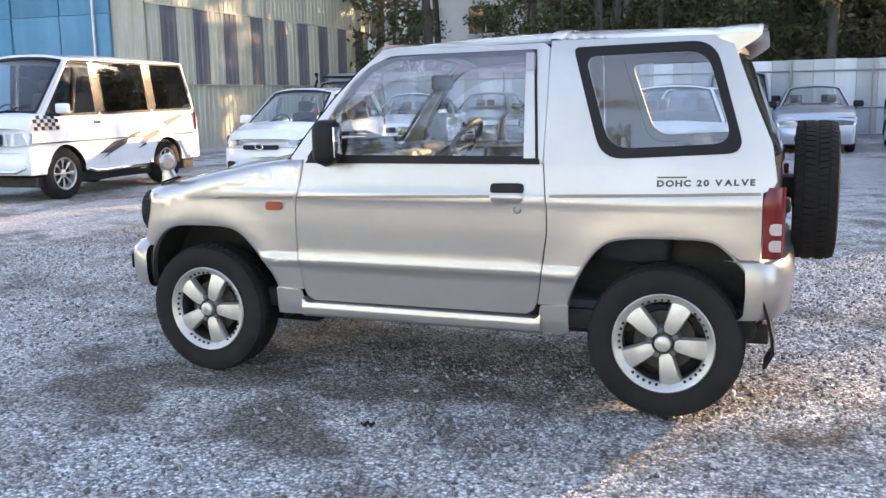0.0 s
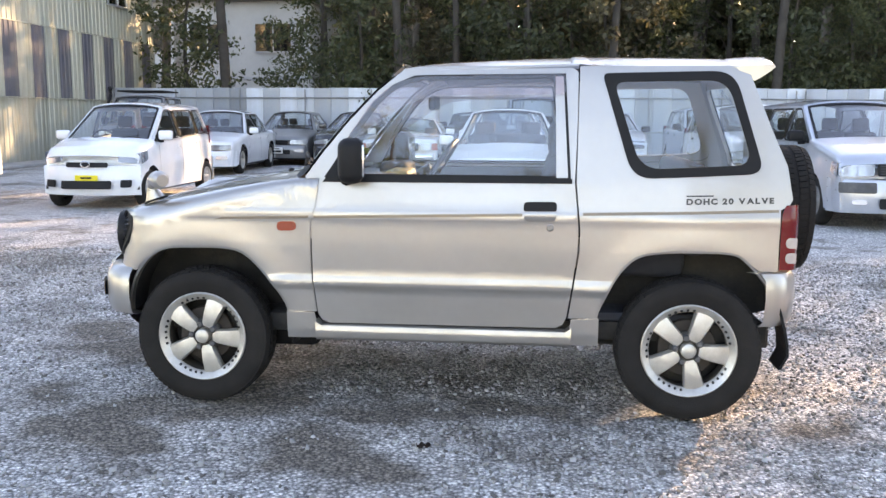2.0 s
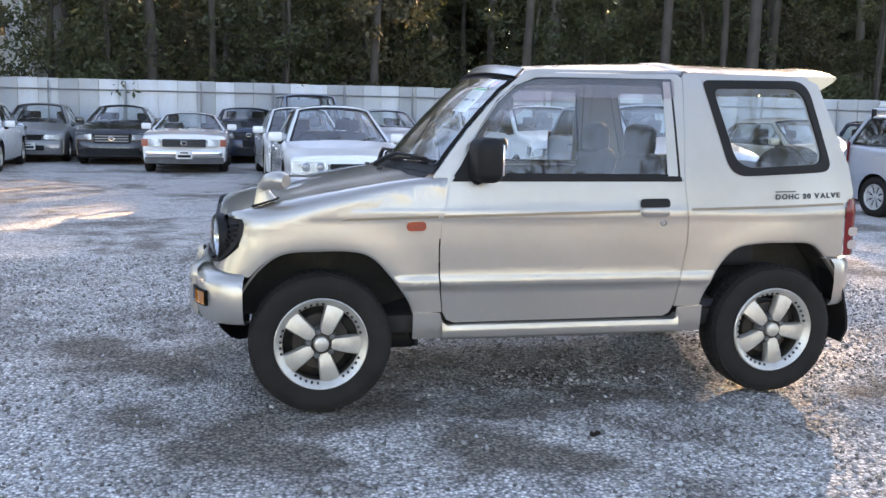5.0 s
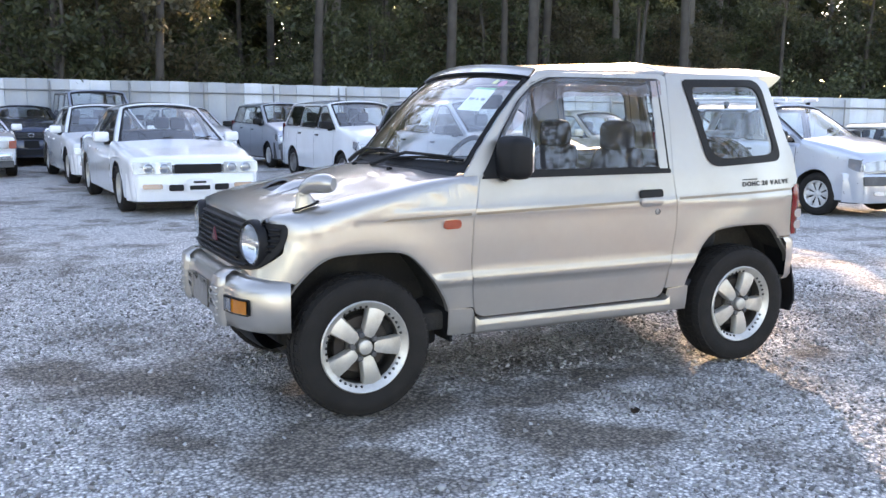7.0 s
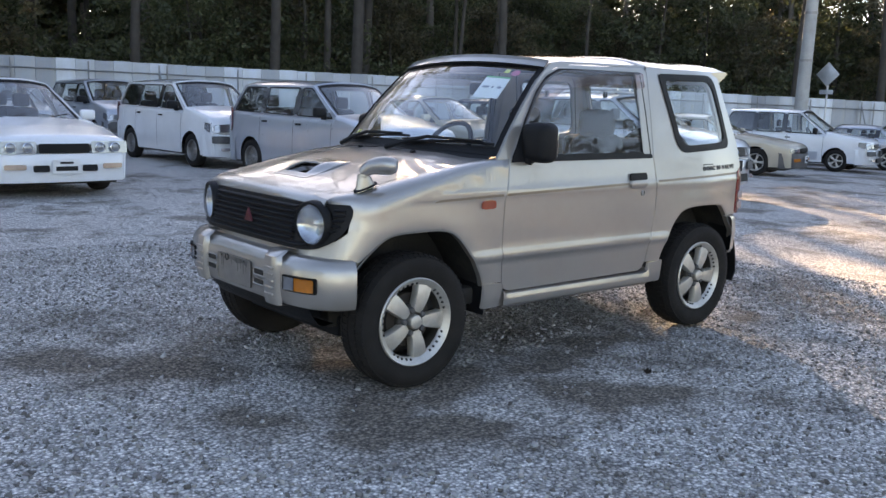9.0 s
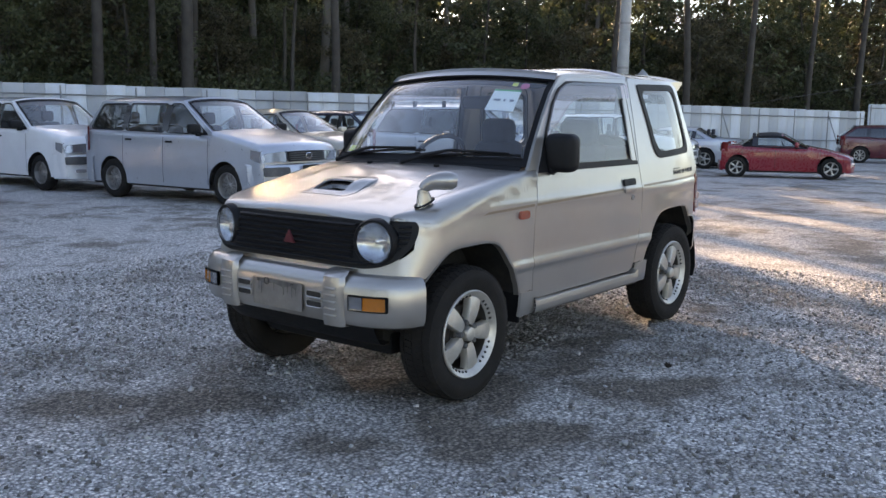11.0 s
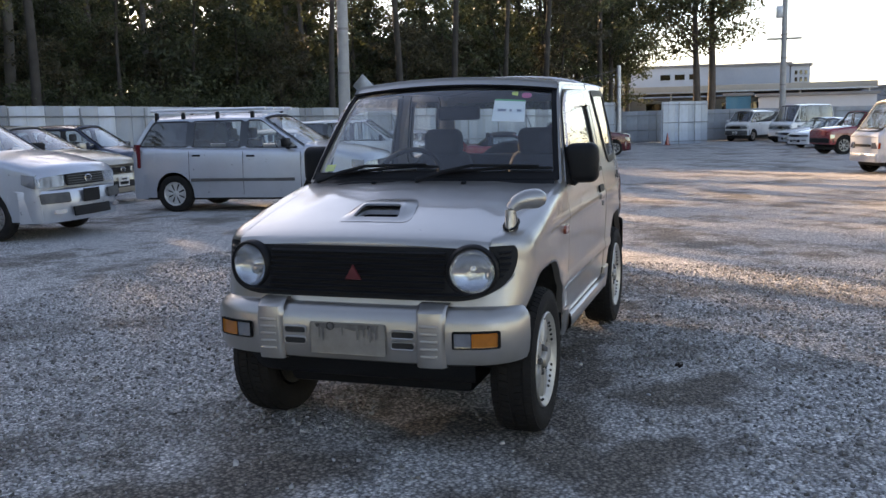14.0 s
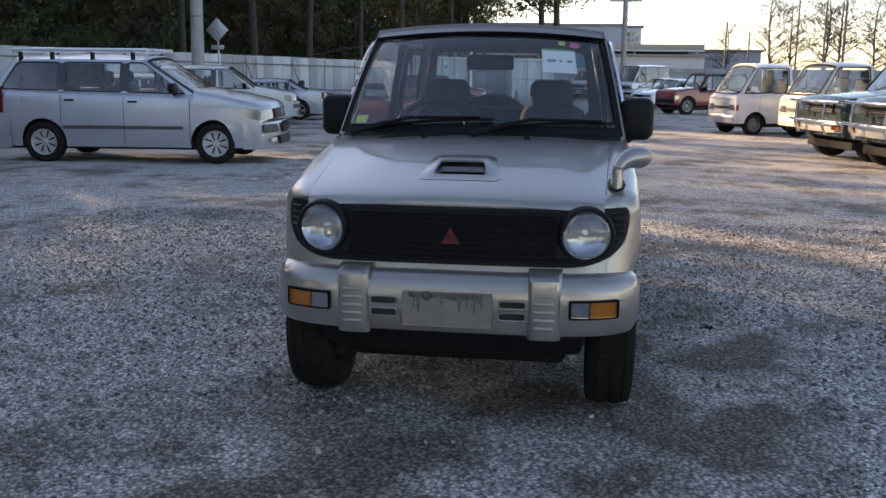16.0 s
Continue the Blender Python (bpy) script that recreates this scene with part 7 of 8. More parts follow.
FENCE = [(-13.3, 23.6), (8.0, 23.3), (16.5, 19.0), (30.0, 12.0), (40.0, 7.6)]
build_fence("boundary_fence", "tall pale grey steel sheet fence on round posts", FENCE, 2.15, 0.55, "sheet", 2.1, props=True)
build_fence("gate_leaf", "bluish steel sheet gate standing shut", [(40.2, 7.5), (47.6, 5.7)], 2.5, 0.6, "gate_sheet", 1.8, rails=(0.15, 1.1, 2.0))
build_fence("gate_leaf", "bluish steel sheet gate swung open into the yard", [(50.6, 3.4), (53.0, 0.9)], 2.5, 0.5, "gate_sheet", 1.2, rails=(0.15, 1.1, 2.0))
build_fence("roadside_fence", "weathered grey steel sheet fence", [(53.6, 8.6), (58.0, -2.0), (61.0, -16.0), (66.0, -34.0)], 2.0, 0.7, "old_sheet", 2.4)

# ---- striped corrugated warehouse ----
M["clad"] = mat("weathered cream cladding", (0.50, 0.49, 0.40), 0.7, 0.1, 0.12, 0.8, 0.05, 40, dirt=(0.25, 0.215, 0.13), dirt_amt=0.9, per_object=0.14, streak=0.35)
M["stripe"] = mat("faded dark cladding", (0.11, 0.11, 0.135), 0.7, 0.05, 0.25, 1.2, 0.05, 40, dirt=(0.26, 0.23, 0.18), dirt_amt=0.6, per_object=0.15, streak=0.35)
M["blue_clad"] = mat("faded blue cladding", (0.055, 0.24, 0.37), 0.6, 0.05, 0.18, 0.8, 0.04, 30, dirt=(0.16, 0.32, 0.38), dirt_amt=0.6, per_object=0.06, streak=0.3)
M["roofing"] = mat("grey roofing", (0.22, 0.22, 0.22), 0.7, 0.1, 0.15, 1, 0.1, 40)
hall = thing("warehouse", "cream corrugated warehouse with faded dark stripes and blue doors", "building")
part("wall", boxed(-26.0, -13.62, 14.72, 27.4, 0.0, 7.6, 0.02), "clad", hall)


def ribbed(w, h, pitch=0.23, depth=0.022):
    bm = bmesh.new()
    pts = []
    n = max(1, round(w / pitch))
    for i in range(n):
        x = w * i / n
        p = w / n
        pts += [(x, 0), (x + p * 0.32, 0), (x + p * 0.42, -depth), (x + p * 0.60, -depth), (x + p * 0.70, 0)]
    pts.append((w, 0))
    grid(bm, [[(x, y, z) for z in (0, h)] for x, y in pts])
    return bm


ST0, PITCH, SW = 15.25, 1.385, 0.66
cache = {}
def clad(w, h, mt, x, y, z, rz, nm="sheet"):
    key = (round(w, 3), round(h, 3), mt)
    m = pose(x, y, z, 0, 0, rz)
    if key in cache:
        return share(nm, cache[key], hall, m)
    cache[key] = part(nm, ribbed(w, h), mt, hall, smooth=0)
    cache[key].matrix_basis = m
    return cache[key]


# the flank that looks to +x: three courses of sheets
ys_edge = [14.72]
for k in range(9):
    ys_edge += [ST0 + PITCH * k, ST0 + PITCH * k + SW]
ys_edge = [y for y in ys_edge if y < 27.3] + [27.4]
for i, (a, b) in enumerate(zip(ys_edge, ys_edge[1:])):
    clad(b - a, 1.80, "clad", -13.60 + random.uniform(0, 0.008), a, 0.0, 90)
    clad(b - a, 2.02, "stripe" if i % 2 else "clad", -13.57 + random.uniform(0, 0.008), a, 1.76, 90, "stripe" if i % 2 else "sheet")
    clad(b - a, 3.84, "clad", -13.60 + random.uniform(0, 0.008), a, 3.76, 90)
for z in (1.78, 3.78):
    bm = bmesh.new()
    box(bm, -13.57, -13.535, 14.72, 27.4, z - 0.015, z + 0.015, 0.004)
    part("lap_flashing", bm, "clad", hall)
for y in (21.0, 23.9):
    wn_ = part("window", boxed(-13.58, -13.545, y, y + 1.35, 4.85, 5.4), "dark_glass", hall)
    for q in (y, y + 0.66, y + 1.31):
        part("window_bar", boxed(-13.56, -13.50, q, q + 0.05, 4.82, 5.43, 0.008), "galv", wn_)
    for z in (4.80, 5.40):
        part("window_bar", boxed(-13.56, -13.50, y - 0.03, y + 1.38, z, z + 0.05, 0.008), "galv", wn_)
# the end that looks to -y: a cream strip and wide blue doors
for k in range(2):
    clad(0.5, 7.6, "clad", -14.62 + 0.5 * k, 14.70, 0.0, 0)
for k in range(7):
    part("door_sheet", boxed(-16.20 - 1.62 * k, -14.63 - 1.62 * k, 14.60 + 0.02 * (k % 2), 14.70, 0.05, 3.55, 0.01), "blue_clad", hall)
    part("door_sheet", boxed(-16.20 - 1.62 * k, -14.63 - 1.62 * k, 14.62 + 0.02 * (k % 2), 14.70, 3.56, 7.6, 0.01), "blue_clad", hall)
bm = bmesh.new()
tube(bm, [(-15.05, 14.52, 2.2), (-15.05, 14.52, 7.4)], 0.035, 8)
part("drain_pipe", bm, "galv", hall)
part("roof", boxed(-26.3, -13.2, 14.3, 27.8, 7.6, 7.85, 0.04), "roofing", hall)
tagged(part("kerb", boxed(-13.3, -12.4, 14.0, 23.2, 0.0, 0.09, 0.03), "concrete"), "low grey concrete strip along the warehouse wall", "kerb", kind="structure")

# ---- white two-storey house behind the fence ----
M["render"] = mat("grey white render", (0.56, 0.56, 0.55), 0.85, 0, 0.08, 0.8, 0.1, 40, dirt=(0.36, 0.35, 0.33), dirt_amt=0.35)
house = thing("house", "plain grey white two-storey house with an outside stair", "building")
part("wall", boxed(-21.0, -10.5, 38.0, 46.0, 0.0, 6.6, 0.03), "render", house)
part("floor_band", boxed(-21.05, -10.45, 37.95, 46.05, 2.95, 3.12, 0.02), "galv", house)
part("roof", boxed(-21.6, -10.0, 37.4, 46.6, 6.6, 6.9, 0.05), "roofing", house)
for x in (-19.3, -16.4, -13.2):
    for z in (0.9, 4.3):
        wd = part("window", boxed(x, x + 1.7, 37.93, 38.0, z, z + 1.25), "dark_glass", house)
        part("window_frame", boxed(x - 0.05, x, 37.9, 38.0, z - 0.05, z + 1.30), "galv", wd)
        part("window_frame", boxed(x + 1.70, x + 1.75, 37.9, 38.0, z - 0.05, z + 1.30), "galv", wd)
        part("window_frame", boxed(x + 0.83, x + 0.87, 37.9, 38.0, z, z + 1.25), "galv", wd)
        part("window_sill", boxed(x - 0.08, x + 1.78, 37.86, 38.0, z - 0.08, z - 0.0), "galv", wd)
for i in range(13):
    part("stair_tread", boxed(-23.6 + i * 0.26, -23.3 + i * 0.26, 36.4, 37.4, 0.2 + i * 0.23, 0.25 + i * 0.23), "galv", house)
for y in (36.4, 37.4):
    bm = bmesh.new()
    tube(bm, [(-23.5, y, 1.2), (-20.3, y, 4.1), (-18.6, y, 4.1)], 0.03, 6)
    part("stair_rail", bm, "galv", house)
part("landing", boxed(-20.4, -18.5, 36.4, 38.0, 3.0, 3.1), "galv", house)

# ---- poles, sign, wires ----
def pole(x, y, h, r, mt, nm, lab, lean=0.0, cat="pole"):
    g = ground_z(x, y)
    top = thing(nm, lab, cat)
    top.location = (x, y, g)
    bm = bmesh.new()
    tube(bm, [(lean * k, 0, -0.3 + (h + 0.3) * k) for k in (0, 0.3, 0.6, 1)], [r, r * 0.9, r * 0.8, r * 0.7], 14)
    part("shaft", bm, mt, top)
    for z in (3.4, 5.0, 6.4):
        if z < h:
            bm = bmesh.new()
            tube(bm, [(lean * z / h, 0, z - 0.04), (lean * z / h, 0, z + 0.04)], r * 0.95, 14)
            part("band", bm, "steel", top)
    return top


pole(-14.2, 31.2, 11.0, 0.24, "concrete", "utility_pole", "grey concrete utility pole behind the fence")
pole(26.3, 12.75, 11.0, 0.24, "concrete", "utility_pole", "grey concrete utility pole beside the fence", 0.35)
far_pole = pole(55.3, -3.4, 11.0, 0.20, "concrete", "utility_pole", "tall dark utility pole with crossarm and wires")
part("crossarm", boxed(-0.06, 0.06, -1.0, 1.0, 6.1, 6.22, 0.01), "steel", far_pole)
part("transformer", boxed(-0.2, 0.2, 0.1, 0.5, 7.4, 8.1, 0.05), "galv", far_pole)
pole(48.3, 5.6, 4.6, 0.16, "galv", "gate_post", "thick galvanised steel gate post", cat="post")
sign = thing("road_sign", "diamond road sign seen from behind on a steel post", "sign")
sign.location = (27.3, 12.35, ground_z(27, 12))
bm = bmesh.new()
tube(bm, [(0, 0, 0), (0, 0, 3.25)], 0.035, 8)
part("post", bm, "galv", sign)
bm = boxed(-0.012, 0.012, -0.30, 0.30, -0.30, 0.30, 0.004)
bm.transform(pose(-0.06, 0, 2.98, 45, 0, 0))
part("plate", bm, "galv", sign)
part("sub_plate", boxed(-0.08, -0.05, -0.24, 0.24, 2.30, 2.45, 0.004), "galv", sign)
M["wire"] = mat("black cable", (0.03, 0.03, 0.03), 0.6)
def wire(a, b, sag, nm="overhead_wire"):
    bm = bmesh.new()
    a, b = Vector(a), Vector(b)
    tube(bm, [a.lerp(b, k / 16) - Vector((0, 0, sag * 4 * (k / 16) * (1 - k / 16))) for k in range(17)], 0.02, 5)
    return tagged(part(nm, bm, "wire"), "thin dark overhead cable between poles", "cable")
wire((55.3, -3.4, 5.9), (70.5, -17.3, 7.6), 0.3)
wire((70.5, -17.3, 7.6), (80, -50, 8.0), 0.4)
wire((55.3, -2.6, 6.1), (70, -11.9, 4.2), 0.5)
wire((70, -11.9, 4.2), (76, -40, 4.0), 0.4)
wire((55.3, -3.4, 8.5), (30, 40, 9.0), 0.6)
wire((48.3, 5.6, 3.8), (34, 12, 1.7), 0.1, "guy_wire")
M["dark_pole"] = mat("weathered dark pole", (0.10, 0.095, 0.09), 0.85, 0, 0.15, 3, 0.2, 80)
for x, y, h, r in ((70, -11.9, 5.6, 0.09), (70.5, -17.3, 7.5, 0.09), (70, -19.2, 7.5, 0.10), (71, -20.9, 8.5, 0.12), (72, -14.0, 5.0, 0.08)):
    p_ = pole(x, y, h, r, "dark_pole", "utility_pole", "distant dark utility pole")

# ---- far buildings to the east ----
M["far_white"] = mat("white factory wall", (0.50, 0.52, 0.55), 0.7, 0, 0.06, 0.4, 0.05, 20, dirt=(0.45, 0.44, 0.42), dirt_amt=0.2)
M["far_grey"] = mat("grey factory wall", (0.34, 0.37, 0.41), 0.7, 0, 0.08, 0.4, 0.05, 20)
M["far_roof"] = mat("beige sheet roof", (0.42, 0.38, 0.32), 0.7, 0, 0.10, 0.5, 0.05, 20)
def far_block(nm, lab, x0, x1, y0, y1, z1, mt, wins=(), roof="roofing"):
    top = thing(nm, lab, "building")
    part("wall", boxed(x0, x1, y0, y1, -1.0, z1, 0.03), mt, top)
    part("roof", boxed(x0 - 0.25, x1 + 0.25, y0 - 0.25, y1 + 0.25, z1, z1 + 0.25, 0.03), roof, top)
    for (y, z, w, h) in wins:
        p = part("window", boxed(x0 - 0.03, x0 + 0.02, y, y + w, z, z + h), "dark_glass", top)
        part("window_frame", boxed(x0 - 0.06, x0, y - 0.05, y + w + 0.05, z - 0.08, z), "galv", p)
    return top
far_block("factory", "white flat-roofed factory with a row of small windows", 104, 130, 2.6, 20, 6.3, "far_white", [(4 + 1.6 * k, 4.9, 1.1, 0.6) for k in range(3)])
far_block("factory", "grey flat-roofed factory block", 103.8, 128, -5.6, 2.5, 6.2, "far_grey")
far_block("factory", "white block with small square windows", 103.9, 118, -7.7, -5.7, 6.0, "far_white", [(-7.4 + 0.5 * k, 4.3 + 0.75 * j, 0.28, 0.45) for k in range(3) for j in range(2)])
shed = far_block("low_shed", "long low shed with a beige sheet roof", 86, 100, -11.0, 24, 2.4, "far_grey", [(-3, 0.2, 4, 1.9), (3, 0.2, 5, 1.9)], "roofing")
part("roof_slab", boxed(79.5, 101, -11.6, 25, 3.0, 3.55, 0.05), "far_roof", shed)
part("gutter", boxed(79.3, 79.5, -11.6, 25, 2.92, 3.05, 0.02), "galv", shed)
for k in range(7):
    bm = bmesh.new()
    tube(bm, [(80.2, -11 + 5.4 * k, -1), (80.2, -11 + 5.4 * k, 3.1)], 0.09, 6)
    part("column", bm, "galv", shed)
far_block("low_shed", "pale container-like low shed", 74, 78.5, -10.9, -2.2, 2.35, "far_white")
far_block("low_shed", "blue painted store at the shed's end", 76, 79, -1.6, 0.4, 2.5, "blue_clad")
far_block("low_shed", "grey low shed beyond the yard", 90, 104, -18.4, -11.4, 3.1, "far_grey")
cone = thing("traffic_cone", "orange traffic cone by the gate", "cone")
cone.location = (50.0, 3.0, ground_z(50, 3))
bm = bmesh.new()
tube(bm, [(0, 0, 0.03), (0, 0, 0.7)], [0.15, 0.03], 12)
part("body", bm, "orange", cone)
part("base", boxed(-0.2, 0.2, -0.2, 0.2, 0, 0.04, 0.01), "orange", cone)

# ---- trees ----
def leaf_material(name, a, b):
    m = bpy.data.materials.new(name)
    m.use_nodes = True
    n, l = m.node_tree.nodes, m.node_tree.links
    p = n["Principled BSDF"]
    geo, oi = n.new("ShaderNodeNewGeometry"), n.new("ShaderNodeObjectInfo")
    mx = n.new("ShaderNodeMix")
    mx.data_type = "RGBA"
    l.new(geo.outputs["Random Per Island"], mx.inputs["Factor"])
    mx.inputs["A"].default_value, mx.inputs["B"].default_value = (*a, 1), (*b, 1)
    sc = n.new("ShaderNodeVectorMath")
    sc.operation = "SCALE"
    r = n.new("ShaderNodeMapRange")
    r.inputs["To Min"].default_value, r.inputs["To Max"].default_value = 0.75, 1.25
    l.new(oi.outputs["Random"], r.inputs[0])
    l.new(mx.outputs["Result"], sc.inputs[0])
    l.new(r.outputs[0], sc.inputs["Scale"])
    l.new(sc.outputs[0], p.inputs["Base Color"])
    p.inputs["Roughness"].default_value = 0.5
    tr = n.new("ShaderNodeBsdfTranslucent")
    l.new(sc.outputs[0], tr.inputs["Color"])
    ms = n.new("ShaderNodeMixShader")
    ms.inputs[0].default_value = 0.42
    l.new(p.outputs[0], ms.inputs[1])
    l.new(tr.outputs[0], ms.inputs[2])
    l.new(ms.outputs[0], n["Material Output"].inputs[0])
    return m


M["leaf"] = leaf_material("evergreen leaves", (0.036, 0.050, 0.021), (0.105, 0.115, 0.052))
M["leaf_dry"] = leaf_material("dull winter leaves", (0.055, 0.050, 0.026), (0.13, 0.115, 0.06))
M["bark"] = mat("bark", (0.045, 0.037, 0.030), 0.9, 0, 0.35, 3, 0.8, 25, dirt=(0.12, 0.11, 0.09), dirt_amt=0.4)
M["dark_bark"] = mat("dark bark", (0.06, 0.052, 0.045), 0.9, 0, 0.35, 3, 0.8, 25)
M["pale_bark"] = mat("pale bark", (0.12, 0.105, 0.088), 0.9, 0, 0.25, 3, 0.6, 25, dirt=(0.12, 0.11, 0.09), dirt_amt=0.4)
rng = np.random.default_rng(7)


def leaves_mesh(name, centres, radii, per, size, material, flat=0.75):
    """Many small folded leaves in clumps."""
    n = len(centres) * per
    c = np.repeat(np.asarray(centres), per, axis=0)
    r = np.repeat(np.asarray(radii), per)[:, None]
    d = rng.normal(size=(n, 3))
    d /= np.linalg.norm(d, axis=1)[:, None]
    p = c + d * r * (rng.random((n, 1)) ** 0.45) * np.array([1, 1, flat])
    s = size * rng.uniform(0.6, 1.4, (n, 1))
    u = rng.normal(size=(n, 3))
    u /= np.linalg.norm(u, axis=1)[:, None]
    w = np.cross(u, rng.normal(size=(n, 3)))
    w /= np.linalg.norm(w, axis=1)[:, None] + 1e-9
    v = np.cross(u, w)
    q = np.stack([p - u * s, p + w * s * 0.45 + v * s * 0.12, p + u * s, p - w * s * 0.45 + v * s * 0.12], axis=1).reshape(-1, 3)
    me = bpy.data.meshes.new(name)
    me.vertices.add(4 * n)
    me.vertices.foreach_set("co", q.astype(np.float32).ravel())
    me.loops.add(4 * n)
    me.loops.foreach_set("vertex_index", np.arange(4 * n, dtype=np.int32))
    me.polygons.add(n)
    me.polygons.foreach_set("loop_start", np.arange(0, 4 * n, 4, dtype=np.int32))
    me.update(calc_edges=True)
    me.materials.append(M[material])
    return me


def build_tree(h, first, spread_, clumps, per, leaf, leaf_mat, bark, r0, seed, bare=False):
    """A tapered, slightly crooked trunk with limbs, and a ragged crown with gaps."""
    random.seed(seed)
    top = thing("tree", "", "tree", "trees beyond the fence")
    bm = bmesh.new()
    ang = random.uniform(0, 6.28)
    lean = random.uniform(0.0, 0.06) * h
    tr = [Vector((math.cos(ang) * lean * k * k + 0.12 * math.sin(k * 7 + ang), math.sin(ang) * lean * k * k + 0.12 * math.cos(k * 5 + ang), h * k - 0.2 * (k == 0))) for k in [i / 9 for i in range(10)]]
    tube(bm, tr, [r0 * (1.25 if i == 0 else 1 - 0.085 * i) for i in range(10)], 10)
    cs, rs = [], []
    for i in range(clumps):
        k = first + (0.98 - first) * ((i + random.random()) / clumps)
        b = tr[min(8, int(k * 9))].lerp(tr[min(9, int(k * 9) + 1)], k * 9 - int(k * 9))
        a = random.uniform(0, 6.28)
        L = spread_ * (0.45 + 0.75 * random.random()) * (1.15 - 0.6 * k)
        e = b + Vector((math.cos(a) * L, math.sin(a) * L, L * random.uniform(0.15, 0.8)))
        mid = b.lerp(e, 0.5) + Vector((0, 0, L * 0.12))
        if i % (1 if bare else 2) == 0:
            tube(bm, [b, mid, e], [r0 * (0.55 if bare else 0.30) * (1.1 - k), r0 * (0.32 if bare else 0.18) * (1.1 - k), 0.012], 5, False)
            if bare:
                for j in range(5):
                    f = b.lerp(e, 0.35 + 0.13 * j)
                    g_ = f + Vector((random.uniform(-1, 1), random.uniform(-1, 1), random.uniform(0.2, 1.0))) * L * 0.35
                    tube(bm, [f, f.lerp(g_, 0.5) + Vector((0, 0, 0.05)), g_], [0.03, 0.018, 0.006], 4, False)
                    for m_ in range(3):
                        g2 = g_ + Vector((random.uniform(-1, 1), random.uniform(-1, 1), random.uniform(0, 1))) * L * 0.16
                        tube(bm, [f.lerp(g_, 0.7), g2], [0.012, 0.005], 3, False)
        for f in (0.65, 1.0):
            cs.append(tuple(b.lerp(e, f) + Vector((random.uniform(-.3, .3), random.uniform(-.3, .3), random.uniform(-.2, .3)))))
            rs.append(random.uniform(0.45, 1.0) * spread_ * 0.32)
    part("trunk", bm, bark, top)
    if not bare:
        ob = new("crown", leaves_mesh("crown", cs, rs, per, leaf, leaf_mat))
        ob.parent = top
    return top


KINDS = [
    (build_tree(17, 0.42, 3.0, 34, 56, 0.095, "leaf", "bark", 0.20, 1), "tall dark evergreen with a bare lower trunk"),
    (build_tree(15, 0.34, 2.8, 34, 58, 0.095, "leaf", "bark", 0.17, 2), "tall dark evergreen with a bare lower trunk"),
    (build_tree(13, 0.12, 2.6, 44, 46, 0.105, "leaf", "bark", 0.15, 3), "dense dark broadleaf tree leafy to the ground"),
    (build_tree(16, 0.50, 2.8, 28, 46, 0.09, "leaf_dry", "pale_bark", 0.24, 4), "pale-barked tree with thin dull crown"),
    (build_tree(8, 0.10, 2.2, 44, 54, 0.10, "leaf", "bark", 0.10, 5), "bushy evergreen understorey tree"),
    (build_tree(7, 0.05, 2.0, 44, 54, 0.10, "leaf_dry", "bark", 0.09, 6), "bushy dull green understorey tree"),
    (build_tree(16, 0.52, 3.0, 36, 60, 0.10, "leaf", "bark", 0.16, 8), "tall slim evergreen with a bare trunk"),
    (build_tree(15, 0.36, 4.6, 64, 60, 0.15, "leaf", "dark_bark", 0.30, 12), "slim roadside tree with a dark leafy crown"),
]
for ob, lab in KINDS:
    ob["label"] = lab
random.seed(11)


def behind(x):
    """The fence's y at x."""
    return lerp_pts(FENCE + [(60.0, 0.0)], x)


spots = []
def plant(kind, x, y, s=1.0):
    g = ground_z(x, y) - 0.05
    m = pose(x, y, g, 0, 0, random.uniform(0, 360)) @ Matrix.Scale(s, 4)
    ob, lab = KINDS[kind]
    if not ob.get("used"):
        ob["used"] = 1
        ob.matrix_basis = m
    else:
        c = copy_thing(ob, pose(x, y, g, 0, 0, random.uniform(0, 360)))
        c.scale = (s, s, s)


def free(x, y, d):
    if -24.5 < x < -9.5 and 35.5 < y < 47:
        return False
    if -27 < x < -12.2 and 13 < y < 29:
        return False
    if all((x - a) ** 2 + (y - b) ** 2 > d * d for a, b in spots):
        spots.append((x, y))
        return True
    return False


def sun_lane(x, y, margin=0.0):
    """Lanes in the wood through which the low sun reaches the yard."""
    p = 0.80 * x - 0.60 * y
    return any(a - margin < p < b + margin for a, b in ((0.1, 1.6), (3.4, 4.25), (4.65, 6.9), (7.5, 9.6), (11.2, 13.2), (15.0, 17.6), (-7.4, -6.3), (-11.8, -9.8)))


for tries in range(1500):                                 # understorey close behind the fence
    x = random.uniform(-12, 46)
    y = behind(x) + random.uniform(1.6, 7.5) + (0.6 if x > 8 else 0)
    if len(spots) < 46 and free(x, y, 1.9):
        if x < -7 and random.random() < 0.75:
            continue
        if sun_lane(x, y, 0.4):
            continue
        plant(random.choice((4, 4, 5)), x, y, random.uniform(0.75, 1.25))
n0 = len(spots)
for tries in range(3000):                                 # tall trees
    x = random.uniform(-18, 52)
    y = behind(x) + random.uniform(2.5, 30)
    if x > 38 and y > 26:
        continue
    lane = sun_lane(x, y, 1.6)
    if lane and 0.6 * x + 0.8 * y > 27.5:
        if random.random() < 0.12 and free(x, y, 3.0):
            plant(3, x, y, random.uniform(0.85, 1.1))
        continue
    if len(spots) - n0 < 70 and free(x, y, 2.6):
        plant(6 if lane else random.choice((0, 0, 1, 1, 2, 3, 6)), x, y, random.uniform(0.85, 1.2))
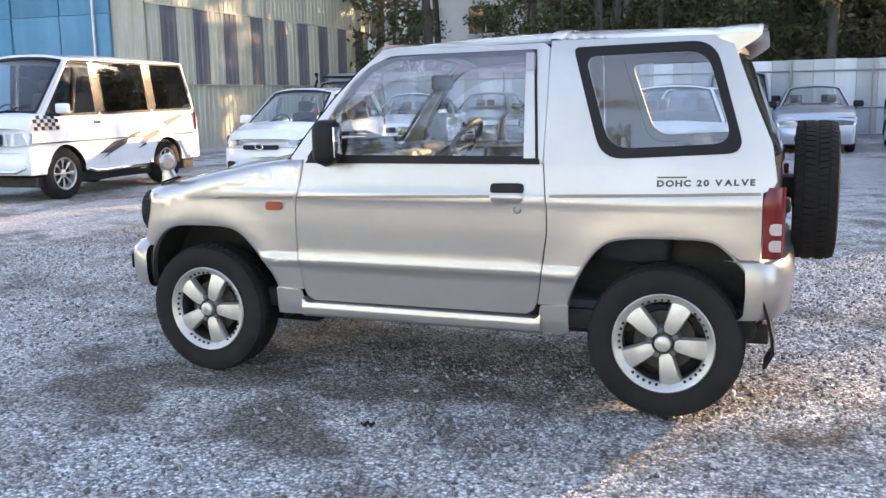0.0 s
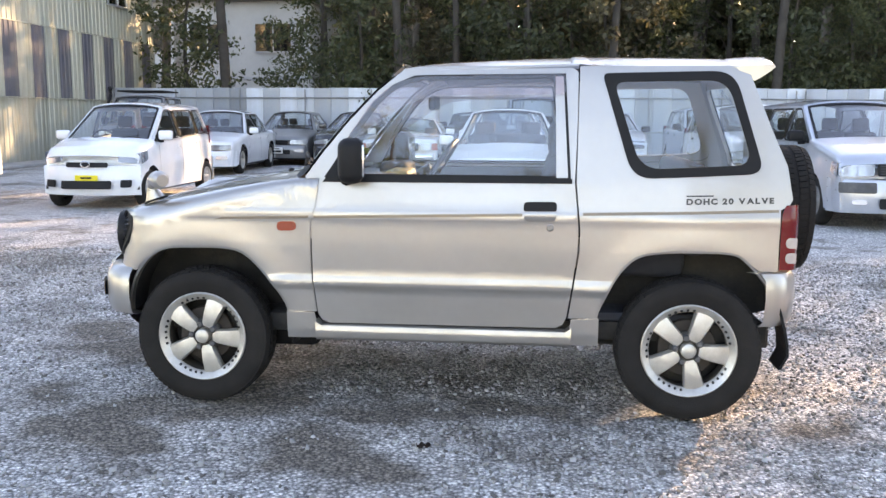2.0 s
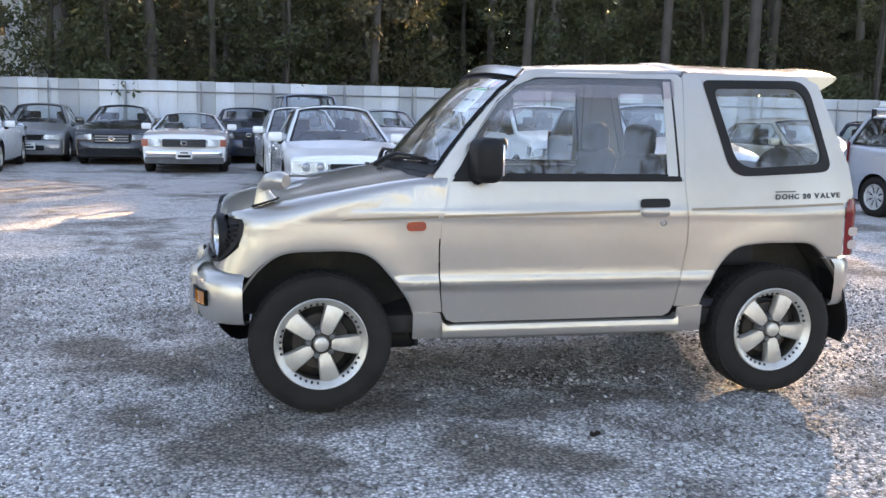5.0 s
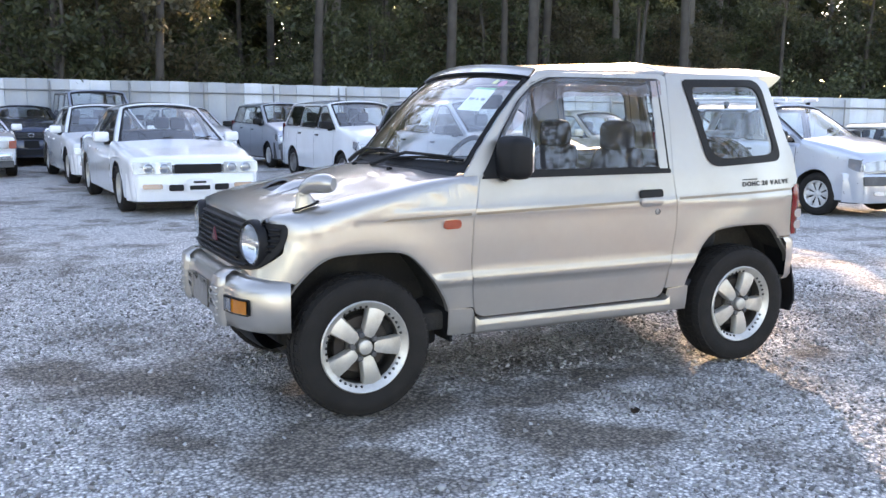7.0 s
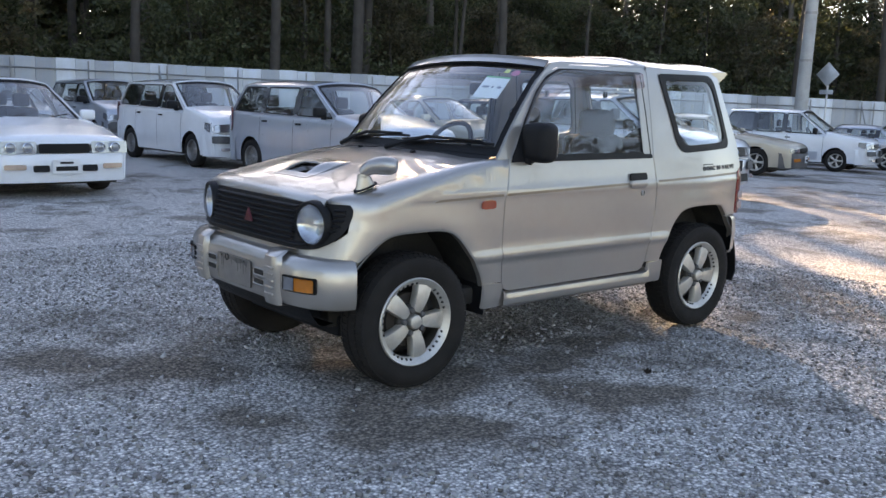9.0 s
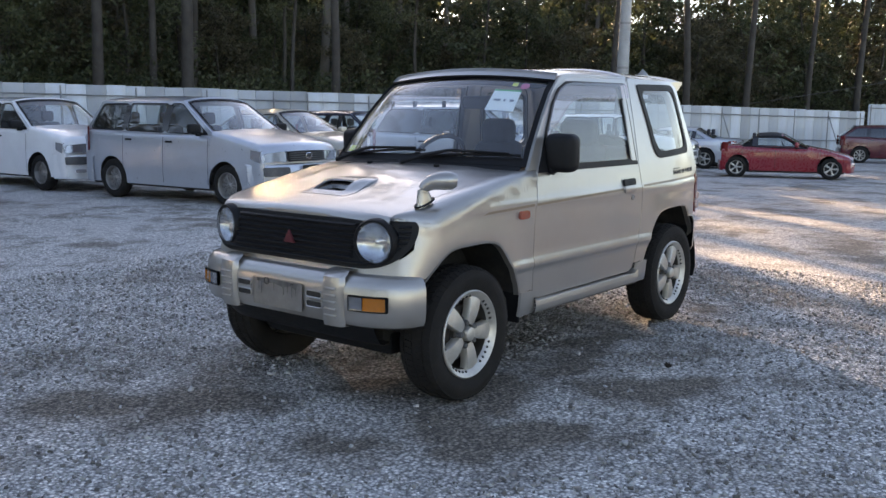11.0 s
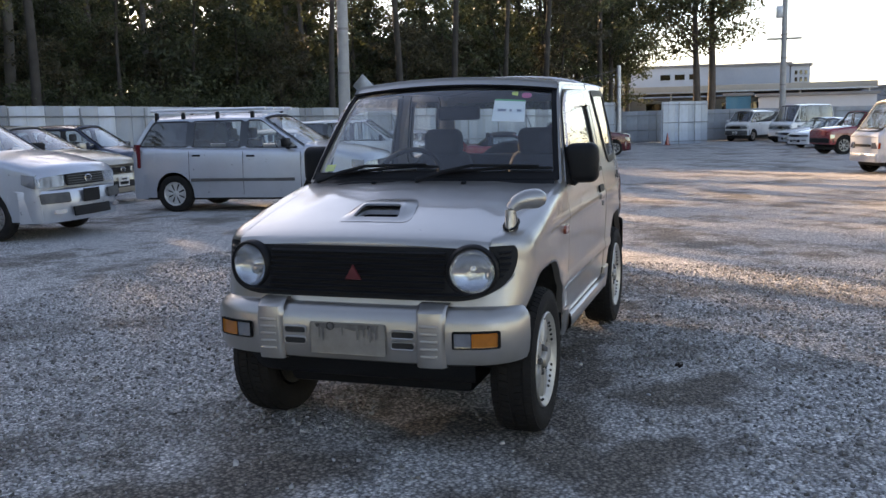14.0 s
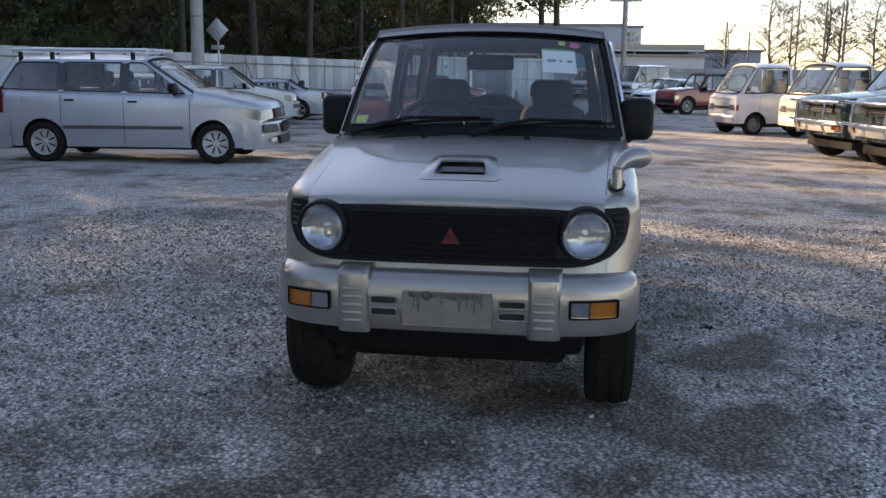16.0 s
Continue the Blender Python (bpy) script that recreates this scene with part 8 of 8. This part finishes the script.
for d in (26, 30, 34.5, 39, 44, 49):                        # a thick stand straight behind
    for p in (-4.6, -3.2, -1.9):
        x, y = 0.6 * d + 0.8 * p, 0.8 * d - 0.6 * p
        if free(x, y, 1.6):
            plant(random.choice((0, 1, 2, 6)), x, y, random.uniform(0.95, 1.2))
for d, p, k in ((29, 1.75, 0.62), (31.5, 1.65, 0.66), (33, 7.3, 0.65)):   # slim trees between the lanes
    plant(6, 0.6 * d + 0.8 * p, 0.8 * d - 0.6 * p, k)
for tries in range(900):                                  # low growth deep in the lanes, under the sun's way
    d, p = random.uniform(33, 46), random.uniform(-12, 18)
    x, y = 0.6 * d + 0.8 * p, 0.8 * d - 0.6 * p
    if y > behind(min(x, 46)) + 3 and sun_lane(x, y, 1.6) and free(x, y, 1.9):
        plant(random.choice((4, 4, 5)), x, y, random.uniform(0.70, 0.90))
# two slim trees that stand free by the gate, and bare winter trees far off
for x, y in ((46, 9.5), (49, 10.5), (52, 11.5), (56, 12), (58.5, 10), (61, 8.5), (44, 11.5), (50, 14), (54, 15), (60, 13), (47, 13), (54, 9.4), (57, 8.8), (60, 8.2), (63, 8.8)):
    plant(random.choice((1, 2, 2, 4)), x, y, random.uniform(0.9, 1.15))
for x, y, k in ((58, 9.6, 0.80), (62, 9.2, 0.85), (60, 7.4, 0.80), (57, 7.4, 0.72), (64, 7.0, 0.80)):
    plant(7, x, y, k)
plant(7, 61.5, 2.1, 1.0)
plant(7, 62.5, 1.2, 1.05)
bare = build_tree(8.5, 0.22, 3.4, 40, 0, 0.1, "leaf", "dark_bark", 0.13, 9, bare=True)
tagged(bare, "bare leafless winter tree with fine twigs", "tree", "bare trees beyond the yard")
bare.matrix_basis = pose(75, -16.2, -0.5)
for x, y, s in ((80, -19, 0.9), (78, -21.5, 1.0), (84, -24, 1.1), (74, -24, 0.9), (86, -14.5, 0.7), (80, -27, 1.0), (70, -26, 0.9)):
    c = copy_thing(bare, pose(x, y, -0.5, 0, 0, x * 40))
    c.scale = (s, s, s)

# slim trunks close behind the fence, and the trees that close the yard on the other sides
for tries in range(400):
    x = random.uniform(-11, 44)
    y = behind(x) + random.uniform(1.0, 4.2)
    if random.random() < 0.45 and free(x, y, random.uniform(1.0, 3.6)) and not sun_lane(x, y, 0.2):
        plant(6, x, y, random.uniform(0.9, 1.15))
for i in range(34):
    a = radians(118 + 232 * i / 33 + random.uniform(-2, 2))       # clockwise from +y, round by the south
    if 250 < math.degrees(a):
        continue
    r = random.uniform(24, 29)
    plant(random.choice((1, 2, 2, 4)), r * math.sin(a) - 2, r * math.cos(a) - 3, random.uniform(0.8, 1.05))
for i in range(16):
    plant(random.choice((1, 2, 2, 4)), -29 + random.uniform(-2, 2), -14 + 1.7 * i, random.uniform(0.8, 1.05))

# low growth and far wood, too many leaves to count
cs, rs = [], []
for i in range(900):
    x = random.uniform(-12.5, 47)
    y = behind(x) + random.uniform(2.2, 8.0)
    if x < -8.0 and random.random() < 0.6:
        continue
    cs.append((x, y, ground_z(x, y) + random.uniform(0.2, 1.0) + 2.4 * random.random() ** 2.0))
    rs.append(random.uniform(0.4, 0.9))
ob = new("undergrowth", leaves_mesh("undergrowth", cs, rs, 110, 0.075, "leaf"))
tagged(ob, "dark evergreen undergrowth behind the steel fence", "bushes", kind="stuff")
cs, rs = [], []
for i in range(3600):
    x = random.uniform(-45, 62)
    y = (behind(min(max(x, -13), 45)) + 24) + random.uniform(0, 14) if x < 44 else random.uniform(14, 34)
    if -24.5 < x < -9.5 and y < 48:
        y += 12
    thin = math.degrees(math.atan2(x + 3, y + 3))               # the wood is lower to the east of the pole
    cs.append((x, y, (6.0 if 61 < thin < 72 else 11.0) * random.random()))
    rs.append(random.uniform(1.2, 2.4))
ob = new("far_wood", leaves_mesh("far_wood", cs, rs, 72, 0.30, "leaf"))
tagged(ob, "dark evergreen wood deeper behind the fence", "trees", kind="stuff")
